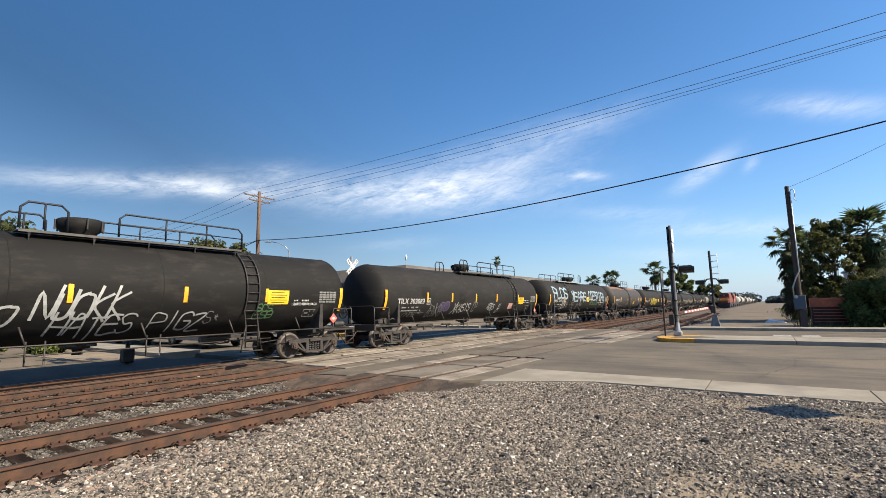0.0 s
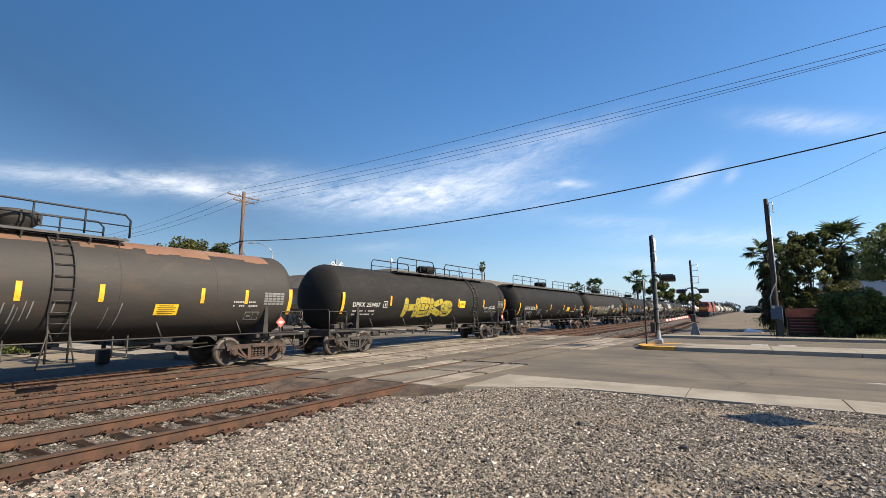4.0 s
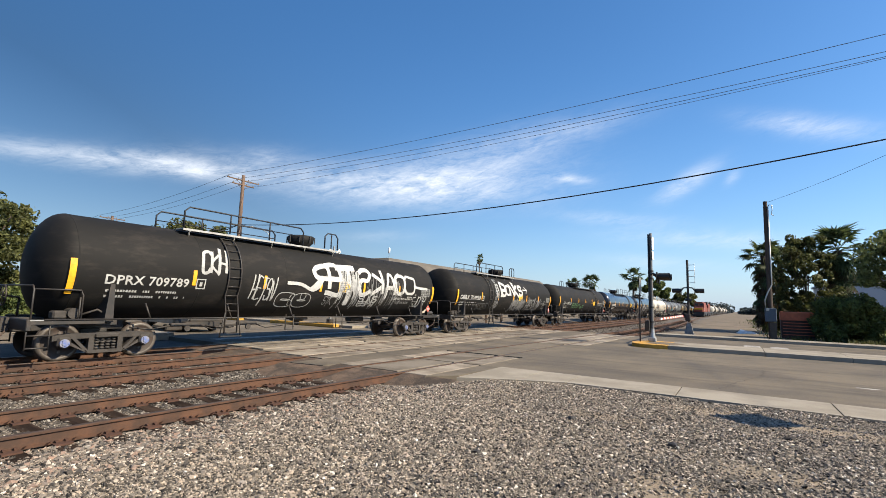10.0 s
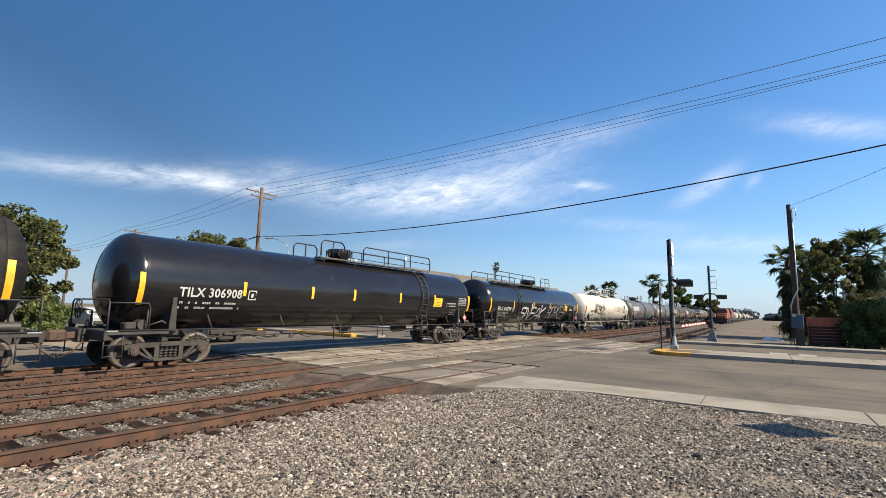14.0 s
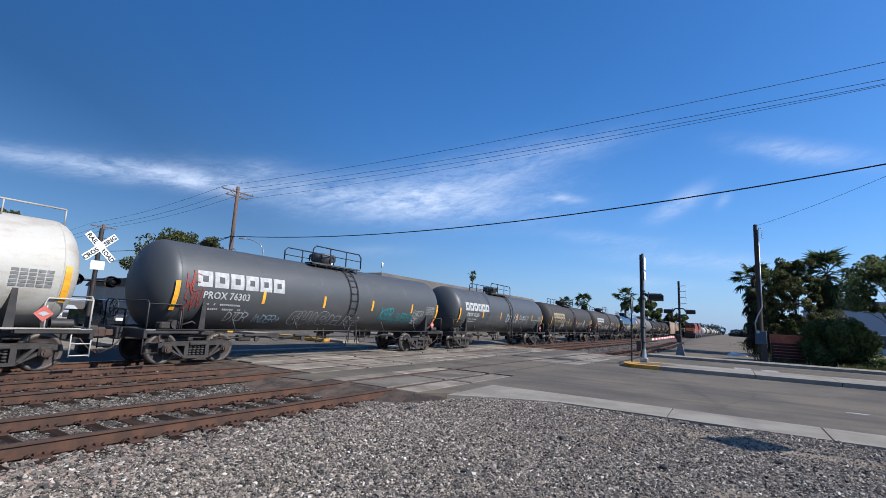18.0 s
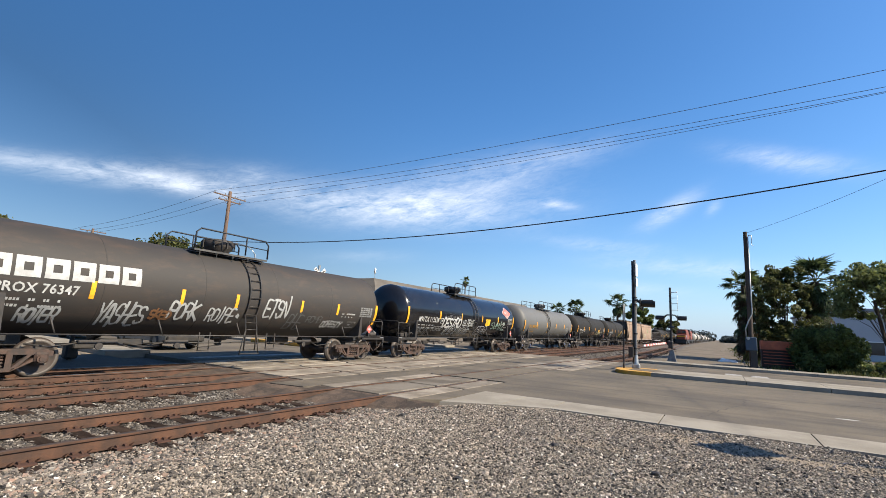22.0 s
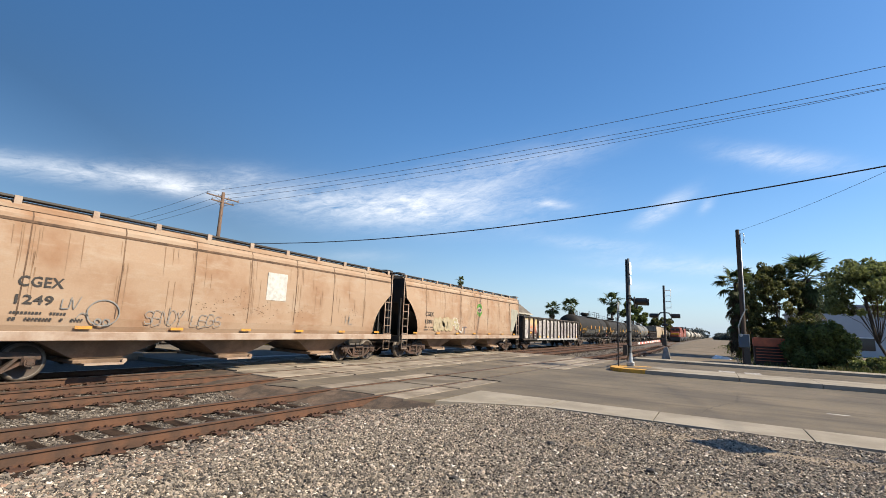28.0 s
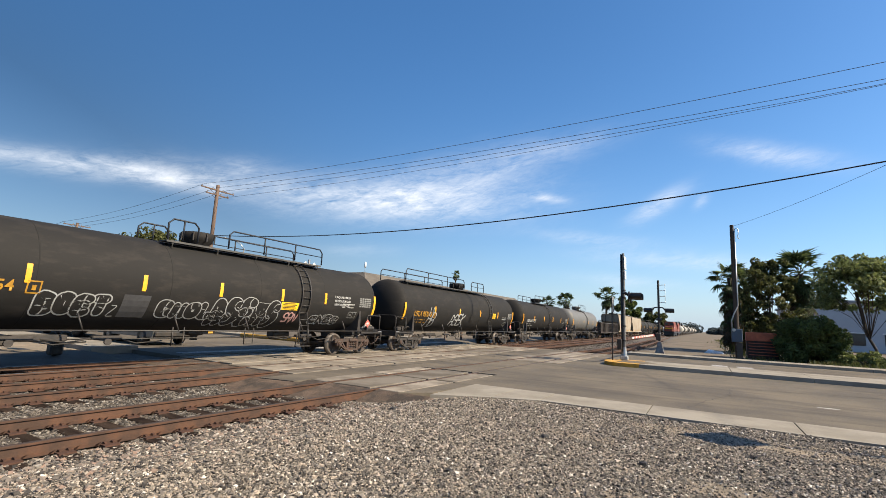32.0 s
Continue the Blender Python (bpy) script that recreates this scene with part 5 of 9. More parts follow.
    # panel seams on the side
    m = Mesh()
    for k in range(1, 8):
        y = -e + 2 * e * k / 8
        for (x0, z0), (x1, z1) in zip(prof[2:], prof[3:]):
            m.add([(x0 + 0.006, y - 0.015, z0), (x0 + 0.006, y + 0.015, z0), (x1 + 0.006, y + 0.015, z1), (x1 + 0.006, y - 0.015, z1)], [(0, 1, 2, 3)])
    m.box((w - 0.045, 0, 3.62), (0.05, 2 * e - 0.1, 0.06))
    part("side_seam", m, "seam_rust" if paint_name == "hopper_tan" else paint_name, body, "rusty weld seams")
    if paint_name == "hopper_tan":
        # rust runs below the roof edge and at the seams, scrapes low on the side
        rnd = random.Random(seed + 5)
        side = lambda z: next(x0 + (x1 - x0) * (z - z0) / (z1 - z0) for (x0, z0), (x1, z1) in zip(prof, prof[1:]) if z0 <= z <= z1) + 0.008
        m = Mesh()
        for k in range(70):
            y = -e + 1.3 + (2 * e - 2.6) * rnd.random() if k % 2 else -e + 2 * e * rnd.randint(1, 7) / 8 + rnd.gauss(0, 0.10)
            z = rnd.choice((3.55, 3.5, 2.95, 2.6))
            low, half = max(1.6, z - rnd.uniform(0.3, 1.3)), rnd.uniform(0.005, 0.017)
            cuts = [z] + [c for c in (3.0, 2.7, 2.4, 2.1, 1.8) if low < c < z] + [low]
            for a, b in zip(cuts, cuts[1:]):
                wa, wb = half * (a - low + 0.05) / (z - low + 0.05), half * (b - low + 0.05) / (z - low + 0.05)
                m.add([(side(b), y - wb, b), (side(b), y + wb, b), (side(a), y + wa, a), (side(a), y - wa, a)], [(0, 1, 2, 3)])
        tagged(part("rust_run", m, "rust_thin", body, "thin rust runs"), kind="stuff")
        m = Mesh()
        for c in range(6):
            yc, zc = rnd.uniform(-e + 2.5, e - 2.5), rnd.uniform(1.65, 2.25)
            for k in range(26):
                y, z = yc + rnd.gauss(0, 0.35), min(2.6, max(1.5, zc + rnd.gauss(0, 0.16)))
                a, b = rnd.uniform(0.006, 0.035), rnd.uniform(0.005, 0.018)
                m.add([(side(z) + 0.002, y - a, z), (side(z) + 0.002, y + rnd.uniform(-a, a), z - b), (side(z) + 0.002, y + a, z + rnd.uniform(-b, b)), (side(z) + 0.002, y, z + b)], [(0, 1, 2, 3)])
        tagged(part("scrape", m, "seam_rust", body, "scraped rusty spots"), kind="stuff")
    if words:
        lettering(car, words, (-h + 2.5, -h + 3.35, 2.16, 2.40), "letter_dark", flat=w + 0.02, name="reporting_mark")
        lettering(car, number, (-h + 2.5, -h + 3.2, 1.77, 1.98), "letter_dark", flat=w + 0.02, name="car_number")
        small_print(car, -h + 2.4, 1.55, 2, 1.5, 0.07, "letter_dark", w + 0.015, seed)
    if panel:
        part("blank_panel", Mesh().box((w + 0.025, panel, 2.78), (0.012, 0.85, 0.95)), "letter_white", car, "blank white patch")
    if logo:
        part("primer_patch", Mesh().add([(w + 0.027, e - 1.75, 1.45), (w + 0.027, e - 1.15, 1.5), (w + 0.027, e - 0.5, 2.45), (w + 0.027, e - 0.2, 3.1), (w + 0.027, e - 1.6, 3.15)], [(0, 1, 2, 3, 4)]), "primer_grey", car, "pale grey primer patch")
        m = Mesh()
        m.cyl((w + 0.012, 0.65, 2.80), (w + 0.022, 0.65, 2.80), 0.42, seg=24)
        part("logo", m, "logo_green", car, "plain round green emblem")
        leaf = [(0.40 * u, 0.19 * math.sin(math.pi * v)) for u, v in ((-1 + 0.2 * k, min(1.0, 0.08 * k + 0.1) if k < 6 else 0.58 + 0.105 * (k - 6)) for k in range(11))]
        shape = [(w + 0.026, 0.66 + y, 2.80 + z) for y, z in leaf] + [(w + 0.026, 0.66 + y, 2.80 - z) for y, z in reversed(leaf[:-1])]
        part("logo_leaf", Mesh().add(shape, [tuple(range(len(shape)))]), "hopper_pale", car, "pale pointed shape on the emblem")
        part("logo_bar", plate_bar(w + 0.029, 0.40, 0.86, 2.75, 2.85), "letter_dark", car, "dark bar on the emblem")
    return car


M["primer_grey"] = material("primer_grey", (0.2516, 0.2516, 0.2146), 0.8, second=(0.1998, 0.1998, 0.1702), scale=2, fine=30, contrast=0.12)
M["hopper_dust"] = material("hopper_dust", (0.18, 0.118, 0.078), 0.9, second=(0.105, 0.07, 0.048), scale=1.5, fine=25, contrast=0.25)


def mural(car, y0, y1, z0, z1, w):
    """A silver lettered mural: fat overlapping letters with dark edges on a pale, jagged ground."""
    rnd = random.Random(9)
    base, white = Mesh(), Mesh()
    n = 40
    step = (y1 - y0) / n
    crown = [z1 - (0.45 if k < 2 else 0.0) - abs(rnd.gauss(0, 0.13)) - (0.16 if k % 6 == 5 else 0.0) for k in range(n + 1)]
    floor_z = [z0 + (0.75 - 0.36 * k if k < 3 else 0.0) for k in range(n + 1)]
    flat = lambda y, z, lift: (w + lift, y, z)
    for k in range(n):
        a, b = y0 + k * step, y0 + (k + 1) * step
        base.add([flat(a, max(z0, floor_z[k]), 0.003), flat(b, max(z0, floor_z[k + 1]), 0.003), flat(b, crown[k + 1], 0.003), flat(a, crown[k], 0.003)], [(0, 1, 2, 3)])
    ribbon(white, [(y0 + k * step, c) for k, c in enumerate(crown)], 0.07, w, 0.004)
    ribbon(white, [(y0 + k * step, max(z0, floor_z[k])) for k in range(5)], 0.07, w, 0.004)
    for name, m, mat in (("mural_ground", base, "mural_silver"), ("mural_edge", white, "letter_white")):
        tagged(part(name, m, mat, car, "silver and white sprayed mural"), kind="stuff")
    bubble(car, "KANSUERGS", (y0 + 0.5, y1 - 5.2, z0 + 0.08, z1 - 0.25), "mural_line", "mural_pale", 91, 0.30, 0.04, w - 0.006, 0.1, 1.3)
    bubble(car, "BGERMSA", (y1 - 5.4, y1 - 0.3, z0 + 0.08, z1 - 0.25), "mural_line", "mural_pale", 92, 0.24, 0.035, w - 0.006, 0.1, 1.3)
    spray(car, "ZNVWXMKA", (y0 + 0.9, y1 - 0.6, z0 + 0.25, z1 - 0.3), "mural_line", 93, 0.05, w + 0.004, 0.2)
    spray(car, "NKWAEVXZMKAW", (y0 + 0.6, y1 - 0.4, z0 + 0.1, z1 - 0.2), "letter_white", 94, 0.06, w + 0.003, -0.1, -1)


M["mural_pale"] = material("mural_pale", (0.385, 0.368, 0.36), 0.55, second=(0.215, 0.195, 0.215), amount=0.5, scale=2.4, fine=30, contrast=0.12)
M["mural_line"] = material("mural_line", (0.10, 0.092, 0.104), 0.6, second=(0.165, 0.148, 0.175), scale=3, fine=30)
M["mural_silver"] = material("mural_silver", (0.37, 0.3552, 0.3478), 0.55, second=(0.222, 0.1998, 0.2109), amount=0.35, scale=1.6, fine=30, contrast=0.12)


def fade_material():
    """A sprayed sunset: dark over yellow, orange and red down to black, with cloudy edges."""
    m = material("spray_fade", (0.3, 0.1, 0.05), 0.65)
    t = m.node_tree
    b = t.nodes["Principled BSDF"]
    co = t.nodes.new("ShaderNodeTexCoord")
    sep = t.nodes.new("ShaderNodeSeparateXYZ")
    t.links.new(co.outputs["Object"], sep.inputs[0])
    n = node(t, "ShaderNodeTexNoise", Scale=2.2, Detail=5.0)
    t.links.new(co.outputs["Object"], n.inputs["Vector"])
    k = math_node(t, "ADD", math_node(t, "MULTIPLY_ADD", sep.outputs[2], 0.56, -0.55), math_node(t, "MULTIPLY_ADD", n.outputs[0], 0.3, -0.15))
    ramp = t.nodes.new("ShaderNodeValToRGB")
    stops = [(0.0, (0.03, 0.02, 0.02)), (0.22, (0.05, 0.025, 0.022)), (0.36, (0.22, 0.055, 0.035)), (0.52, (0.42, 0.17, 0.09)), (0.68, (0.50, 0.33, 0.15)), (0.82, (0.38, 0.30, 0.16)), (0.95, (0.05, 0.04, 0.035))]
    while len(ramp.color_ramp.elements) < len(stops):
        ramp.color_ramp.elements.new(0.5)
    for e, (at, c) in zip(ramp.color_ramp.elements, stops):
        e.position, e.color = at, (*c, 1)
    t.links.new(k, ramp.inputs[0])
    t.links.new(ramp.outputs[0], b.inputs["Base Color"])
    return m


M["spray_fade"] = fade_material()



def gondola_car(s0, s1, label, tags=True, top=2.72):
    L = s1 - s0
    car = thing("gondola_car", label, "gondola car", pose(X_TRAIN, (s0 + s1) / 2, 0), group="freight train")
    h, w, sill = L / 2 - 0.55, 1.45, 0.86
    for s in (-1, 1):
        part("side_wall", Mesh().box((s * (w - 0.03), 0, (top + sill) / 2), (0.05, 2 * h, top - sill)), "gondola_black", car)
        part("end_wall", Mesh().box((0, s * (h - 0.03), (top + sill) / 2), (2 * w - 0.12, 0.06, top - sill)), "gondola_black", car)
    part("car_floor", Mesh().box((0, 0, sill + 0.05), (2 * w - 0.12, 2 * h - 0.14, 0.1)), "gondola_black", car)
    for s in (-1, 1):
        part("top_chord", Mesh().box((s * w, 0, top), (0.16, 2 * h + 0.1, 0.12), bevel=0.02), "gondola_black", car)
        part("end_chord", Mesh().box((0, s * h, top), (2 * w - 0.17, 0.14, 0.12), bevel=0.02), "gondola_black", car)
        part("bottom_chord", Mesh().box((s * w, 0, sill), (0.14, 2 * h, 0.14), bevel=0.02), "gondola_black", car)
    count = 15
    rib = Mesh().box((0, 0, 0), (0.13, 0.16, top - sill - 0.12), bevel=0.02).build("side_post")
    for k in range(count + 1):
        for s in (-1, 1):
            part("side_post", rib, "gondola_black", car, at=pose(s * (w + 0.05), -h + 0.15 + (2 * h - 0.3) * k / count, (top + sill) / 2))
    rnd = random.Random(5)
    if tags:
        mural(car, -h + 3.3, h - 0.35, sill + 0.10, top - 0.10, w)
        part("sill_paint", Mesh().box((w + 0.075, 1.4, sill), (0.008, 2 * h - 4.0, 0.13)), "spray_silver", car, "silver overspray on the bottom chord")
        for k in (3, 5, 8, 11, 14):
            y0 = -h + 0.3 + (2 * h - 0.3) * k / count
            part("reflector_strip", Mesh().box((w + 0.03, y0 + 0.35, sill + 0.22), (0.01, 0.55, 0.10)), "stripe", car)
        m = Mesh().add([(w + 0.0015, -h + 0.1, sill + 0.08), (w + 0.0015, -h + 3.5, sill + 0.08), (w + 0.0015, -h + 3.5, top - 0.08), (w + 0.0015, -h + 0.1, top - 0.08)], [(0, 1, 2, 3)])
        part("spray_panel", m, "spray_fade", car, "sunset fade sprayed in yellow, red and black")
        lettering(car, "ATW", (-h + 1.5, -h + 2.25, 1.98, 2.20), "letter_white", flat=w + 0.004, name="reporting_mark")
        lettering(car, "60022", (-h + 1.45, -h + 2.35, 1.58, 1.80), "letter_white", flat=w + 0.004, name="car_number")
        small_print(car, -h + 1.5, 1.24, 2, 0.85, 0.07, "letter_white", w + 0.006, 3)
        part("reflector_strip", Mesh().box((w + 0.012, -h + 1.9, 1.42), (0.01, 0.5, 0.09)), "stripe", car)
        bubble(car, "S", (-h + 0.2, -h + 1.2, 1.0, 2.5), "letter_white", "mural_pale", 78, 0.4, 0.05, w + 0.002)
        spray(car, "YZC", (-h + 2.45, -h + 3.15, sill + 0.14, sill + 0.42), "letter_white", 77, 0.05, w + 0.006)
    for s in (-1, 1):
        m = Mesh()
        m.box((0, s * (L / 2 - 1.6), 0.84), (0.45, 2.4, 0.3), bevel=0.02)
        for k in range(5):
            part("grab_iron", Mesh().tube([(w + 0.06, s * (h - 0.1), sill + 0.2 + 0.34 * k), (w + 0.06, s * (h - 0.5), sill + 0.2 + 0.34 * k)], 0.018, 5), "gondola_black", car)
        part("end_sill", m, "gondola_black", car)
        coupler(car, s * (L / 2 - 0.05), s)
        truck(car, s * (L / 2 - 2.3), "truck_rust")
    m = Mesh().box((0, 0, 0.72), (0.5, 2 * h - 5, 0.3), bevel=0.03).box((0.3, 0.4, 0.55), (0.4, 0.5, 0.4), bevel=0.03)
    part("centre_sill", m, "steel_dark", car)
    return car


M["spray_violet"] = material("spray_violet", (0.09435, 0.08325, 0.1054), 0.7, scale=6, fine=30)
M["spray_pale_violet"] = material("spray_pale_violet", (0.222, 0.1998, 0.2664), 0.7, second=(0.3219, 0.3163, 0.333), scale=1.5, fine=30)

DARK = "black tank car with orange reflective strips and sprayed tags"


def build_train():
    c = lambda s0, s1, *a, **k: add_car(tank_car(s0, s1, *a, **k), s0, s1)
    # A
    a = c(-4.9, 13.62, "tank_black", "black tank car with white sprayed tags and a top railing", (-1.4, 4.1), 0.0, 4.22, placard=(5.19, 0.80, 0.46, 1.9), strips=(-5.2, -2.9, -0.48, 2.16, 4.74))
    spray(a, "O", (-1.9, -1.25, 1.45, 1.9), "spray_white", 11, 0.05, slant=0.5)
    spray(a, "NUOKK", (-1.15, 0.85, 1.60, 2.22), "spray_white", 12, 0.062, slant=0.3, wobble=0.1)
    spray(a, "HATES PIGZ", (-0.8, 2.92, 1.20, 1.66), "spray_white", 121, 0.042, slant=0.25)
    spray(a, "S*", (2.84, 3.32, 1.36, 1.69), "spray_grey", 122, 0.025)
    spray(a, "ESB", (4.4, 5.13, 1.46, 1.68), "spray_green", 13, 0.03)
    spray(a, "SCS", (4.45, 5.05, 1.68, 1.90), "spray_green", 131, 0.03)
    lettering(a, "LIQUEFIED PETROLEUM GAS", (5.75, 6.83, 1.84, 1.95))
    # B
    a = c(13.62, 32.2, "tank_soft", "black tank car with orange strips, small tags and a purple blob", (-1.3, 5.6), 0.03, 4.5, placard=(5.47, 0.72, 0.40, 1.83), strips=(-5.0, -2.85, -0.42, 2.04, 5.0))
    mark(a, "TILX 303083", -7.2, -5.24, 1.87, 2.12, seed=4)
    spray(a, "ZENKO", (-4.74, -3.63, 1.28, 1.80), "spray_grey", 142, 0.03, slant=-0.2)
    bubble(a, "BG", (-3.87, -3.07, 1.48, 1.96), "spray_violet", "spray_dark_violet", 141, 0.13, 0.05)
    spray(a, "XKASIS", (-2.58, -0.85, 1.46, 1.86), "spray_white", 14, 0.04)
    spray(a, "OP", (-0.64, -0.15, 1.4, 1.91), "spray_grey", 143, 0.03)
    spray(a, "HOTES", (1.07, 1.91, 1.5, 1.84), "spray_white", 15, 0.04)
    spray(a, "JH", (2.23, 2.65, 1.30, 1.76), "spray_white", 151, 0.03)
    part("decal", plate(Mesh(), 3.72, 4.36, 1.52, 1.86, lift=0.012), "decal_pink", a, "pale red and white decal")
    spray(a, "ONES", (-6.55, -5.57, 1.28, 1.47), "spray_grey", 16, 0.024)
    spray(a, ">", (-5.5, -4.9, 1.36, 1.56), "spray_grey", 161, 0.02, flip=-1)
    for k, (p0, p1, q0, q1) in enumerate(((-5.46, -4.81, 2.15, 2.67), (-2.14, -1.57, 1.94, 2.44))):
        part("paint_patch", plate(Mesh(), p0, p1, q0, q1, lift=0.007), "tank_black", a, "darker repainted square")
    # C
    a = c(32.2, 50.48, "tank_soft", "dark grey tank car with large pale blue sprayed words", (-4.7, 1.0), -0.2, -3.5, deck="deck_pale", placard=(1.26, 0.66, 0.44, 1.93), strips=(-4.81, -2.41, -0.02, 2.41, 4.75))
    mark(a, "DPRX 709923", -7.05, -5.04, 1.90, 2.12, seed=5)
    spray(a, "PLOS", (-7.1, -3.95, 2.20, 3.0), "spray_pale_blue", 17, 0.15, slant=0.1)
    spray(a, "Y", (-3.05, -2.35, 2.11, 2.87), "spray_pale_blue", 180, 0.16)
    spray(a, "EARS", (-2.41, 0.92, 2.02, 2.74), "spray_pale_blue", 181, 0.14)
    spray(a, "OCE97", (1.48, 4.57, 2.14, 2.88), "spray_pale_blue", 18, 0.13)
    spray(a, "OFA", (4.78, 6.42, 2.05, 2.80), "spray_pale_blue", 19, 0.13)
    spray(a, "ESCITOUNTLE WEST", (1.93, 4.38, 1.66, 1.86), "spray_green", 20, 0.035)
    spray(a, "BLECH", (-5.25, -4.46, 1.42, 1.92), "spray_white", 201, 0.05)
    spray(a, "SKB", (-4.35, -3.85, 1.5, 1.85), "spray_grey", 202, 0.03)
    spray(a, "FMS", (-3.11, -2.39, 1.6, 1.86), "spray_grey", 203, 0.035)
    spray(a, "FGC", (-1.08, -0.27, 1.58, 1.82), "spray_grey", 204, 0.035)
    spray(a, "BRS", (-1.75, -1.35, 1.36, 1.72), "spray_grey", 205, 0.03)
    lettering(a, "LIQUEFIED PETROLEUM GAS", (4.4, 6.15, 1.76, 1.89))
    lettering(a, "NON-ODORIZED", (4.75, 5.85, 1.60, 1.71), "letter_grey")
    # D
    a = c(50.48, 66.3, "tank_brown", "brown-grey tank car streaked with rust", (-1.5, 1.6), -0.6, 0.1, truck_mat="truck_rust", strips=(-3.73, -0.70, 0.89, 3.46, 4.9), placard=(2.5, 0.62, 0.30, 1.63))
    mark(a, "GATX 18292", -6.1, -4.38, 1.97, 2.22, seed=6)
    spray(a, "BZIRZNO", (-4.88, -2.83, 1.15, 1.50), "spray_grey", 21, 0.02, slant=0.3)
    drips(a, (-4.0, 1.5, 1.05, 2.3), "letter_grey", 211, 16, 0.022)
    m = Mesh()
    rnd = random.Random(66)
    for i in range(40):
        y0 = -6.2 + 12.2 * i / 40
        lo = 50 + rnd.uniform(-6, 7)
        angles = [lo + (118 - lo) * k / 14 for k in range(15)]
        q = [((R_TANK + 0.004) * math.cos(radians(t)), y, Z_TANK + (R_TANK + 0.004) * math.sin(radians(t))) for t in angles for y in (y0, y0 + 0.305)]
        m.add(q, [(2 * k, 2 * k + 1, 2 * k + 3, 2 * k + 2) for k in range(14)], True)
    part("rust_crust", m, "tank_rust", a, "rusted upper shell")
    # E
    a = c(66.3, 83.8, "tank_soft", "dark grey tank car with a yellow sprayed tag", (-3.4, 5.6), 0.2, 3.4, placard=(1.9, 0.6, 0.4, 1.9))
    mark(a, "DPRX 259407", -6.9, -5.2, 1.9, 2.1, seed=7)
    bubble(a, "HEKS", (-3.5, 0.7, 1.4, 2.4), "spray_black", "spray_yellow", 22, 0.30, 0.05)
    lettering(a, "LIQUEFIED PETROLEUM GAS", (4.45, 6.0, 1.82, 1.96))
    lettering(a, "NON-ODORIZED", (4.75, 5.7, 1.64, 1.76), "letter_grey")
    # G
    a = c(83.8, 101.87, "tank_black", "clean black tank car with a full-length top walkway", dome=-0.2, ladder=None, long_walk=True, truck_mat="truck_rust", placard=(3.2, 0.72, 0.34, 1.7), stripe_z=1.87, strips=(-4.66, -1.38, 1.93, 5.16))
    mark(a, "GATX 30596", -6.78, -4.83, 1.80, 2.05, seed=8)
    small_print(a, -2.5, 1.72, 2, 0.7, 0.06, "letter_white", seed=9)
    spray(a, "UREBS", (-4.05, -3.45, 1.62, 1.86), "spray_grey", 23, 0.02)
    spray(a, "EAZTS", (-4.05, -3.45, 1.46, 1.62), "spray_grey", 231, 0.02)
    spray(a, "BOE", (0.57, 1.11, 1.36, 1.76), "spray_grey", 24, 0.02)
    spray(a, "LINK", (2.08, 2.78, 1.52, 1.86), "spray_grey", 241, 0.02)
    lettering(a, "LIQUEFIED PETROLEUM GAS", (3.96, 5.15, 1.60, 1.72))
    # H
    a = c(101.87, 119.97, "tank_soft", "black tank car with a full-length top walkway and many tags", dome=-0.15, ladder=None, long_walk=True, truck_mat="truck_rust", placard=(3.28, 0.72, 0.26, 1.54), stripe_z=1.85, strips=(-4.38, -1.11, 1.43, 4.75))
    mark(a, "TILX 301125", -6.78, -5.12, 1.87, 2.12, seed=10)
    spray(a, "WIRE", (-7.5, -6.9, 1.6, 2.2), "spray_cream", 25, 0.035)
    bubble(a, "DILKUPS", (-4.3, -1.61, 1.26, 2.20), "spray_grey", "tag_olive", 26, 0.17, 0.03)
    spray(a, "SOAST", (-6.65, -4.83, 1.28, 1.58), "spray_olive", 27, 0.03)
    spray(a, "DAZE", (-1.39, -0.22, 1.42, 1.68), "spray_yellow", 271, 0.055)
    spray(a, "STB", (-0.21, 0.57, 1.36, 1.73), "spray_pale_blue", 272, 0.045)
    spray(a, "BREK", (-1.25, -0.17, 1.84, 2.06), "spray_white", 28, 0.035)
    spray(a, "HOTX", (-0.07, 0.83, 1.90, 2.24), "spray_white", 282, 0.045)
    spray(a, "ROBIS", (1.55, 2.71, 2.10, 2.42), "spray_white", 283, 0.045)
    spray(a, "ALONE", (1.9, 2.65, 1.90, 2.10), "spray_white", 284, 0.035)
    spray(a, "DESTROEB", (2.95, 4.27, 1.81, 1.99), "spray_white", 281, 0.03)
    spray(a, "IFAK+", (4.9, 5.95, 1.45, 2.02), "spray_cream", 29, 0.05)
    bubble(a, "PODIO", (5.7, 6.65, 1.22, 1.54), "spray_white", "tank_soft", 291, 0.10, 0.02)
    for k, words in enumerate(("NON-ODORIZED", "PETROLEUM GAS", "LIQUEFIED")):
        lettering(a, words, (5.86, 6.7, 2.08 + 0.13 * k, 2.17 + 0.13 * k))
    # I
    a = c(119.97, 138.88, "tank_black", "black tank car with blue, yellow and green tags", (-5.8, 1.6), -0.05, -4.45, placard=(5.68, 0.68, 0.40, 1.74), stripe_z=2.13, strips=(-5.3, -2.82, -0.57, 2.17, 5.23))
    mark(a, "TILX 308469", -7.17, -5.3, 1.90, 2.17, seed=11)
    spray(a, "KTD PNS", (-5.76, -4.65, 1.5, 1.8), "spray_pale_green", 30, 0.035)
    spray(a, "DUSTED", (-7.6, -5.9, 1.3, 1.58), "spray_faint", 301, 0.025)
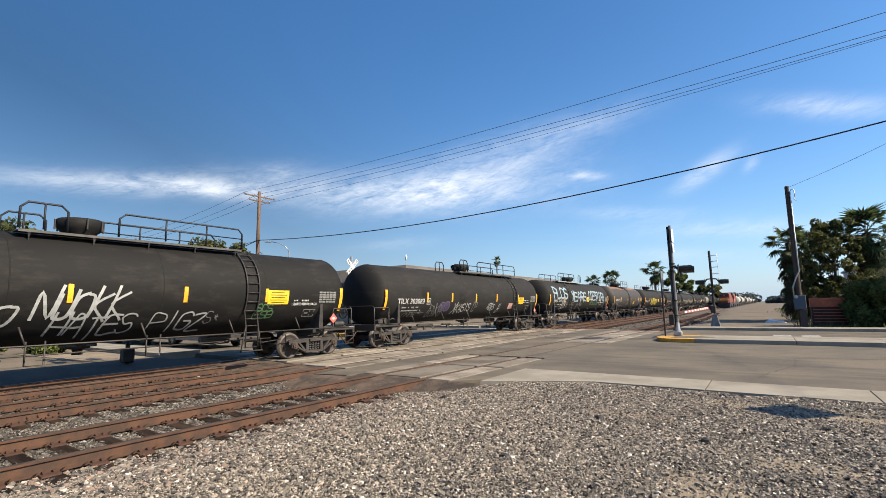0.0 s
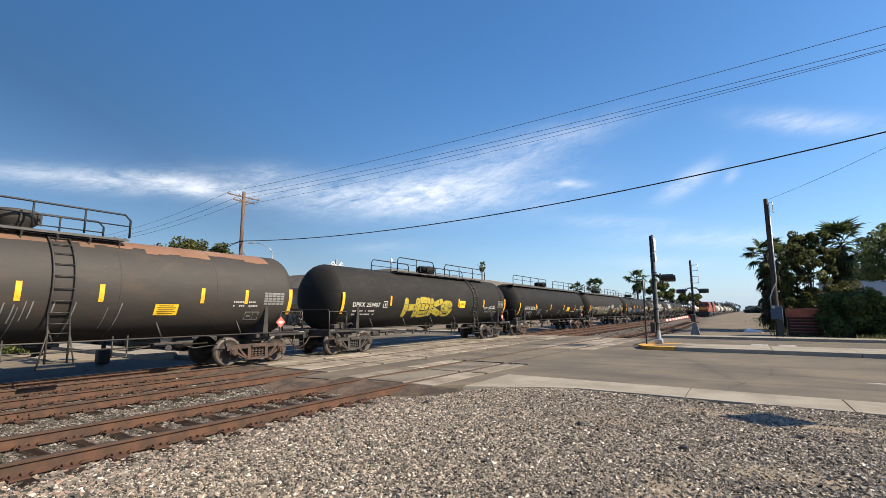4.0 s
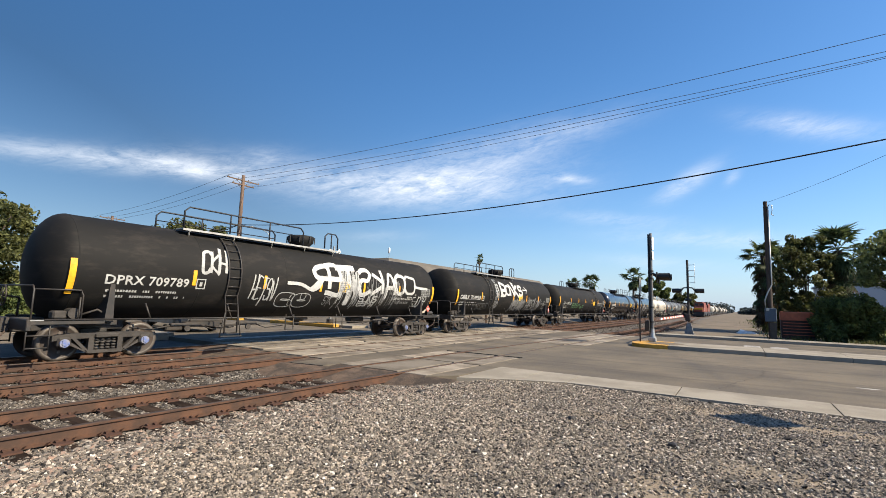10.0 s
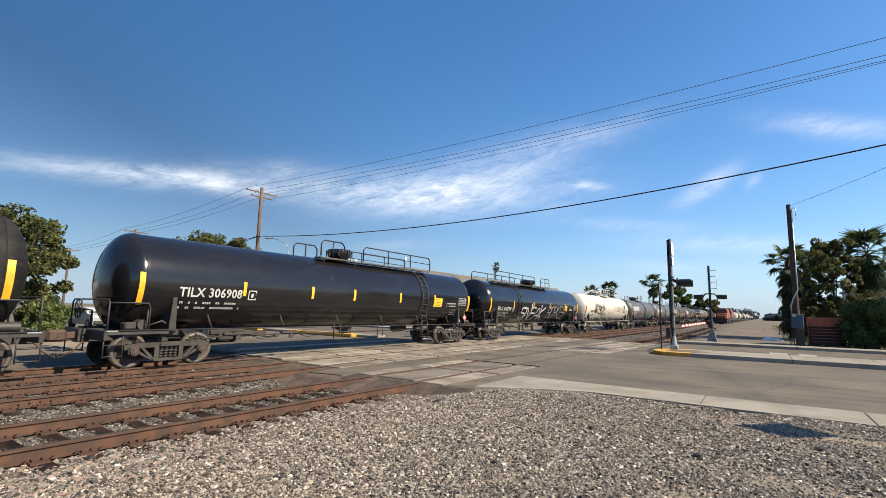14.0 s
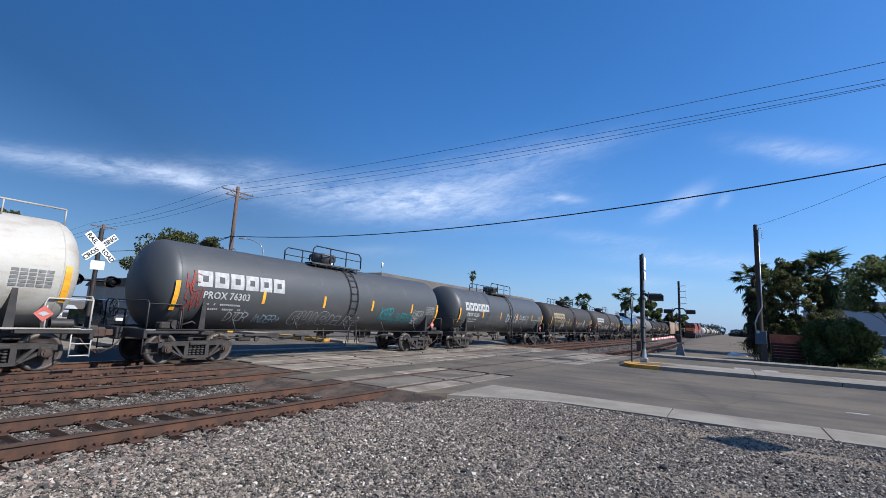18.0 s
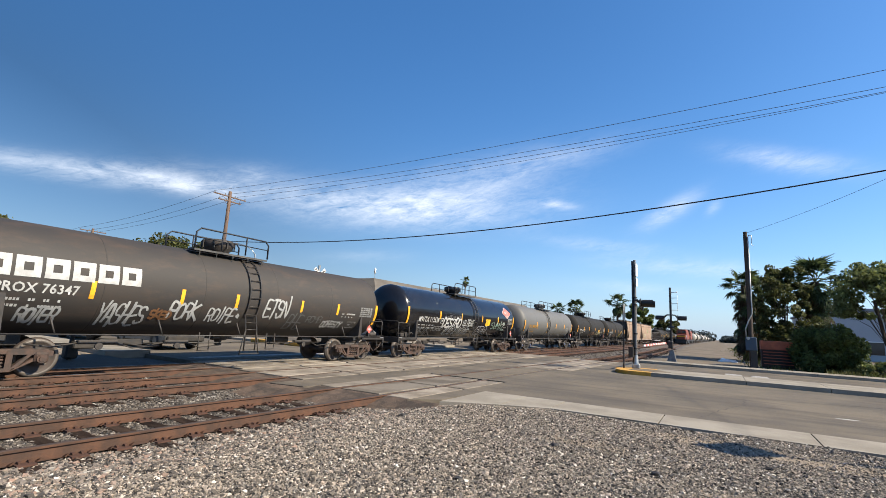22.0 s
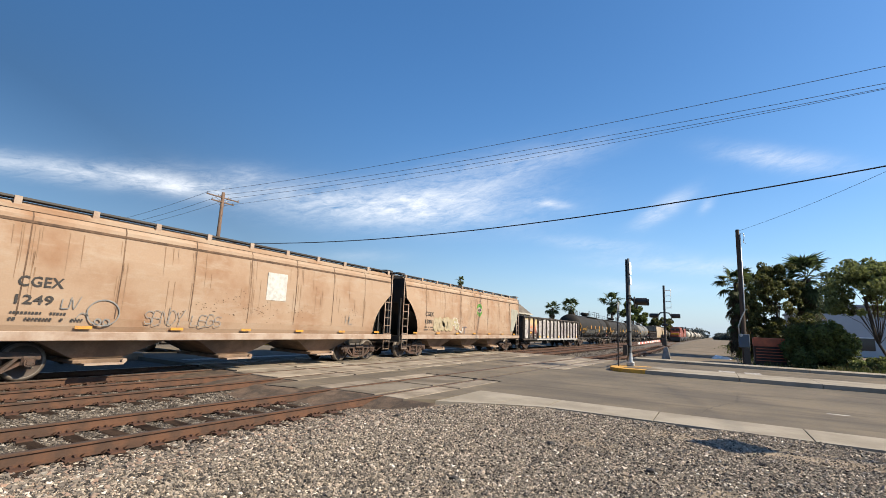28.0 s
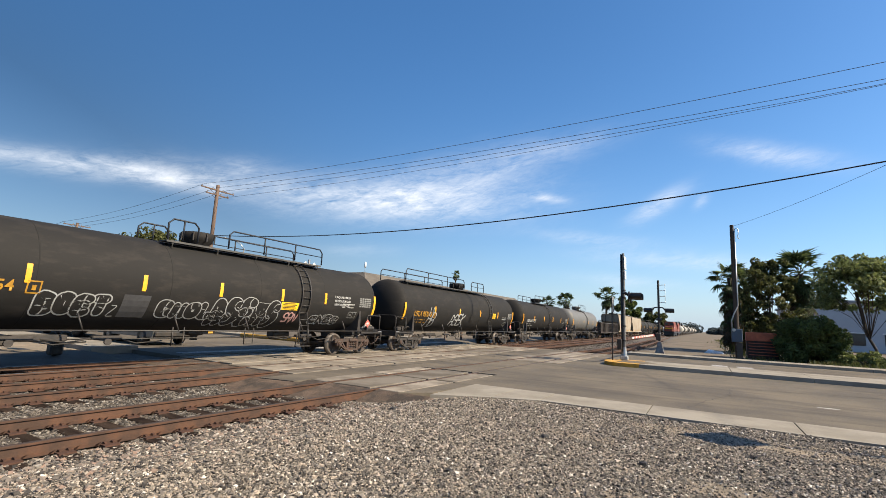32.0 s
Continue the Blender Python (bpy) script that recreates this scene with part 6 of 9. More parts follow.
    spray(a, "NESTE", (-3.95, -3.02, 1.50, 1.84), "spray_blue", 31, 0.065)
    spray(a, "ESC", (-3.7, -3.05, 1.32, 1.50), "spray_blue", 311, 0.055)
    spray(a, "VC", (-3.05, -2.84, 1.43, 1.95), "spray_pale_green", 312, 0.03)
    spray(a, "SMBEK>", (-2.82, -1.75, 1.56, 1.88), "spray_cream", 32, 0.045)
    spray(a, "GUS", (-1.82, -1.28, 1.76, 2.04), "spray_blue", 35, 0.055)
    spray(a, "AMTRAK", (-1.68, -0.70, 1.46, 1.66), "spray_pale_green", 33, 0.035)
    spray(a, "DAME>", (-0.86, 0.5, 1.58, 1.96), "spray_blue", 34, 0.06)
    spray(a, "DANK>", (0.51, 2.3, 1.56, 1.92), "spray_blue", 342, 0.05)
    spray(a, "PNDS", (2.46, 3.35, 1.58, 1.84), "spray_pale_green", 341, 0.03)
    spray(a, "KID", (3.1, 3.6, 1.46, 1.58), "spray_pale_green", 343, 0.02)
    part("decal", plate(Mesh(), 3.89, 4.5, 1.62, 1.95, lift=0.012), "decal_pink", a, "pale red and white decal")
    for z in (1.95, 2.2):
        m = Mesh()
        ribbon(m, [(6.1 + 0.1 * k, z + 0.08 + 0.012 * (k % 2)) for k in range(12)], 0.16)
        part("white_patch", m, "letter_white", a, "sprayed white bar")
    spray(a, "SHOTSEB", (5.87, 7.1, 1.43, 1.66), "spray_cream", 344, 0.025)
    m = Mesh()
    for k, g in enumerate("DES*"):
        hand_letter(m, g, -9.0 + 0.2 * k, 2.42, 0.18, 0.42, 0.045, random.Random(345 + k), None, 0.1)
    head = []
    for x, y, z in m.v:
        # laid on the rounded front head
        u = (y + 9.0) / 0.85
        xx = 0.25 + 0.72 * u
        r = math.hypot(xx, z - Z_TANK) / R_TANK
        head.append((xx, -(18.91 / 2 - 0.78 - 0.62) - 0.62 * math.sqrt(max(0.0, 1 - r * r)) - 0.012, z))
    m.v = head
    tagged(part("graffiti", m, "spray_yellow", a), kind="stuff")
    # J
    a = c(138.88, 156.98, "tank_black", "black tank car with large white mirrored letters and runs", (-5.0, 1.3), 0.1, -3.55, deck="deck_pale", cap="bearing_blue", placard=(1.32, 0.62, 0.42, 1.98), stripe_z=2.05, strips=(-4.8, -2.4, 0.08, 2.5, 4.91))
    mark(a, "DPRX 709789", -7.05, -4.95, 1.90, 2.15, seed=12)
    m = Mesh()
    ribbon(m, curve_through([(-1.5, 2.22), (-0.9, 2.20), (-0.35, 2.02), (-0.05, 2.12), (0.1, 2.35)], 6), 0.12)
    ribbon(m, curve_through([(6.1, 2.4), (6.6, 2.36), (7.2, 2.34)], 5), 0.12)
    tagged(part("graffiti", m, "spray_bright", a), kind="stuff")
    for words, box, w in (("R", (-0.22, 0.56, 2.10, 2.9), 0.19), ("E", (0.42, 1.12, 1.95, 2.95), 0.19), ("T", (1.16, 2.1, 1.75, 3.02), 0.2), ("S", (2.21, 2.91, 1.95, 2.98), 0.18), ("K", (3.07, 3.76, 2.0, 2.9), 0.15), ("A", (3.94, 4.61, 1.95, 2.88), 0.16), ("O", (4.65, 5.33, 2.07, 2.86), 0.16), ("C", (5.33, 6.23, 2.1, 2.84), 0.14)):
        spray(a, words, box, "spray_bright", 360 + len(box) + int(box[0] * 10), w, slant=-0.06, flip=-1, wobble=0.0)
    drips(a, (0.9, 5.2, 1.3, 2.7), "spray_grey", 361, 60, 0.03)
    drips(a, (1.2, 2.2, 1.5, 3.0), "spray_white", 362, 34, 0.035)
    spray(a, "SUNS", (2.3, 3.48, 1.62, 1.86), "spray_white", 363, 0.045)
    spray(a, "ESMW", (2.35, 3.4, 1.44, 1.62), "spray_white", 364, 0.04)
    spray(a, "JOIR", (6.28, 7.25, 1.47, 1.95), "spray_white", 365, 0.045)
    bubble(a, "CO", (-1.8, -0.39, 1.36, 1.92), "spray_white", "tank_black", 366, 0.2, 0.03)
    spray(a, "STK", (0.35, 0.85, 1.5, 1.8), "spray_grey", 367, 0.03)
    lettering(a, "LIQUEFIED PETROLEUM GAS", (4.44, 6.15, 1.74, 1.86))
    lettering(a, "NON-ODORIZED", (4.8, 5.8, 1.58, 1.69), "letter_grey")
    spray(a, "CKH", (-4.6, -3.75, 2.36, 2.96), "spray_white", 36, 0.08)
    spray(a, "HETSN", (-2.9, -1.9, 1.6, 2.3), "spray_white", 37, 0.045)
    # K
    a = c(156.98, 174.97, "tank_black", "black tank car with white block letters and drips", (-4.6, 1.2), -0.13, -3.52, deck="deck_pale", placard=(1.32, 0.62, 0.42, 1.98), strips=(-4.75, -2.41, 0.05, 2.46, 4.9))
    mark(a, "GBRX 704930", -7.41, -4.93, 1.92, 2.19, seed=13)
    for words, box in (("B", (-1.95, -1.17, 2.28, 3.06)), ("O", (-1.15, -0.53, 2.38, 3.04)), ("N", (-0.50, 0.22, 2.34, 3.06)), ("K", (0.29, 0.89, 2.36, 3.08)), ("S", (1.0, 1.68, 2.40, 3.08))):
        spray(a, words, box, "spray_bright", 430 + int(box[0] * 7), 0.17, slant=0.0, wobble=0.0)
    m = Mesh()
    ribbon(m, curve_through([(-2.05, 2.84), (-1.85, 2.5), (-1.7, 2.28)], 4), 0.14)
    ribbon(m, [(1.75, 2.80), (2.5, 2.80)], 0.09)
    ribbon(m, [(2.2, 3.04), (2.56, 2.80), (2.3, 2.56)], 0.09)
    tagged(part("graffiti", m, "spray_bright", a), kind="stuff")
    spray(a, "YRSUNGO", (-0.25, 2.2, 1.34, 2.0), "spray_grey", 43, 0.08, slant=0.25)
    drips(a, (-0.2, 2.3, 1.2, 2.2), "spray_grey", 432, 26, 0.04)
    spray(a, "RESION", (2.6, 5.3, 1.34, 2.05), "spray_grey", 44, 0.08, slant=0.25)
    drips(a, (2.6, 5.4, 1.2, 2.3), "spray_grey", 433, 26, 0.04)
    for k, words in enumerate(("MAB", "SKT", "SN", "SEV", "SC")):
        spray(a, words, (-3.0 + 0.06 * k, -2.32, 1.45 + 0.38 * k, 1.80 + 0.38 * k), "spray_white" if k > 1 else "spray_grey", 45 + k, 0.06)
    spray(a, "BOSTEFS", (-5.11, -3.75, 1.38, 1.75), "spray_faint", 451, 0.035)
    lettering(a, "NON-ODORIZED", (5.6, 6.9, 1.75, 1.85), "letter_grey")
    # L
    a = c(174.97, 194.13, "tank_black", "black tank car with green tags on its side", (-1.8, 5.3), -0.15, 4.15, placard=(3.32, 0.72, 0.42, 1.9), stripe_z=2.15, strips=(-5.08, -2.54, -0.03, 2.45, 5.02))
    mark(a, "TILX 310022", -7.28, -5.44, 1.89, 2.14, seed=14)
    spray(a, "BECAUSEU", (-4.55, -2.42, 1.62, 2.0), "spray_green", 46, 0.05, slant=0.2)
    spray(a, "MK", (-2.37, -1.87, 1.70, 1.98), "spray_green", 461, 0.035)
    spray(a, "OZB", (-1.74, -1.18, 1.48, 1.76), "spray_green", 47, 0.035)
    spray(a, "CSC", (-1.24, -0.45, 1.58, 1.86), "spray_green", 471, 0.04)
    lettering(a, "NON-ODORIZED", (5.10, 6.15, 2.08, 2.18))
    lettering(a, "LIQUEFIED PETROLEUM GAS", (5.07, 6.17, 1.93, 2.03))
    # M
    a = c(194.13, 213.18, "tank_gloss", "glossy black tank car that mirrors the sky", (-1.9, 5.2), -0.2, 4.15, placard=(5.3, 0.7, 0.42, 1.9), stripe_z=2.1, strips=(-5.28, -2.6, -0.5, 2.36, 5.0))
    mark(a, "TILX 306908", -7.26, -5.36, 1.93, 2.21, seed=15)
    # N
    a = c(213.18, 231.6, "tank_gloss", "glossy black tank car with silver tags", (-6.6, 2.6), 0.4, -3.8, placard=(5.0, 0.5, 0.4, 1.9), stripe_z=2.1)
    mark(a, "TILX 306259", -7.0, -5.15, 1.81, 2.05, seed=16)
    spray(a, "SNEAK", (-3.5, 0.7, 1.3, 2.1), "spray_silver", 48, 0.10)
    spray(a, "BORKES", (1.2, 5.0, 1.4, 2.2), "spray_grey", 49, 0.08)
    # O
    a = c(231.6, 250.18, "tank_white", "dirty white tank car with black sprayed tags", (-0.5, 1.9), 0.05, None, rail_mat="tank_white", truck_mat="truck_grey", strips=(-4.69, -3.23, -1.72, 1.23, 4.6), bands=())
    mark(a, "GATX 9299", -6.61, -5.26, 1.87, 2.12, "letter_dark", seed=17)
    spray(a, "VHOSR", (-5.2, -3.2, 1.75, 2.55), "spray_black", 51, 0.10, slant=-0.1)
    spray(a, "SIK", (-3.12, -1.8, 1.70, 2.45), "spray_black", 52, 0.10, slant=-0.1)
    overspray(a, (-5.2, -3.3, 2.1, 3.0), "spray_grey", 511, 420, 0.035)
    overspray(a, (-3.1, -2.0, 2.1, 2.8), "spray_grey", 512, 220, 0.035)
    m = Mesh()
    ribbon(m, curve_through([(-3.5, 1.8), (-3.2, 1.55), (-3.28, 1.2)], 5), 0.05)
    ribbon(m, curve_through([(-2.0, 1.9), (-1.8, 1.6), (-2.0, 1.3), (-2.5, 1.15), (-2.6, 1.25), (-2.3, 1.3)], 5), 0.05)
    tagged(part("graffiti", m, "spray_black", a), kind="stuff")
    bubble(a, "BORKS", (-1.68, 1.1, 1.38, 2.25), "spray_black", "tank_white", 53, 0.30, 0.016)
    spray(a, "VOER", (-0.38, 0.83, 1.08, 1.26), "spray_black", 533, 0.035)
    spray(a, "PLOS", (2.04, 4.0, 2.1, 2.6), "spray_black", 54, 0.035)
    spray(a, "SEVEL", (-2.7, -1.85, 1.40, 1.66), "spray_grey", 531, 0.03)
    spray(a, "OFB NSB", (4.0, 5.6, 2.0, 2.5), "spray_grey", 532, 0.03)
    part("paint_patch", plate(Mesh(), 5.76, 6.6, 1.92, 2.36, lift=0.010), "letter_dark", a, "black painted panel")
    part("paint_patch", plate(Mesh(), 6.0, 6.69, 2.42, 2.76, lift=0.010), "spray_dark_grey", a, "dark grey painted panel")
    part("paint_patch", plate(Mesh(), 6.35, 6.62, 1.82, 2.44, lift=0.0085), "letter_white", a)
    lettering(a, "FRA-AIP", (5.97, 6.5, 2.18, 2.30), "letter_white")
    lettering(a, "SR 13450", (5.93, 6.54, 2.02, 2.14), "letter_white")
    m = Mesh()
    for y0, y1 in ((-8.0, -0.7), (2.0, 8.0)):
        m.tube([(0.55, y0, 3.95), (0.55, y1, 3.95)], 0.025, 6)
        for i in range(6):
            y = y0 + (y1 - y0) * i / 5
            m.tube([(0.55, y, 3.55), (0.55, y, 3.95)], 0.018, 5)
    part("top_rail", m, "tank_white", a, "low white pipe rail along the top")
    # P to S, four of one fleet with block-letter logos as plain shapes
    fleet = ((250.18, 266.71, "tank_grey", "PROX 76303", 60, "letter_white", (-1.6, 1.2), 0.4, (-4.03, -1.24, 1.64, 4.64)), (266.71, 283.4, "tank_grey", "PROX 76306", 61, "letter_white", (-2.0, 1.3), 0.45, (-4.03, -1.3, 1.64, 4.64)), (283.4, 300.08, "tank_brown", "PROX 76304", 62, "spray_cream", (-2.0, 1.2), 0.1, (-4.35, -1.82, 0.92, 3.9)), (300.08, 316.4, "tank_brown", "PROX 76347", 63, "letter_white", (-1.6, 1.1), 0.38, (-4.3, -2.03, -0.24, 2.5, 4.42)))
    for s0, s1, colour, words, seed, logo, rl, lad, strips in fleet:
        a = c(s0, s1, colour, ("slate grey" if colour == "tank_grey" else "dark brown-grey") + " tank car with a large block logo and tags", rl, -0.3, lad, stripe_z=1.98, strips=strips, truck_mat="truck_grey" if colour == "tank_grey" else "truck_rust")
        logo_blocks(a, -6.4, 2.30, 3.25, 0.48, logo)
        mark(a, words, -6.16, -4.58, 1.95, 2.18, logo, seed, False)
        if seed == 60:
            spray(a, "WE", (-6.75, -6.25, 2.2, 2.65), "spray_red", 83, 0.03)
            spray(a, "SXN", (-6.75, -6.2, 1.65, 2.15), "spray_red", 831, 0.025)
            spray(a, "DTOR", (-5.19, -4.4, 1.30, 1.56), "spray_white", 832, 0.035)
            spray(a, "INDER>", (-4.22, -3.05, 1.28, 1.5), "spray_pale_blue", 833, 0.035)
            bubble(a, "CUIC", (-2.66, -0.86, 1.22, 1.76), "spray_white", "tank_grey", 834, 0.16, 0.022)
            spray(a, "DEUBLA", (-0.72, 1.13, 1.24, 1.6), "spray_white", 835, 0.03)
            spray(a, "KSER", (2.29, 3.21, 1.55, 2.0), "spray_teal", 80, 0.06)
            spray(a, "EX", (3.05, 3.45, 1.46, 1.62), "spray_teal", 801, 0.03)
            spray(a, "SUPEGO", (3.5, 4.8, 1.50, 1.84), "spray_teal", 81, 0.05)
            bubble(a, "RONO", (4.83, 5.67, 1.72, 2.06), "spray_white", "tank_grey", 82, 0.07, 0.02)
            spray(a, "SZC", (4.85, 5.4, 1.43, 1.66), "spray_white", 821, 0.04)
            bubble(a, "NE", (0.92, 1.43, 1.32, 1.72), "spray_faint", "tank_grey", 822, 0.1, 0.02)
        elif seed == 61:
            bubble(a, "HARRU", (-3.4, -1.1, 1.45, 2.05), "spray_grey", "tank_grey", 85, 0.2, 0.03)
            spray(a, "DS", (-0.3, 0.5, 1.75, 2.2), "spray_white", 84, 0.07)
            spray(a, "OS EMPTY", (1.05, 3.9, 1.72, 2.2), "spray_white", 851, 0.05)
            spray(a, "BRSN", (-6.6, -5.9, 1.35, 1.7), "spray_grey", 852, 0.025)
            spray(a, "TRACED", (-0.9, 0.2, 1.3, 1.62), "spray_grey", 853, 0.03)
        elif seed == 62:
            spray(a, "SEIKZ", (-4.15, -3.0, 1.62, 2.22), "spray_white", 86, 0.045, slant=0.35)
            spray(a, "WKNVX", (-4.2, -3.05, 1.32, 1.75), "spray_white", 863, 0.035, slant=0.4)
            spray(a, "FBS", (-2.7, -2.01, 1.68, 2.05), "spray_cream", 864, 0.03)
            spray(a, "AG BOB", (-1.87, -0.65, 1.70, 2.05), "spray_cream", 865, 0.025)
            spray(a, "SCRIPT", (1.54, 3.04, 1.58, 2.02), "spray_white", 861, 0.04)
            spray(a, "JAEPS", (3.26, 4.36, 1.6, 2.06), "spray_white", 862, 0.04)
        else:
            spray(a, "ROTER", (-5.61, -4.81, 1.30, 1.62), "spray_white", 87, 0.06)
            spray(a, "YASHES", (-4.05, -2.84, 1.30, 1.80), "spray_white", 871, 0.055)
            spray(a, "SKED", (-2.79, -2.18, 1.48, 1.70), "spray_brown", 873, 0.06)
            spray(a, "PORK", (-2.3, -1.38, 1.50, 1.94), "spray_white", 872, 0.06)
            spray(a, "ROIFE*", (-1.13, 0.04, 1.46, 1.84), "spray_white", 88, 0.055)
            spray(a, "ETSN", (0.89, 1.96, 1.70, 2.28), "spray_white", 89, 0.075)
            spray(a, "BHE", (2.0, 2.8, 1.25, 1.78), "spray_faint", 891, 0.05)
            spray(a, "ROMB", (2.9, 3.7, 1.55, 1.78), "spray_faint", 892, 0.03)
            spray(a, "DOHESTY", (3.77, 4.91, 1.40, 1.62), "spray_white", 90, 0.045)
    # T
    a = c(316.4, 332.83, "tank_gloss", "glossy black tank car with white tags and a red diamond", (-1.4, 1.45), -0.2, 0.65, truck_mat="truck_rust", placard=(2.5, 0.68, 0.42, 1.83), stripe_z=2.12, strips=(-3.78, -1.26, 1.6, 4.13))
    mark(a, "MWTX 112638", -5.89, -3.88, 1.84, 2.13, seed=21)
    spray(a, "DASIC", (-5.87, -4.44, 1.18, 1.50), "spray_grey", 91, 0.05)
    spray(a, "BOSPERO", (-4.25, -3.14, 1.40, 1.62), "spray_grey", 911, 0.035)
    spray(a, "DESTRO", (-3.37, -1.17, 1.62, 2.10), "spray_bright", 92, 0.085, slant=0.2)
    overspray(a, (-3.3, -1.2, 1.9, 2.4), "spray_grey", 921, 300, 0.03)
    spray(a, "LOLITEONE", (-0.98, 0.45, 1.76, 2.10), "spray_white", 93, 0.05)
    spray(a, "OUT FOR ACTION KINGS", (-2.9, 0.14, 1.24, 1.58), "spray_white", 94, 0.035, slant=0.3)
    bubble(a, "OFA", (1.11, 2.6, 1.20, 1.78), "spray_silver", "tank_gloss", 95, 0.16, 0.035)
    spray(a, "SVMIZ", (3.12, 5.4, 1.64, 2.05), "spray_pale_green", 96, 0.045)
    bubble(a, "ON", (5.9, 6.6, 1.2, 1.44), "spray_white", "tank_gloss", 961, 0.08, 0.025)
    for r, mt, lift, name in ((0.80, "letter_white", 0.010, "diamond_border"), (0.75, "placard_red", 0.014, "red_diamond")):
        m = Mesh()
        n = 6
        for i in range(-n, n):
            za, zb = 2.82 + 0.52 * r * i / n, 2.82 + 0.52 * r * (i + 1) / n
            wa, wb = r * (1 - abs(i) / n), r * (1 - abs(i + 1) / n)
            m.add([(side_x(za, None, lift), 5.72 - wa, za), (side_x(za, None, lift), 5.72 + wa, za), (side_x(zb, None, lift), 5.72 + wb, zb), (side_x(zb, None, lift), 5.72 - wb, zb)], [(0, 1, 2, 3)])
        part(name, m, mt, a, "large red diamond panel" if name == "red_diamond" else "")
    lettering(a, "MET", (5.38, 6.02, 2.75, 2.95), "letter_white", name="diamond_text").location.x = 0.008
    part("diamond_mark", Mesh().add([(side_x(2.56 + dz, None, 0.018), 5.72 + dy, 2.56 + dz) for dy, dz in ((-0.13, 0.05), (0, -0.04), (0.13, 0.05), (0, 0.14))], [(0, 1, 2, 3)]), "letter_white", a)
    # U
    a = c(332.83, 349.22, "tank_pale", "pale grey tank car with yellow lettering", (-2.2, 1.6), 0.4, -0.75, cap="bearing_blue", stripe_z=2.05, bands=(-1.15, -0.45), strips=(-4.02, -1.28, 1.4, 4.1))
    mark(a, "UTLX 208435", -5.95, -4.17, 1.88, 2.13, "letter_yellow", 22)
    part("yellow_mark", plate(Mesh(), -1.2, -0.74, 1.54, 1.63), "letter_yellow", a)
    # V, W
    a = c(349.22, 365.8, "tank_soft", "dark grey tank car with brown and yellow scrawls", (-2.2, 1.0), -0.4, -1.0, placard=(3.48, 0.6, 0.28, 1.85), strips=(-4.12, -1.73, 1.28, 4.0))
    mark(a, "TILX 361553", -6.05, -4.25, 1.87, 2.13, seed=23)
    spray(a, "UAKE", (-1.5, -0.3, 1.47, 1.74), "spray_brown", 97, 0.05)
    spray(a, "BERIZ", (0.2, 1.19, 1.52, 1.80), "spray_brown", 971, 0.05)
    spray(a, "BUDGEB", (2.04, 4.63, 1.53, 1.86), "spray_cream", 98, 0.05)
    part("paint_patch", plate(Mesh(), 0.66, 1.3, 1.12, 1.36, lean=0.2), "spray_olive", a, "dull yellow patch")
    a = c(365.8, 381.5, "tank_soft", DARK, (-2.3, 1.0), -0.3, -0.8, placard=(3.2, 0.5, 0.35, 1.9))
    mark(a, "TILX 361594", -5.7, -3.9, 1.84, 2.10, seed=24)
    spray(a, "OKEM", (1.5, 2.9, 1.4, 1.8), "spray_yellow", 241, 0.05)
    spray(a, "ALHSO", (-2.5, -0.5, 1.4, 1.7), "spray_brown", 242, 0.045)
    # X, Y hoppers and Z gondola
    a = add_car(hopper_car(381.5, 398.4, "hopper_tan", "rust-streaked tan covered hopper with a black running board", "CGEX", "1249", panel=1.07, seed=31), 381.5, 398.4)
    m = Mesh()
    ribbon(m, [(-4.19 + 0.36 * math.cos(t), 1.64 + 0.32 * math.sin(t)) for t in [2 * math.pi * k / 24 for k in range(25)]], 0.03, 1.522)
    for dy in (-0.09, 0.1):
        ribbon(m, [(-4.2 + dy + 0.07 * math.cos(t), 1.42 + 0.07 * math.sin(t)) for t in [2 * math.pi * k / 12 for k in range(13)]], 0.03, 1.522)
    ribbon(m, curve_through([(-4.75, 1.5), (-4.65, 1.62), (-4.5, 1.55)], 4), 0.025, 1.522)
    tagged(part("graffiti", m, "spray_grey", a), kind="stuff")
    spray(a, "UV", (-5.1, -4.7, 1.7, 1.95), "spray_grey", 99, 0.02, 1.522)
    spray(a, "SENDY", (-3.2, -2.1, 1.4, 1.75), "spray_grey", 100, 0.018, 1.522)
    spray(a, "LEGS", (-1.9, -0.9, 1.38, 1.7), "spray_grey", 1002, 0.018, 1.522)
    spray(a, "HL", (4.7, 5.2, 1.6, 1.9), "spray_grey", 1003, 0.02, 1.522)
    a = add_car(hopper_car(398.4, 415.4, "hopper_tan", "faded tan covered hopper with a green emblem", "CGEX", "1381", logo=True, seed=32), 398.4, 415.4)
    bubble(a, "SONUS", (-5.12, -3.02, 1.38, 2.15), "spray_cream", "tag_pale", 102, 0.26, 0.045, 1.515)
    bubble(a, "O", (-2.95, -2.45, 1.68, 2.16), "letter_white", "spray_cream", 103, 0.16, 0.03, 1.515)
    bubble(a, "O", (-2.62, -2.22, 1.46, 1.90), "letter_white", "spray_cream", 1031, 0.14, 0.03, 1.517)
    spray(a, "J", (-2.11, -1.62, 1.36, 1.68), "letter_white", 104, 0.07, 1.522)
    spray(a, "T", (-1.6, -1.17, 1.34, 1.64), "spray_violet", 105, 0.06, 1.522)
    add_car(gondola_car(415.4, 434.3, "black gondola car covered in silver and white sprayed panels"), 415.4, 434.3)
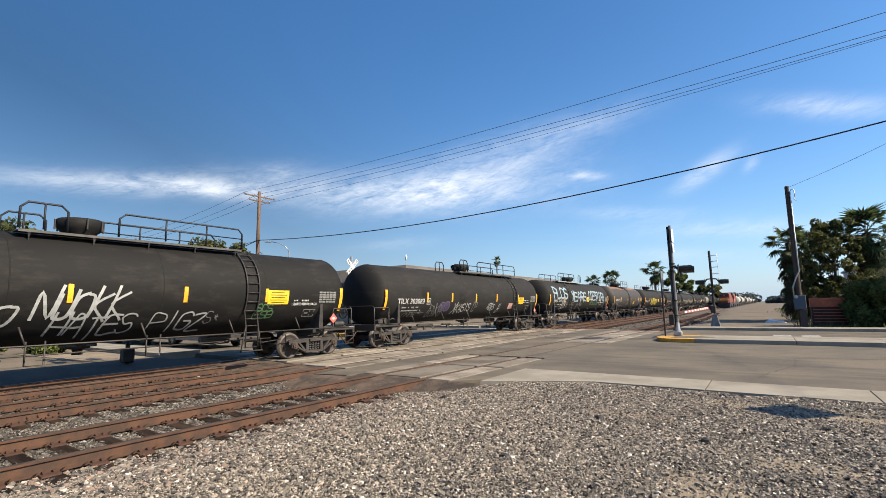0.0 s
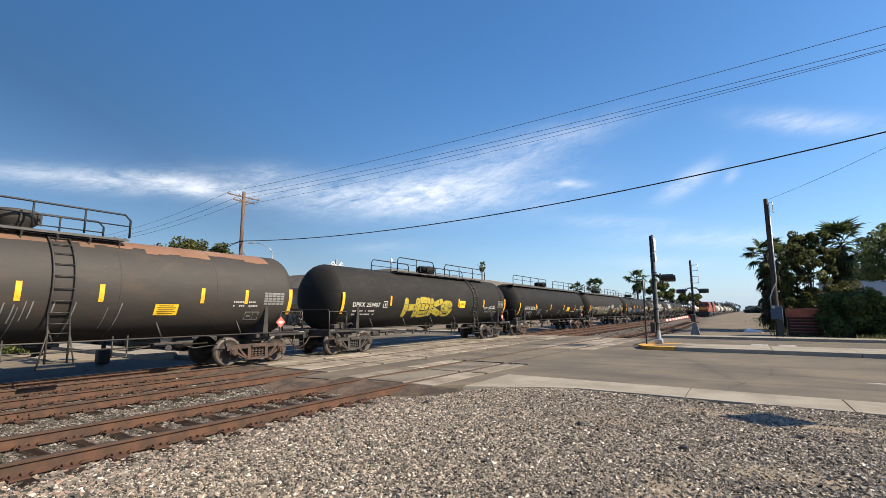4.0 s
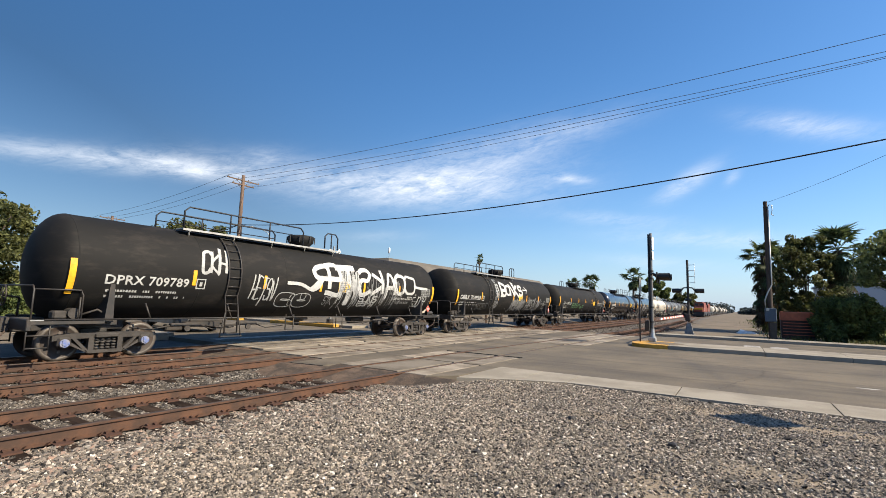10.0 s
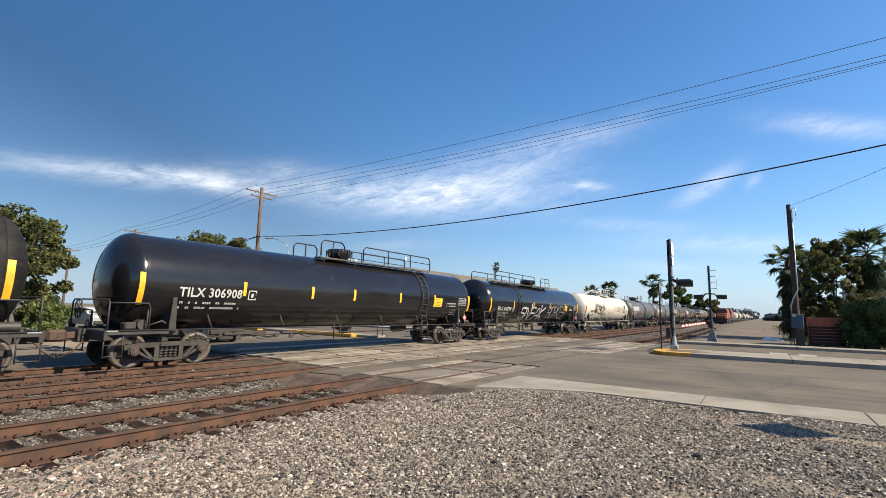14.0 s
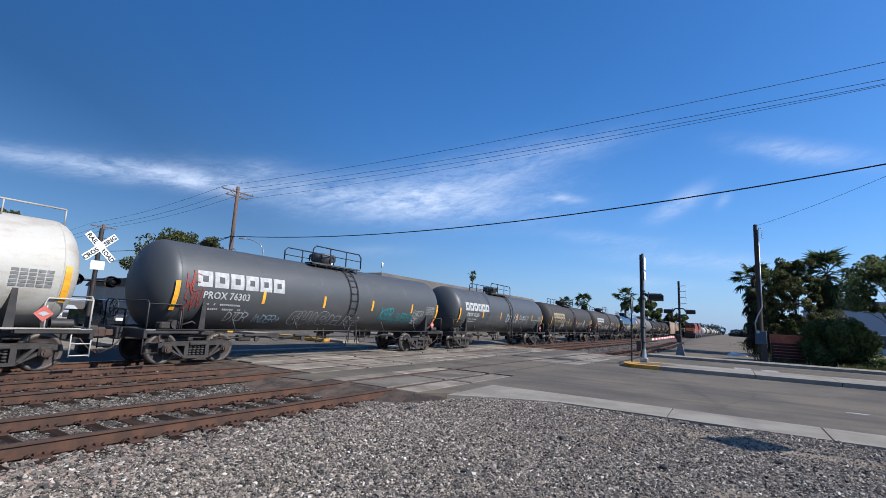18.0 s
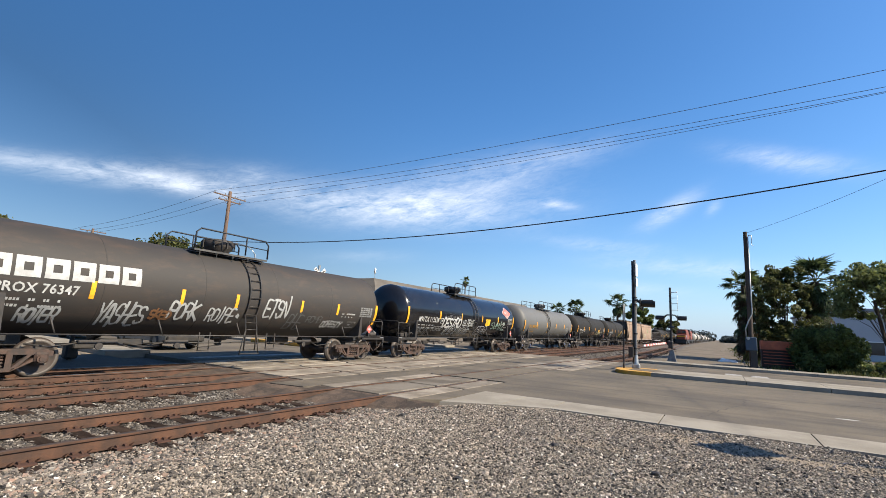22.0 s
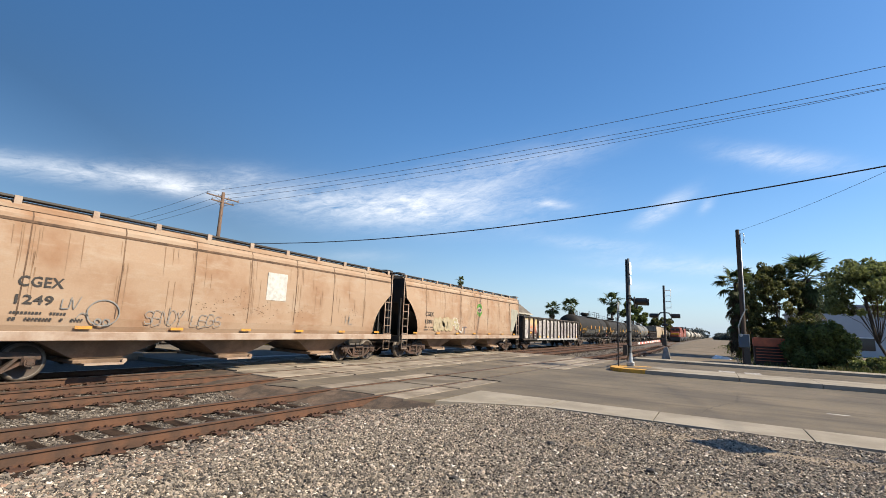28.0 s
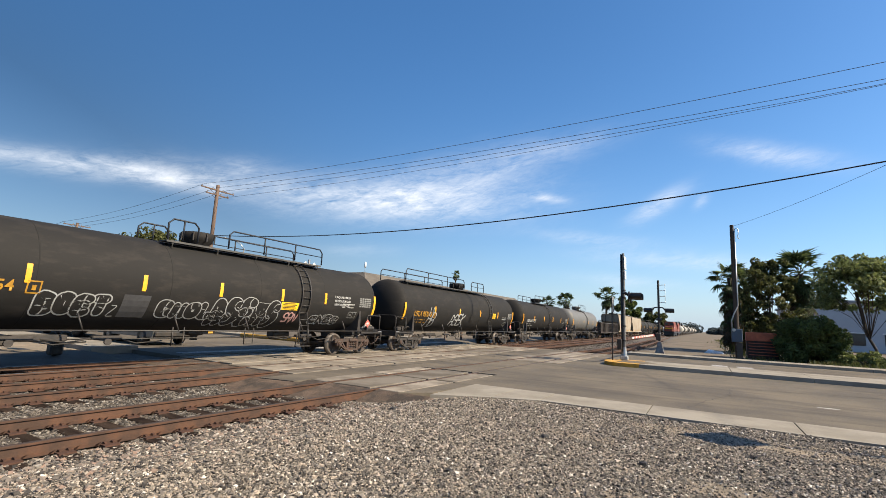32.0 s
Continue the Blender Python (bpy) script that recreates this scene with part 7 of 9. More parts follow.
    # AA and the cars behind
    a = c(434.3, 452.66, "tank_soft", "dark grey tank car with yellow lettering and outlined tags", (-1.6, 4.8), -0.15, 3.62, placard=(2.91, 0.82, 0.28, 1.78), stripe_z=2.17, strips=(-4.83, -2.3, 0.03, 2.5, 4.7), truck_mat="truck_rust")
    mark(a, "UTLX 954254", -6.93, -5.04, 1.88, 2.14, "letter_yellow", 33)
    bubble(a, "BOET", (-4.62, -3.07, 1.34, 1.92), "spray_white", "tank_soft", 105, 0.20, 0.032)
    bubble(a, "CHOL", (-1.82, -0.12, 1.35, 1.88), "spray_white", "tank_soft", 106, 0.20, 0.028)
    bubble(a, "ASEMS", (-0.2, 2.45, 1.12, 2.10), "spray_white", "tank_soft", 107, 0.28, 0.03)
    bubble(a, "ONES", (4.13, 5.71, 1.27, 1.66), "spray_white", "tank_soft", 108, 0.12, 0.026)
    spray(a, "SRN", (2.81, 3.48, 1.34, 1.66), "decal_pink", 1081, 0.05)
    spray(a, "Z", (-3.0, -2.82, 1.4, 1.65), "spray_white", 1082, 0.03)
    part("paint_patch", plate(Mesh(), -2.75, -2.06, 1.36, 1.97, lift=0.007), "spray_dark_grey", a, "faded grey overpaint")
    for k, words in enumerate(("NON-ODORIZED", "PETROLEUM GAS", "LIQUEFIED")):
        lettering(a, words, (5.24, 6.2, 2.06 + 0.15 * k, 2.16 + 0.15 * k))
    a = c(452.66, 470.5, "tank_soft", DARK, (-7.0, 3.0), 0.5, 3.2, placard=(3.9, 0.5, 0.38, 1.9))
    mark(a, "UTLX 953018", -6.7, -4.9, 1.8, 2.1, "letter_yellow", 34)
    spray(a, "HB", (-5.2, -4.3, 1.3, 2.1), "spray_white", 1091, 0.05)
    spray(a, "ASEK", (-2.5, -0.6, 1.4, 2.0), "spray_white", 109, 0.08)
    a = c(470.5, 487.6, "tank_soft", DARK, (-2.8, 1.0), 0.0, 0.4)
    mark(a, "TILX 361801", -6.3, -4.4, 1.84, 2.10, seed=35)
    c(487.6, 503.6, "tank_pale", "pale grey tank car", (-2.0, 1.6), 0.0, 0.4)
    add_car(gondola_car(503.6, 520.0, "low black gondola car", False, 2.3), 503.6, 520.0)
    add_car(hopper_car(520.0, 537.0, "hopper_light", "light tan covered hopper"), 520.0, 537.0)
    add_car(hopper_car(537.0, 554.0, "hopper_light", "light tan covered hopper"), 537.0, 554.0)
    for k in range(4):
        c(554.0 + 17.5 * k, 571.5 + 17.5 * k, "tank_soft", DARK, (-2.8, 1.0), 0.0, 0.4)


for n, rgb in (("spray_bright", (0.43, 0.43, 0.42)), ("spray_dark_violet", (0.037, 0.0222, 0.074)), ("spray_pale_green", (0.222, 0.3108, 0.2442)), ("spray_olive", (0.148, 0.1258, 0.0333)), ("spray_faint", (0.074, 0.074, 0.074)), ("spray_dark_grey", (0.0444, 0.0444, 0.04736)), ("decal_pink", (0.4588, 0.2664, 0.2442)), ("tag_olive", (0.1036, 0.1036, 0.074)), ("tag_pale", (0.30, 0.255, 0.175))):
    M[n] = material(n, rgb, 0.7, second=tuple(0.82 * v for v in rgb), scale=6, fine=30, contrast=0.15)


M["spray_brown"] = material("spray_brown", (0.1554, 0.07215, 0.02775), 0.7, scale=6, fine=30)
M["bearing_blue"] = material("bearing_blue", (0.074, 0.1184, 0.3108), 0.6, second=(0.185, 0.185, 0.2072), scale=8, fine=30)


def logo_blocks(car, y, z, wide, high, mat):
    """A block-letter brand as six plain rounded rings."""
    w = wide / 6
    for k in range(6):
        m = Mesh()
        a, b = y + k * w, y + (k + 1) * w - 0.07
        t = 0.145
        plate(m, a, b, z, z + t)
        plate(m, a, b, z + high - t, z + high)
        plate(m, a, a + t, z + t, z + high - t)
        plate(m, b - t, b, z + t, z + high - t)
        part("logo_block", m, mat, car, "plain block of a painted logo")


build_train()


# ---- poles, wires and signals ----
def utility_pole(x, y, h, r, arms, label, mat="timber", lean=0.0):
    p = thing("utility_pole", label, "utility pole", pose(x, y, 0, 0, lean, 0))
    m = Mesh()
    m.tube([(0, 0, -0.2), (0.01, 0, h * 0.3), (-0.01, 0.01, h * 0.65), (0, 0, h)], r, 10)
    for i, v in enumerate(m.v):
        k = 1.0 - 0.28 * max(0, v[2]) / h
        m.v[i] = (v[0] * k, v[1] * k, v[2])
    part("pole", m, mat, p)
    for z, half in arms:
        a = Mesh().box((0.10, 0, z), (0.10, 2 * half, 0.12), bevel=0.01)
        for s in (-1, 1):
            a.tube([(0.12, s * half * 0.55, z), (0.05, 0, z - 0.55)], 0.02, 5)
        arm = part("crossarm", a, "timber", p, "weathered wooden crossarm")
        for k in range(4):
            yy = -half + 0.12 + (2 * half - 0.24) * k / 3
            i = Mesh().lathe([(0.02, z + 0.06), (0.055, z + 0.10), (0.03, z + 0.14), (0.06, z + 0.18), (0.03, z + 0.23), (0.001, z + 0.25)], "z", (0.10, yy, 0), seg=10)
            part("insulator", i, "porcelain", arm)
    return p


M["porcelain"] = material("porcelain", (0.1813, 0.1709, 0.1606), 0.3, scale=5, fine=30, contrast=0.1)
M["wire_grey"] = material("wire_grey", (0.09, 0.095, 0.105), 0.8, scale=5, fine=30, contrast=0.1, spec=0.1)
M["wire"] = material("wire", (0.00888, 0.00888, 0.00962), 0.6, scale=5, fine=30, contrast=0.1)


def wire(a, b, sag, r, label="thin dark overhead wire", mat="wire"):
    a, b = Vector(a), Vector(b)
    line = [a.lerp(b, k / 40) - Vector((0, 0, 4 * sag * (k / 40) * (1 - k / 40))) for k in range(41)]
    tagged(part("overhead_wire", Mesh().tube(line, r, 6), mat), label, "wire", "overhead wires")


POLE_L = (-44.5, 29.0)
p = utility_pole(*POLE_L, 14.7, 0.24, ((14.1, 1.9), (13.6, 1.3)), "tall brown wooden utility pole with two crossarms")
part("clamp", Mesh().lathe([(0.19, 9.2), (0.24, 9.22), (0.24, 9.34), (0.19, 9.36)], "z", (0, 0, 0), seg=12), "steel_dark", p)
part("riser_bracket", Mesh().tube([(0.2, 0, 7.0), (0.6, 0.1, 7.4), (0.65, 0.1, 7.8), (0.3, 0, 8.0)], 0.035, 5), "steel_dark", p)
utility_pole(-75.0, 29.0, 12.6, 0.22, ((12.2, 1.6), (10.6, 1.6)), "wooden utility pole with two crossarms")
utility_pole(-103.0, 29.5, 11.6, 0.22, ((11.2, 1.5),), "distant wooden utility pole")
for k, dy in enumerate((-1.7, -0.2, 1.0)):
    x0, y0 = POLE_L
    wire((x0 + 0.1, y0 + dy, 14.35), (36.0, y0 + dy, (16.4, 16.1, 16.5)[k]), 1.2, 0.014, mat="wire_grey")
    wire((x0 + 0.1, y0 + dy, 14.35), (-75, 29.0 + dy, 12.4), 0.5, 0.016)
    wire((-75, 29 + dy, 12.4), (-103, 29.5 + dy, 11.4), 0.5, 0.016)
wire((x0, y0 + 0.2, 13.3), (36.0, 31.0, 17.2), 1.2, 0.012, mat="wire_grey")
wire((POLE_L[0], POLE_L[1], 9.3), (36.0, 29.0, 15.15), 3.13, 0.036, "thick black communication cable")
wire((POLE_L[0], POLE_L[1], 9.3), (-75.0, 29.0, 7.4), 0.9, 0.035, "thick black communication cable")
wire((POLE_L[0], POLE_L[1], 9.3), (-56, 22, 7.0), 0.4, 0.03)


def street_lamp():
    p = thing("street_lamp", "grey steel street lamp with a curved arm", "street lamp", pose(-47.5, 35.2, 0, 0, 0, 0))
    part("mast", Mesh().cyl((0, 0, 0), (0, 0, 9.0), 0.10, 0.07, seg=10), "galvanised", p)
    arm = part("arm", Mesh().tube([(0, 0, 8.9), (-0.35, -0.25, 9.5), (-1.0, -0.75, 9.95), (-1.8, -1.3, 10.15)], 0.045, 6), "galvanised", p)
    part("lamp_head", Mesh().box((-2.1, -1.5, 10.13), (0.75, 0.32, 0.16), Matrix.Rotation(radians(36), 3, "Z"), bevel=0.06), "galvanised", arm)


street_lamp()


def flasher_pair(mast, z, facing, spread=0.55, name="flasher"):
    """Two hooded red lights on a crossarm; facing: +1 looks to +x."""
    arm = part("signal_arm", Mesh().cyl((0, -spread, z), (0, spread, z), 0.04, seg=8), "black_paint", mast)
    for s in (-1, 1):
        m = Mesh()
        y = s * spread
        m.cyl((-0.02 * facing, y, z), (0.02 * facing, y, z), 0.20, seg=20)
        m.lathe([(0.13, 0.0), (0.15, 0.10 * facing), (0.15, 0.30 * facing)], "x", (0.03 * facing, y, z), seg=16)
        m.lathe([(0.02, -0.22 * facing), (0.10, -0.18 * facing), (0.13, 0.0)], "x", (0, y, z), seg=14)
        part("flasher", m, "black_paint", arm, "black round flasher with a hood")


M["mast_grey"] = material("mast_grey", (0.1776, 0.1739, 0.1665), 0.5, metal=0.3, second=(0.111, 0.1073, 0.1036), scale=4, fine=40, contrast=0.2)


def gate_mast_a():
    g = thing("signal_mast", "silver signal mast with edge-on sign and black flashers", "railway signal", pose(-3.48, 24.3, 0.15))
    part("base", Mesh().box((0, 0, 0.10), (0.34, 0.34, 0.20), bevel=0.03).cyl((0, 0, 0.2), (0, 0, 0.62), 0.13, 0.085, seg=12), "galvanised", g)
    m = Mesh().cyl((0, 0, 0.5), (0, 0, 5.25), 0.072, 0.062, seg=12)
    part("mast", m, "mast_grey", g)
    # black pipe up the left, thickened to imitate the mast's backlit side
    part("cable_conduit", Mesh().tube([(-0.09, -0.03, 0.2), (-0.10, -0.03, 1.5), (-0.10, -0.03, 5.2)], 0.045, 6), "black_paint", g, "black pipe up the mast imitating its shaded side")
    for z in (0.9, 1.6, 3.0, 3.35):
        part("collar", Mesh().cyl((0, 0, z), (0, 0, z + 0.07), 0.105, seg=12), "steel_dark", g)
    part("edge_sign", Mesh().box((0.09, -0.02, 4.75), (0.03, 0.55, 0.62), bevel=0.005), "white_paint", g, "white sign seen on edge")
    part("edge_sign", Mesh().box((0.09, -0.02, 4.15), (0.03, 0.40, 0.40), bevel=0.005), "white_paint", g)
    m = Mesh()
    m.cyl((0, -0.35, 3.2), (0, 0.35, 3.2), 0.035, seg=8)
    arm = part("signal_arm", m, "black_paint", g)
    for s in (-1, 1):
        m = Mesh()
        m.cyl((0.28, s * 0.38, 3.05), (0.32, s * 0.38, 3.05), 0.27, seg=18)
        m.lathe([(0.14, 0.0), (0.16, 0.12), (0.16, 0.52)], "x", (0.33, s * 0.38, 3.10), seg=14)
        m.tube([(0, s * 0.34, 3.2), (0.16, s * 0.36, 3.25), (0.26, s * 0.38, 3.1)], 0.05, 6)
        part("flasher", m, "black_paint", arm, "black hooded flasher")
    part("junction_box", Mesh().box((-0.20, -0.05, 0.75), (0.22, 0.26, 0.5), bevel=0.02), "steel_dark", g)


def thin_post():
    p = thing("sign_post", "thin dark sign post seen on edge", "sign post", pose(-3.95, 23.8, 0.15))
    part("post", Mesh().box((0, 0, 1.5), (0.06, 0.05, 3.0)), "steel_dark", p)
    part("sign_plate", Mesh().box((0.045, 0, 2.65), (0.012, 0.5, 0.75)), "galvanised", p, "sign plate seen on edge")


def gate_mast_b():
    g = thing("crossing_gate", "grey signal mast with black flashers and a lowered striped arm", "crossing gate", pose(-2.87, 36.4, 0))
    part("base", Mesh().add([(-0.30, -0.30, 0), (0.30, -0.30, 0), (0.30, 0.30, 0), (-0.30, 0.30, 0), (-0.11, -0.11, 0.85), (0.11, -0.11, 0.85), (0.11, 0.11, 0.85), (-0.11, 0.11, 0.85)], [(0, 1, 5, 4), (1, 2, 6, 5), (2, 3, 7, 6), (3, 0, 4, 7), (4, 5, 6, 7)]), "mast_grey", g, "tapered steel base")
    part("mast", Mesh().cyl((0, 0, 0.9), (0, 0, 5.2), 0.075, seg=12), "steel_dark", g)
    for x, z in ((-0.55, 3.05), (0.55, 3.05)):
        m = Mesh()
        m.cyl((x * 0.75, 0, z - 0.06), (x * 0.79, 0, z - 0.06), 0.29, seg=18)
        m.lathe([(0.14, 0.0), (0.16, math.copysign(0.12, x)), (0.15, math.copysign(0.55, x))], "x", (x * 0.8, 0, z), seg=14)
        m.tube([(0, 0, z + 0.22), (x * 0.5, 0, z + 0.20), (x * 0.76, 0, z)], 0.045, 6)
        part("flasher", m, "black_paint", g, "black hooded flasher")
    part("bell", Mesh().lathe([(0.02, 2.3), (0.20, 2.34), (0.22, 2.42), (0.10, 2.5), (0.02, 2.52)], "z", (0, 0, 0), seg=14), "steel_dark", g)
    m = Mesh()
    for z in (3.6, 4.05, 4.45, 4.85):
        m.tube([(0.06, 0, z), (0.42, 0, z + 0.02), (0.44, 0, z + 0.10)], 0.022, 5)
    m.tube([(0.44, 0, 3.55), (0.44, 0, 4.9)], 0.014, 5)
    part("step_bracket", m, "white_paint", g, "white step brackets")
    part("gate_mechanism", Mesh().box((-0.05, -0.05, 1.2), (0.32, 0.38, 0.5), bevel=0.04).box((-0.25, 0.35, 1.3), (0.10, 0.45, 0.3), bevel=0.03), "steel_dark", g)
    n = 18
    for k in range(n):
        part("gate_arm_segment", Mesh().box((-0.32, -0.4 - k * 0.62 - 0.31, 1.30 - 0.004 * k), (0.04, 0.62, 0.12 - 0.002 * k)), "white_paint" if k % 2 else "red_paint", g)


def crossbuck_mast(x, y, z0, arm, label, yaw=0):
    g = thing("crossing_gate", label, "crossing gate", pose(x, y, z0, 0, 0, yaw))
    part("base", Mesh().box((0, 0, 0.25 - z0), (0.34, 0.36, 0.5), bevel=0.05), "steel_dark", g)
    # the lowered mast gets dark steel to imitate the shade it stands in
    part("mast", Mesh().cyl((0, 0, 0.4), (0, 0, 5.0), 0.07, seg=12), "steel_dark" if z0 < 0 else "galvanised", g)
    for s in (-1, 1):
        turn = Matrix.Rotation(radians(45 * s), 3, "X")
        b = part("crossbuck_blade", Mesh().box((0.09 + 0.006 * s, 0, 4.35), (0.02, 1.22, 0.23), turn, bevel=0.004), "white_paint", g, "white crossbuck blade")
        for words, off in ((("RAIL", "ROAD") if s < 0 else ("CROS", "SING"))[0:1] and ((("RAIL", -0.36), ("ROAD", 0.36)) if s < 0 else (("CROS", -0.36), ("SING", 0.36)))):
            me = flat_text(words, 0.20, 0.006, align="CENTER")
            for v in me.vertices:
                yy, zz = v.co.x + off, v.co.y - 0.07
                q = turn @ Vector((0, yy, zz))
                v.co = (0.105 + 0.006 * s, q.y, 4.35 + q.z)
            part("sign_text", me, "letter_dark", b)
    flasher_pair(g, 3.2, 1)
    flasher_pair(g, 3.2, -1, 0.5)
    part("small_sign", Mesh().box((0.09, 0, 3.72), (0.015, 0.42, 0.30)), "white_paint", g)
    if arm:
        for k in range(16):
            part("gate_arm_segment", Mesh().box((0.28, arm * (0.5 + k * 0.6), 1.25), (0.04, 0.6, 0.12)), "white_paint" if k % 2 else "red_paint", g)


gate_mast_a()
thin_post()
gate_mast_b()
crossbuck_mast(-21.3, 20.5, 0.0, 0, "signal mast with white crossbuck beyond the tracks")
crossbuck_mast(-18.3, 7.05, -0.80, 0, "signal mast with lettered white crossbuck and black flashers")


def warning_sign():
    """Stands beside the camera; its diamond shades the gravel."""
    s = thing("warning_sign", "yellow diamond warning sign on a steel post", "road sign", pose(3.45, 9.72, 0))
    part("post", Mesh().box((0, 0, 1.1), (0.06, 0.06, 2.6)), "galvanised", s)
    part("sign_plate", Mesh().box((-0.04, 0, 2.62), (0.008, 0.80, 0.80), Matrix.Rotation(radians(45), 3, "X")), "yellow_sign", s)


warning_sign()


# ---- plants ----
def leaf_material(name, colour, other):
    m = material(name, colour, 0.6, second=other, scale=0.6, fine=6, contrast=0.2, each=0.45, spec=0.3)
    t = m.node_tree
    b = t.nodes["Principled BSDF"]
    thin = t.nodes.new("ShaderNodeBsdfTranslucent")
    t.links.new(b.inputs["Base Color"].links[0].from_socket, thin.inputs["Color"])
    mix = t.nodes.new("ShaderNodeMixShader")
    mix.inputs[0].default_value = 0.38
    t.links.new(b.outputs[0], mix.inputs[1])
    t.links.new(thin.outputs[0], mix.inputs[2])
    t.links.new(mix.outputs[0], t.nodes["Material Output"].inputs["Surface"])
    return m


M["leaf_dark"] = leaf_material("leaf_dark", (0.1154, 0.1395, 0.0404), (0.07215, 0.0962, 0.02886))
M["leaf_mid"] = leaf_material("leaf_mid", (0.09472, 0.09768, 0.0296), (0.0592, 0.06808, 0.0225))
M["leaf_light"] = leaf_material("leaf_light", (0.1628, 0.185, 0.0629), (0.111, 0.1332, 0.0481))
M["leaf_dry"] = leaf_material("leaf_dry", (0.1006, 0.06808, 0.03552), (0.06512, 0.04736, 0.02664))
M["palm_leaf"] = leaf_material("palm_leaf", (0.0851, 0.111, 0.04292), (0.0481, 0.0666, 0.0259))
# blue-grey mixed into this leaf colour imitates the haze of distance
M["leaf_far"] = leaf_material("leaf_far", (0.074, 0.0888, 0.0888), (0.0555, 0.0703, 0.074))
M["bark"] = material("bark", (0.06734, 0.04921, 0.03626), 0.95, second=(0.04144, 0.03108, 0.02331), scale=3, fine=20, bump=0.02, contrast=0.4, stretch=(2.1, 2.1, 0.42))
M["grass"] = leaf_material("grass", (0.05328, 0.07104, 0.01776), (0.08288, 0.07696, 0.0296))


def fast_mesh(name, verts, faces_size, loops):
    """A mesh from arrays: verts n x 3, all faces of one size."""
    me = bpy.data.meshes.new(name)
    n = len(loops) // faces_size
    me.vertices.add(len(verts))
    me.vertices.foreach_set("co", np.asarray(verts, np.float32).ravel())
    me.loops.add(len(loops))
    me.loops.foreach_set("vertex_index", np.asarray(loops, np.int32))
    me.polygons.add(n)
    me.polygons.foreach_set("loop_start", np.arange(0, n * faces_size, faces_size, dtype=np.int32))
    me.polygons.foreach_set("use_smooth", np.zeros(n, bool))
    me.update(calc_edges=True)
    return me


def leaves_mesh(name, centres, size, rng, droop=0.3, long=1.8):
    """One folded leaf of two faces at each centre."""
    n = len(centres)
    a = rng.normal(size=(n, 3))
    a[:, 2] -= droop
    a /= np.linalg.norm(a, axis=1)[:, None]
    b = np.cross(a, rng.normal(size=(n, 3)))
    b /= np.linalg.norm(b, axis=1)[:, None]
    c = np.cross(a, b)
    s = (size * rng.uniform(0.6, 1.3, n))[:, None]
    p0 = centres - a * s * long / 2
    p1 = centres + a * s * long / 2
    l = centres + b * s * 0.5 + c * s * 0.18
    r = centres - b * s * 0.5 + c * s * 0.18
    verts = np.stack([p0, l, p1, r], 1).reshape(-1, 3)
    k = np.arange(n)[:, None] * 4
    loops = np.concatenate([k + 0, k + 1, k + 2, k + 0, k + 2, k + 3], 1).ravel()
    return fast_mesh(name, verts, 3, loops)


def crown_points(rng, clumps, per, spread):
    pts = []
    for c, r in clumps:
        q = rng.normal(size=(per, 3))
        q /= np.linalg.norm(q, axis=1)[:, None]
        q *= (rng.uniform(0.35, 1.0, per) ** 0.6)[:, None]
        pts.append(np.array(c) + q * np.array([r, r, r * spread]))
    return np.concatenate(pts)


def tree(x, y, h, wide, low, label, leaf="leaf_mid", seed=1, leaves=9000, size=0.16, trunk_r=0.2, clump_n=26, lean=0.0):
    rng = np.random.default_rng(seed)
    rnd = random.Random(seed)
    t = thing("tree", label, "tree", pose(x, y, 0))
    m = Mesh()
    m.tube([(0, 0, -0.1), (0.05, 0.03, low * 0.5), (lean * 0.5, 0.05, low), (lean, 0, low + (h - low) * 0.45)], trunk_r, 9)
    for i, v in enumerate(m.v):
        k = max(0.25, 1.1 - 0.9 * max(v[2], 0) / h)
        m.v[i] = (v[0] * k if abs(v[0]) < trunk_r * 2 else v[0], v[1], v[2])
    clumps = []
    for k in range(clump_n):
        a, e = rnd.uniform(0, 2 * math.pi), rnd.uniform(-1.2 if low < 1.5 else -0.5, 1.35)
        r = rnd.uniform(0.45, 0.95)
        c = (lean + wide / 2 * r * math.cos(a) * math.cos(e), wide / 2 * r * math.sin(a) * math.cos(e), low + (h - low) * (0.45 + 0.47 * r * math.sin(e)))
        clumps.append((c, rnd.uniform(0.05, 0.13) * wide))
        if k % 5 == 0:
            mid = (c[0] * 0.45, c[1] * 0.45, low + (c[2] - low) * 0.55)
            m.tube([(lean * 0.3, 0, low * 0.85), mid, c], trunk_r * 0.20, 5)
    part("trunk", m, "bark", t)
    part("crown", leaves_mesh("crown", crown_points(rng, clumps, leaves // clump_n, 0.8), size, rng), leaf, t, "uneven crown of small leaves")
    return t


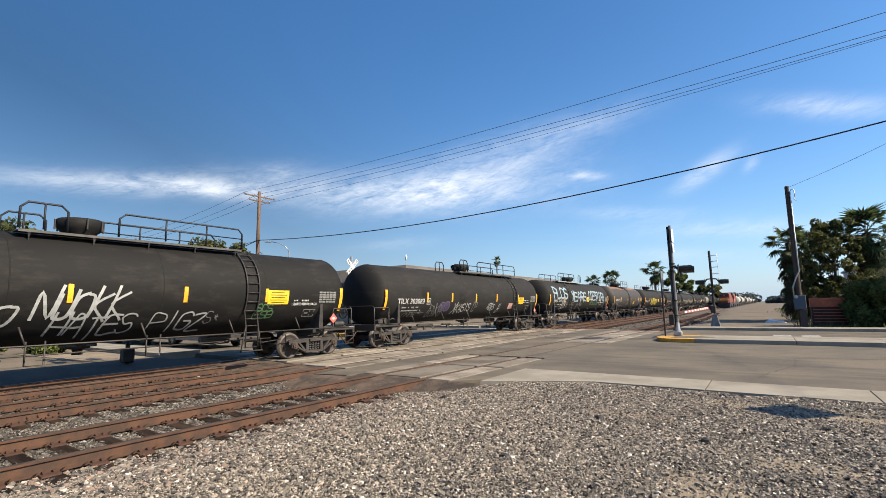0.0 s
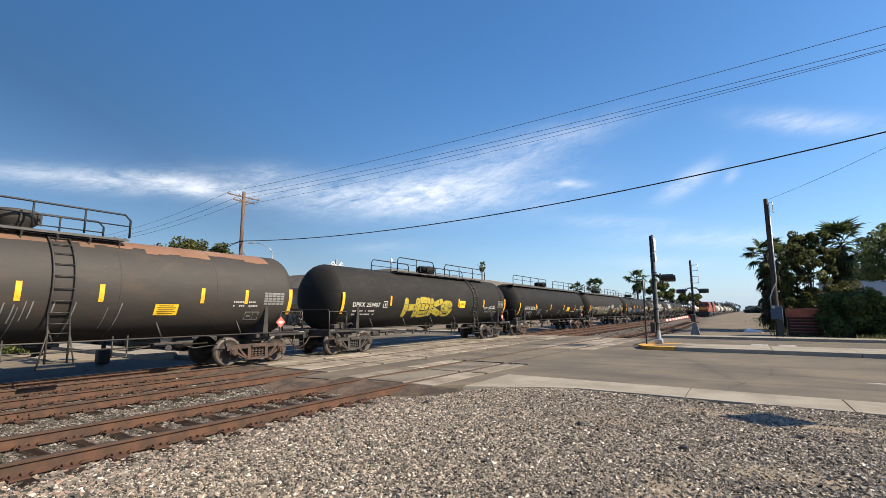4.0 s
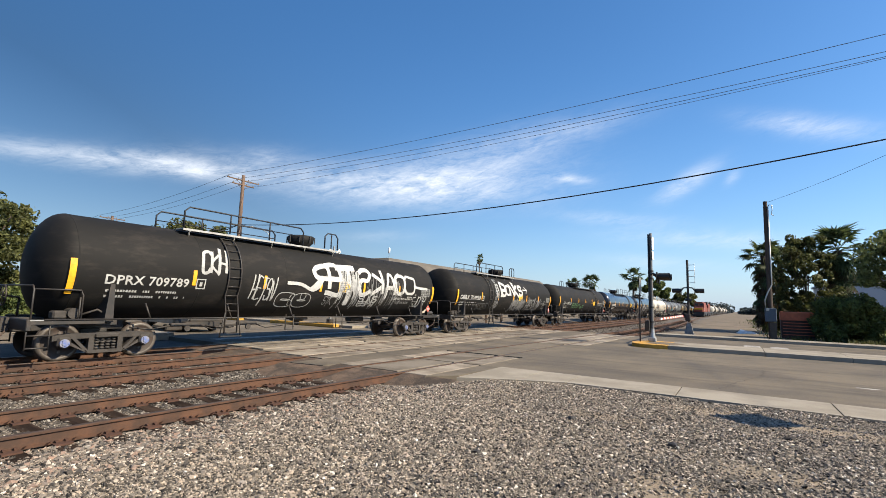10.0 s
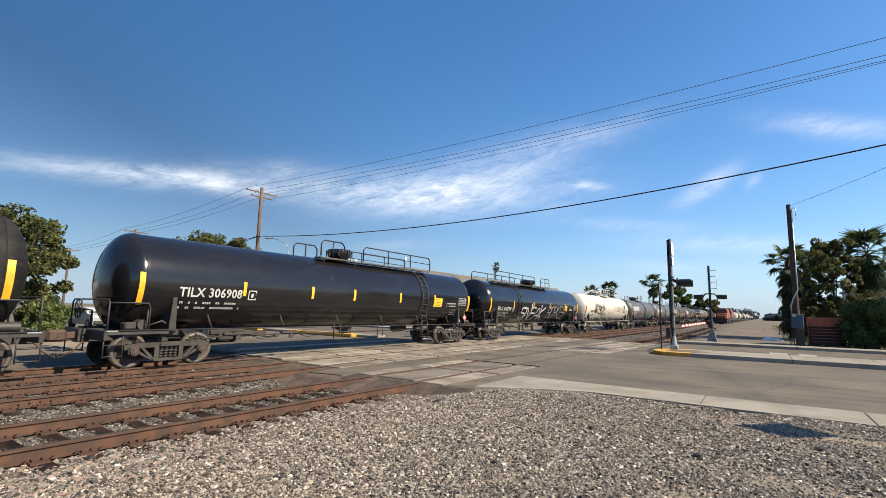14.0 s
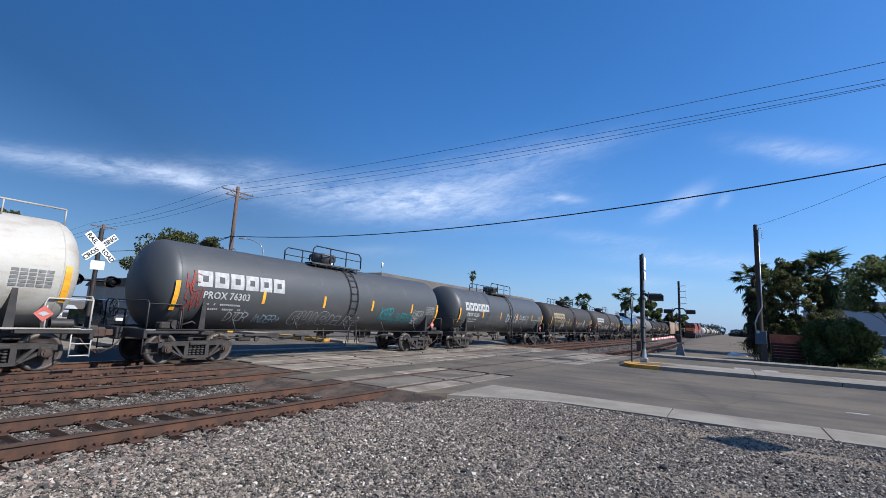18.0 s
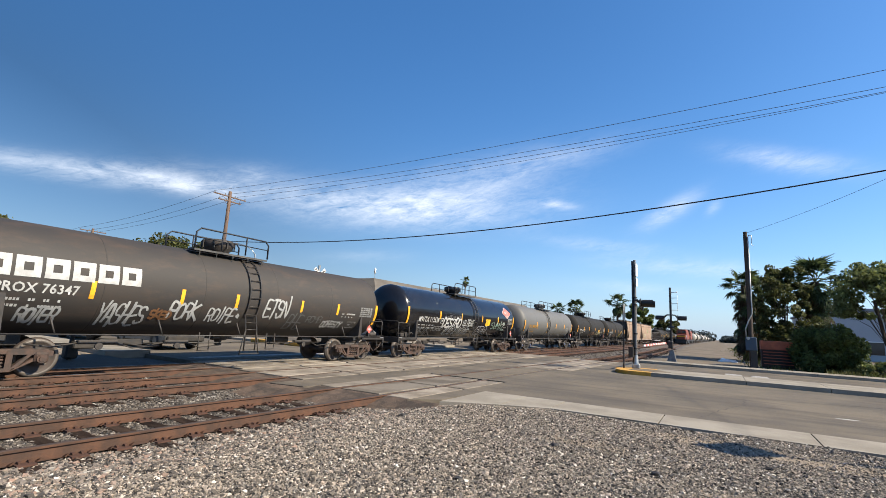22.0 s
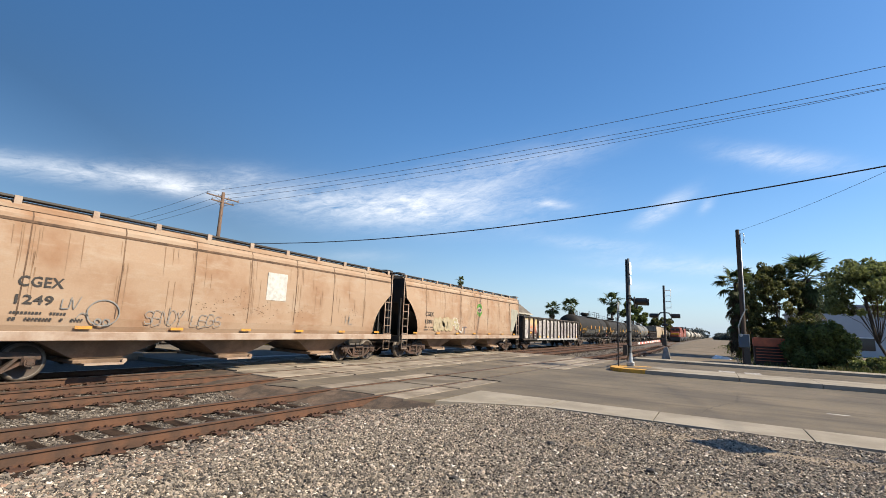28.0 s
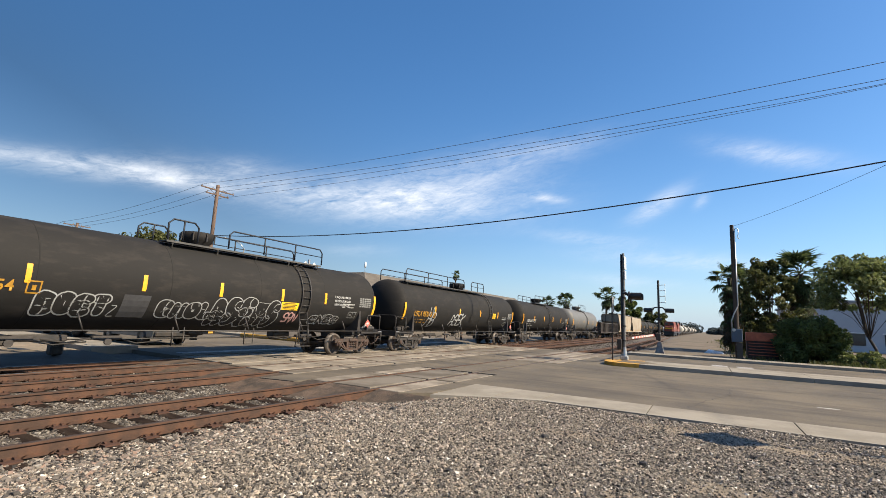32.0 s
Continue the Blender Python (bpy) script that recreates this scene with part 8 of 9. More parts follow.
def frond_mesh(length, fan, seed, droop):
    """A fan palm leaf: a stalk and pointed, drooping segments; the stalk runs along +x."""
    rnd = random.Random(seed)
    m = Mesh()
    m.tube([(0, 0, 0), (length * 0.5, 0, 0.06), (length, 0, 0)], 0.02, 4)
    n = 15
    for k in range(n):
        a = radians(-105 + 210 * k / (n - 1))
        L = fan * (1.0 - 0.25 * abs(k - (n - 1) / 2) / (n / 2)) * rnd.uniform(0.88, 1.08)
        d, s = Vector((math.cos(a), math.sin(a), 0)), Vector((-math.sin(a), math.cos(a), 0))
        o = Vector((length, 0, 0))
        w = fan * 0.075
        q = o + d * L * 0.5 + Vector((0, 0, 0.03))
        e = o + d * L + Vector((0, 0, -droop * L * rnd.uniform(0.6, 1.2)))
        m.add([o, q + s * w, e, q - s * w, q + Vector((0, 0, -0.04))], [(0, 1, 4), (0, 4, 3), (1, 2, 4), (4, 2, 3)])
    return m.build("frond")


FRONDS = [frond_mesh(1.1, 0.95, k, 0.25 + 0.1 * k) for k in range(3)]
DEAD = [frond_mesh(0.9, 0.85, 10 + k, 0.5) for k in range(2)]


def palm(x, y, h, label, seed, fronds=44, skirt=60, scale=1.0, r=0.24, skirt_len=2.6, group=""):
    rnd = random.Random(seed)
    p = thing("palm_tree", label, "palm tree", pose(x, y, 0), group)
    m = Mesh().cyl((0, 0, -0.1), (0.05, 0.02, h * 0.5), r * 1.15, r, seg=10, caps=False).cyl((0.05, 0.02, h * 0.5), (0.02, 0, h), r, r * 0.85, seg=10)
    part("trunk", m, "bark", p)
    for k in range(fronds):
        a, e = rnd.uniform(0, 360), rnd.uniform(-50, 70)
        part("frond", FRONDS[k % 3], "palm_leaf", p, at=Matrix.Translation((0, 0, h)) @ Matrix.Rotation(radians(a), 4, "Z") @ Matrix.Rotation(radians(-e), 4, "Y") @ Matrix.Rotation(radians(rnd.uniform(-40, 40)), 4, "X") @ Matrix.Scale(scale * rnd.uniform(0.8, 1.1), 4))
    for k in range(skirt):
        a, z = rnd.uniform(0, 360), h - 0.25 - skirt_len * (k / max(1, skirt)) ** 0.9
        part("dead_frond", DEAD[k % 2], "leaf_dry" if k % 3 else "palm_leaf", p, at=Matrix.Translation((0, 0, z)) @ Matrix.Rotation(radians(a), 4, "Z") @ Matrix.Rotation(radians(rnd.uniform(36, 78)), 4, "Y") @ Matrix.Scale(scale * rnd.uniform(0.75, 1.0), 4))


# palms and shrubs by the far pavement
palm(2.1, 50.0, 6.7, "shaggy fan palm with a skirt of dead fronds", 1, 40, 110, 1.0, skirt_len=5.0)
palm(3.4, 52.0, 6.2, "shaggy fan palm with a long dead skirt", 2, 30, 100, 0.95, skirt_len=5.2)
palm(7.15, 49.0, 6.9, "fan palm with a dense green crown", 3, 40, 60, 1.2, 0.3, skirt_len=2.4)
tree(4.7, 47.0, 9.4, 4.4, 0.4, "slender street tree between the palms", "leaf_mid", 5, 12000, 0.15, 0.10, 130)
tree(9.3, 39.2, 7.8, 5.2, 2.0, "young tree with pale trunk and airy crown", "leaf_light", 6, 10500, 0.14, 0.08, 120, lean=-0.7)
tree(14.5, 45.0, 7.5, 6.0, 1.2, "young tree with airy crown", "leaf_light", 7, 6000, 0.14, 0.10, 80)


def bush(x, y, wx, wy, h, label, leaf, seed, leaves=9000, size=0.13):
    rng = np.random.default_rng(seed)
    rnd = random.Random(seed)
    b = thing("bush", label, "bush", pose(x, y, 0))
    clumps = []
    for k in range(26):
        a, r = rnd.uniform(0, 2 * math.pi), math.sqrt(rnd.random())
        z = h * rnd.uniform(0.12, 0.82) * (1 - 0.35 * r)
        clumps.append(((wx / 2 * 0.85 * r * math.cos(a), wy / 2 * 0.85 * r * math.sin(a), z), h * rnd.uniform(0.16, 0.26)))
    m = Mesh()
    for k in range(9):
        c = clumps[k * 2][0]
        m.tube([(c[0] * 0.3, c[1] * 0.3, -0.1), (c[0] * 0.7, c[1] * 0.7, c[2] * 0.6), c], 0.03, 5)
    part("branches", m, "bark", b)
    part("foliage", leaves_mesh("foliage", crown_points(rng, clumps, leaves // 26, 0.9), size, rng), leaf, b, "dense small leaves")


bush(5.9, 38.8, 3.3, 2.8, 3.7, "large dense dark green bush beside the road", "leaf_dark", 11, 15000)
bush(9.0, 37.3, 3.8, 2.0, 1.25, "low light green shrubs behind the pavement", "leaf_light", 12, 6000, 0.10)
bush(12.6, 37.6, 4.0, 2.0, 1.1, "low light green shrubs behind the pavement", "leaf_light", 13, 5000, 0.10)
bush(-26.6, 7.0, 3.2, 2.0, 1.0, "low dark hedge beyond the tracks", "leaf_dark", 14, 6000, 0.09)
bush(-37.5, 9.9, 4.5, 2.4, 2.3, "dense dark green shrubs beyond the parked cars", "leaf_dark", 16, 9000, 0.14)
bush(-27.6, 5.2, 3.4, 2.2, 1.0, "low dark hedge beyond the tracks", "leaf_dark", 15, 6000, 0.09)
# trees west of the tracks
tree(-54.5, 30.0, 10.8, 12.0, 2.4, "broad green street tree behind the crossing", "leaf_mid", 21, 14000, 0.22, 0.28, 80)
tree(-40.5, 8.2, 8.8, 8.5, 1.0, "leafy green street tree beyond the crossing", "leaf_mid", 22, 15000, 0.18, 0.22, 90)
# distant palms, conifer and skyline trees
for x, y, h, s in ((-47.5, 89.0, 11.7, 0.6), (-42.0, 139.0, 8.2, 1.5), (-36.5, 140.0, 9.0, 1.6), (-21.5, 121.0, 9.3, 1.7)):
    palm(x, y, h, "distant fan palm against the sky", int(y), 26, 12, s, 0.25 if s > 1 else 0.14, 1.4 if s > 1 else 0.5, "distant palms")
tree(-20.5, 150.0, 12.0, 9.0, 2.0, "dark conifer in the distance", "leaf_dark", 31, 6000, 0.4, 0.3, 26)
tree(-14.5, 165.0, 7.5, 10.0, 1.5, "hazy tree beyond the train", "leaf_mid", 32, 4000, 0.4, 0.3, 20)


def far_woods():
    rng = np.random.default_rng(77)
    clumps = []
    rnd = random.Random(7)
    for k in range(120):
        a = rnd.uniform(-30, 66)
        d = rnd.uniform(480, 620)
        if a > -1.5 and a < 0.8 and rnd.random() < 0.5:
            continue
        r = rnd.uniform(5, 10)
        clumps.append(((-d * math.sin(radians(a)), d * math.cos(radians(a)), r * 0.45), r))
    for k in range(24):
        clumps.append(((rnd.uniform(3, 30), rnd.uniform(380, 430), rnd.uniform(1, 3)), rnd.uniform(2, 3.5)))
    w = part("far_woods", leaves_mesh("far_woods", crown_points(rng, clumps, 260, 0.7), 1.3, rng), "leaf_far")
    tagged(w, "low line of trees on the horizon with haze in their colour", "woods", kind="stuff")


far_woods()


def grass_strip():
    rng = np.random.default_rng(5)
    n = 9000
    pts = np.stack([rng.uniform(5.5, 22, n), rng.uniform(34.6, 43, n), np.zeros(n)], 1)
    edge = np.stack([rng.normal(3.4, 0.8, 2500), rng.uniform(36, 120, 2500), np.zeros(2500)], 1)
    pts = np.concatenate([pts, edge])
    n = len(pts)
    pts[:, 2] = -0.05
    d = rng.normal(size=(n, 3)) * 0.10
    d[:, 2] = rng.uniform(0.12, 0.42, n)
    s = rng.normal(size=(n, 3)) * 0.03
    verts = np.stack([pts - s, pts + s, pts + d], 1).reshape(-1, 3)
    tagged(part("grass", fast_mesh("grass", verts, 3, np.arange(n * 3)), "grass"), "rough green and straw grass tufts", "grass", kind="stuff")


grass_strip()


# ---- loose stones ----
def stone_material(name, stops):
    m = bpy.data.materials.new(name)
    m.use_nodes = True
    t = m.node_tree
    b = t.nodes["Principled BSDF"]
    b.inputs["Roughness"].default_value = 0.85
    geo = t.nodes.new("ShaderNodeNewGeometry")
    ramp = t.nodes.new("ShaderNodeValToRGB")
    while len(ramp.color_ramp.elements) < len(stops):
        ramp.color_ramp.elements.new(0.5)
    for e, (at, c) in zip(ramp.color_ramp.elements, stops):
        e.position, e.color = at, (*c, 1)
    t.links.new(geo.outputs["Random Per Island"], ramp.inputs[0])
    co = t.nodes.new("ShaderNodeTexCoord")
    n = node(t, "ShaderNodeTexNoise", Scale=60.0, Detail=3.0)
    t.links.new(co.outputs["Object"], n.inputs["Vector"])
    hsv = t.nodes.new("ShaderNodeHueSaturation")
    t.links.new(math_node(t, "MULTIPLY_ADD", n.outputs[0], 0.6, 0.7), hsv.inputs["Value"])
    t.links.new(ramp.outputs[0], hsv.inputs["Color"])
    t.links.new(hsv.outputs[0], b.inputs["Base Color"])
    return m


M["stone_chips"] = stone_material("stone_chips", [(0.0, (0.01392, 0.01178, 0.00978)), (0.22, (0.06523, 0.05552, 0.04564)), (0.5, (0.1609, 0.1388, 0.1142)), (0.74, (0.2349, 0.1977, 0.159)), (0.88, (0.3131, 0.2524, 0.1956)), (0.965, (0.4001, 0.3533, 0.2975)), (1.0, (0.60, 0.56, 0.49))])
M["stone_pink"] = stone_material("stone_pink", [(0.0, (0.01209, 0.01028, 0.008464)), (0.22, (0.05441, 0.04655, 0.0399)), (0.5, (0.1269, 0.1088, 0.09193)), (0.7, (0.1814, 0.1451, 0.1179)), (0.86, (0.2177, 0.1421, 0.1058)), (0.95, (0.266, 0.2358, 0.1995)), (1.0, (0.3749, 0.3446, 0.3023))])
M["stone_rusty"] = stone_material("stone_rusty", [(0.0, (0.008019, 0.0063, 0.005155)), (0.3, (0.03723, 0.02978, 0.02349)), (0.6, (0.08305, 0.06988, 0.05728)), (0.8, (0.1146, 0.09279, 0.07332)), (0.95, (0.1776, 0.1575, 0.1346)), (1.0, (0.2978, 0.2749, 0.2405))])
OCTA = np.array([(1, 0, 0), (-1, 0, 0), (0, 1, 0), (0, -1, 0), (0, 0, 1), (0, 0, -1)], float)
OCTA_F = np.array([(0, 2, 4), (2, 1, 4), (1, 3, 4), (3, 0, 4), (2, 0, 5), (1, 2, 5), (3, 1, 5), (0, 3, 5)])


def stones(name, xy, size, seed, label, sink=0.25, mat="stone_chips", half=False):
    rng = np.random.default_rng(seed)
    n = len(xy)
    s = size * np.minimum(rng.lognormal(0, 0.36, n), 2.0)
    z = np.array([bed_z(x, y) for x, y in xy])
    shape = rng.uniform(0.55, 1.25, (n, 1, 3))
    v = OCTA[None] * shape + rng.normal(0, 0.20, (n, 6, 3))
    q = rng.normal(size=(n, 4))
    if half:
        q[:, 1:3] *= 0.25
    q /= np.linalg.norm(q, axis=1)[:, None]
    w, x, y, zz = q.T
    rot = np.stack([np.stack([1 - 2 * (y * y + zz * zz), 2 * (x * y - zz * w), 2 * (x * zz + y * w)], 1), np.stack([2 * (x * y + zz * w), 1 - 2 * (x * x + zz * zz), 2 * (y * zz - x * w)], 1), np.stack([2 * (x * zz - y * w), 2 * (y * zz + x * w), 1 - 2 * (x * x + y * y)], 1)], 1)
    v = np.einsum("nij,nkj->nki", rot, v) * s[:, None, None]
    v[:, :, 2] *= 0.75
    v[:, :, :2] += xy[:, None]
    v[:, :, 2] += (z + s * sink)[:, None]
    loops = ((OCTA_F[:4] if half else OCTA_F)[None] + 6 * np.arange(n)[:, None, None]).ravel()
    tagged(part(name, fast_mesh(name, v.reshape(-1, 3), 3, loops), mat), label, "gravel", kind="stuff")


def scatter(rng, n, x0, x1, y0, y1, keep):
    p = np.stack([rng.uniform(x0, x1, n), rng.uniform(y0, y1, n)], 1)
    return p[keep(p[:, 0], p[:, 1], rng.random(n))]


def build_stones():
    rng = np.random.default_rng(3)
    edge = lambda y: -7.30 + NEAR_SLOPE * np.minimum(y, 38.0)
    wave = lambda x: 10.36 + 0.10 * np.sin(x * 2.1) + 0.06 * np.sin(x * 5.3) - np.clip(-3.4 - x, 0, 3.2) * 0.62 + 0.25 * np.exp(-((x + 3.4) ** 2))
    bare = np.vectorize(bare_at)
    seen = lambda x, y: (y > np.clip(2.4 + 0.35 * x, 0.3, 2.4)) & (x < 0.36 * y + 0.8)
    lot = lambda x, y, r: (x > edge(y) + 0.12) & (y < wave(x)) & seen(x, y)
    fine = scatter(rng, 340000, -7.5, 4.2, 0.8, 10.6, lambda x, y, r: lot(x, y, r) & (r < 1.0 - 0.8 * bare(x, y)))
    stones("fine_gravel", fine, 0.0115, 1, "fine grey gravel over sandy ground", 0.15, half=True)
    mid = scatter(rng, 150000, -7.5, 4.2, 0.8, 10.6, lambda x, y, r: lot(x, y, r) & (r < np.clip(1.25 - (x - edge(y)) / 7.5, 0.5, 1.0) * (1.0 - 0.9 * bare(x, y))))
    stones("gravel_chips", mid, 0.0158, 2, "mixed grey, tan and white gravel chips", 0.35)
    big = scatter(rng, 70000, -9, -1.5, 0.3, 9.2, lambda x, y, r: (x > edge(y) + 0.11) & (y < wave(x) - 0.1) & seen(x, y) & (r < np.clip(1.1 - (x - edge(y) - 0.2) / 2.0, 0, 1)))
    stones("track_ballast", big, 0.0235, 4, "coarse pink and grey ballast stones beside the rail", 0.25, "stone_pink")
    flat = scatter(rng, 620, -4.5, 4.2, 2.6, 8.8, lambda x, y, r: seen(x, y))
    stones("white_stones", flat, 0.024, 6, "larger pale stones")
    # thinner gravel goes on round and behind the standing place
    away = scatter(rng, 60000, -8.0, 14.0, -12.0, 10.2, lambda x, y, r: (x > edge(y) + 0.12) & (y < wave(x)) & ~seen(x, y) & (np.hypot(x, y) > 0.3))
    stones("gravel_chips", away, 0.018, 9, "mixed grey and tan gravel over the lot", 0.1, half=True)
    gap = lambda x, c: np.abs(np.abs(x - c) - 0.7525) > 0.10
    between = scatter(rng, 110000, -16.6, -7.1, 0.4, 8.4, lambda x, y, r: (x < edge(y) - 0.08) & (np.abs(x - edge(y) + 1.505) > 0.1) & gap(x, -11.62) & gap(x, -14.72) & (y < 8.6 + 0.12 * (x + 7)) & (y > -x * 0.16 - 1.0))
    tie_free = np.abs((between[:, 1] + 9) % 0.5 - 0.25) < 0.165
    on_bed = (np.abs(between[:, 0] + 11.62) > 1.25) & (np.abs(between[:, 0] + 14.72) > 1.25) & (between[:, 0] < edge(between[:, 1]) - 2.0)
    between = between[tie_free | on_bed]
    stones("track_ballast", between, 0.022, 5, "rust-dusted grey ballast between the tracks", 0.15, "stone_rusty")
    far = scatter(rng, 26000, -17, 2.5, 34.4, 75, lambda x, y, r: gap(x, -11.62) & gap(x, -14.72) & (np.abs(np.abs(x - edge(y) + 0.7525) - 0.7525) > 0.1) & (r < 40 / y) & (x < edge(y) + 0.9))
    stones("track_ballast", far, 0.032, 8, "ballast round the tracks past the road", 0.2, "stone_rusty")


build_stones()


def dark_stones():
    for x, y, s in ((-0.76, 6.72, 0.05), (-5.3, 7.6, 0.06), (-2.2, 7.2, 0.05), (0.9, 5.2, 0.05), (-2.6, 4.9, 0.04)):
        m = Mesh()
        m.lathe([(0.001, 0), (s * 1.2, 0.01), (s, s * 0.8), (0.001, s * 1.1)], "z", (0, 0, 0), seg=7, smooth=False)
        m.v = [(a + random.uniform(-0.3, 0.3) * s, b + random.uniform(-0.3, 0.3) * s, c) for a, b, c in m.v]
        tagged(part("clod", m, "steel_dark", at=pose(x, y, bed_z(x, y), 0, 0, 40 * x)), "dark lump on the gravel", "stone")


dark_stones()


# ---- things by the far pavement ----
def far_corner():
    p = thing("utility_pole", "dark wooden pole with a metal conduit and blue box", "utility pole", pose(1.8, 36.5, 0))
    part("pole", Mesh().cyl((0, 0, -0.1), (0, 0, 9.0), 0.16, 0.12, seg=12), "timber_dark", p)
    part("conduit", Mesh().tube([(-0.25, -0.12, 1.9), (-0.27, -0.12, 2.5), (-0.1, -0.15, 3.0), (0.13, -0.12, 3.5), (0.13, -0.10, 8.6)], 0.04, 6), "galvanised", p, "bent grey steel conduit")
    part("weatherhead", Mesh().tube([(0.13, -0.1, 8.6), (0.2, -0.1, 8.75), (0.34, -0.1, 8.7), (0.36, -0.1, 8.4), (0.30, -0.1, 8.1), (0.42, -0.1, 8.0)], 0.025, 6), "galvanised", p)
    part("meter_box", Mesh().box((-0.02, -0.30, 1.55), (0.62, 0.26, 0.85), bevel=0.03), "box_blue", p, "blue steel box")
    part("meter", Mesh().cyl((-0.18, -0.46, 1.9), (-0.18, -0.53, 1.9), 0.10, seg=14), "galvanised", p)
    part("box_leg", Mesh().box((0.1, -0.3, 0.55), (0.34, 0.16, 1.1)), "steel_dark", p)
    wire((1.8, 36.5, 8.9), (16.0, 12.0, 12.6), 0.9, 0.009)
    d = thing("utility_cabinet", "rusty red steel cabinet behind the pavement", "cabinet", pose(3.45, 39.9, 0))
    part("cabinet_body", Mesh().box((0, 0, 0.62), (1.9, 0.9, 1.24), bevel=0.03), "rust_dark", d)
    part("cabinet_top", Mesh().box((0, 0, 1.50), (1.95, 0.95, 0.62), bevel=0.05), "rust_red", d, "faded orange-red hood")
    for k in range(5):
        part("cabinet_slat", Mesh().box((0, -0.46, 0.25 + 0.2 * k), (1.7, 0.03, 0.05)), "rust_red", d)
    for k in range(9):
        y = 42 + 6.0 * k
        f = thing("fence_panel", "leaning grey chain-link fence panel", "fence", pose(3.6 + 0.1 * (k % 2), y, 0), "fence along the yard")
        part("post", Mesh().cyl((0, 0, 0), (0.05, 0, 1.7), 0.04, seg=8), "timber", f)
        part("rail", Mesh().cyl((0, 0, 1.6), (0, 6.0, 1.6), 0.025, seg=6), "galvanised", f)
        m = Mesh()
        for i in range(24):
            m.tube([(0, i * 0.25, 0.05), (0, i * 0.25, 1.6)], 0.008, 3)
        for i in range(6):
            m.tube([(0, 0, 0.15 + i * 0.28), (0, 6.0, 0.15 + i * 0.28)], 0.008, 3)
        part("mesh", m, "galvanised", f)
    m = Mesh()
    rnd = random.Random(4)
    base = [(-0.75, -0.1), (-0.35, -0.32), (0.25, -0.30), (0.75, -0.12), (0.6, 0.25), (0.0, 0.35), (-0.55, 0.22)]
    m.add([(x, y, 0) for x, y in base] + [(x * 0.7, y * 0.6, 0.18 + 0.16 * rnd.random()) for x, y in base], [(i, (i + 1) % 7, 7 + (i + 1) % 7, 7 + i) for i in range(7)] + [tuple(range(7, 14))])
    tagged(part("plastic_sheet", m, "white_paint", at=pose(0.55, 44.5, -0.05)), "crumpled white plastic sheet on the ground", "litter")
    b = thing("warehouse", "long pale blue-grey warehouse behind the trees", "building", pose(28.8, 92, 0))
    part("wall", Mesh().box((0, 0, 3.1), (34, 30, 6.2), bevel=0.05), "wall_blue", b)
    part("roof", Mesh().box((0, 0, 6.35), (34.6, 30.6, 0.35), bevel=0.05), "wall_blue_dark", b)
    for k in range(6):
        w = part("window", Mesh().box((-13 + 5 * k, -15.02, 1.6), (3.2, 0.10, 1.5), bevel=0.02), "glass_dark", b)
        part("window_frame", Mesh().box((-13 + 5 * k, -15.05, 2.42), (3.5, 0.14, 0.12)), "white_paint", w)


M["box_blue"] = material("box_blue", (0.03, 0.058, 0.10), 0.6, second=(0.04, 0.06, 0.085), scale=3, fine=30, contrast=0.15)
M["rust_red"] = material("rust_red", (0.50, 0.125, 0.055), 0.8, second=(0.34, 0.09, 0.045), scale=2, fine=30, contrast=0.2)
M["rust_dark"] = material("rust_dark", (0.05698, 0.02331, 0.01554), 0.85, second=(0.03108, 0.01813, 0.01554), scale=3, fine=30, contrast=0.25)
M["wall_blue"] = material("wall_blue", (0.36, 0.39, 0.43), 0.7, second=(0.32, 0.35, 0.39), scale=0.3, fine=10, contrast=0.08)
M["wall_blue_dark"] = material("wall_blue_dark", (0.24, 0.27, 0.31), 0.7, scale=0.3, fine=10, contrast=0.08)
M["glass_dark"] = material("glass_dark", (0.02, 0.025, 0.03), 0.08, scale=1, fine=10, contrast=0.05)
far_corner()


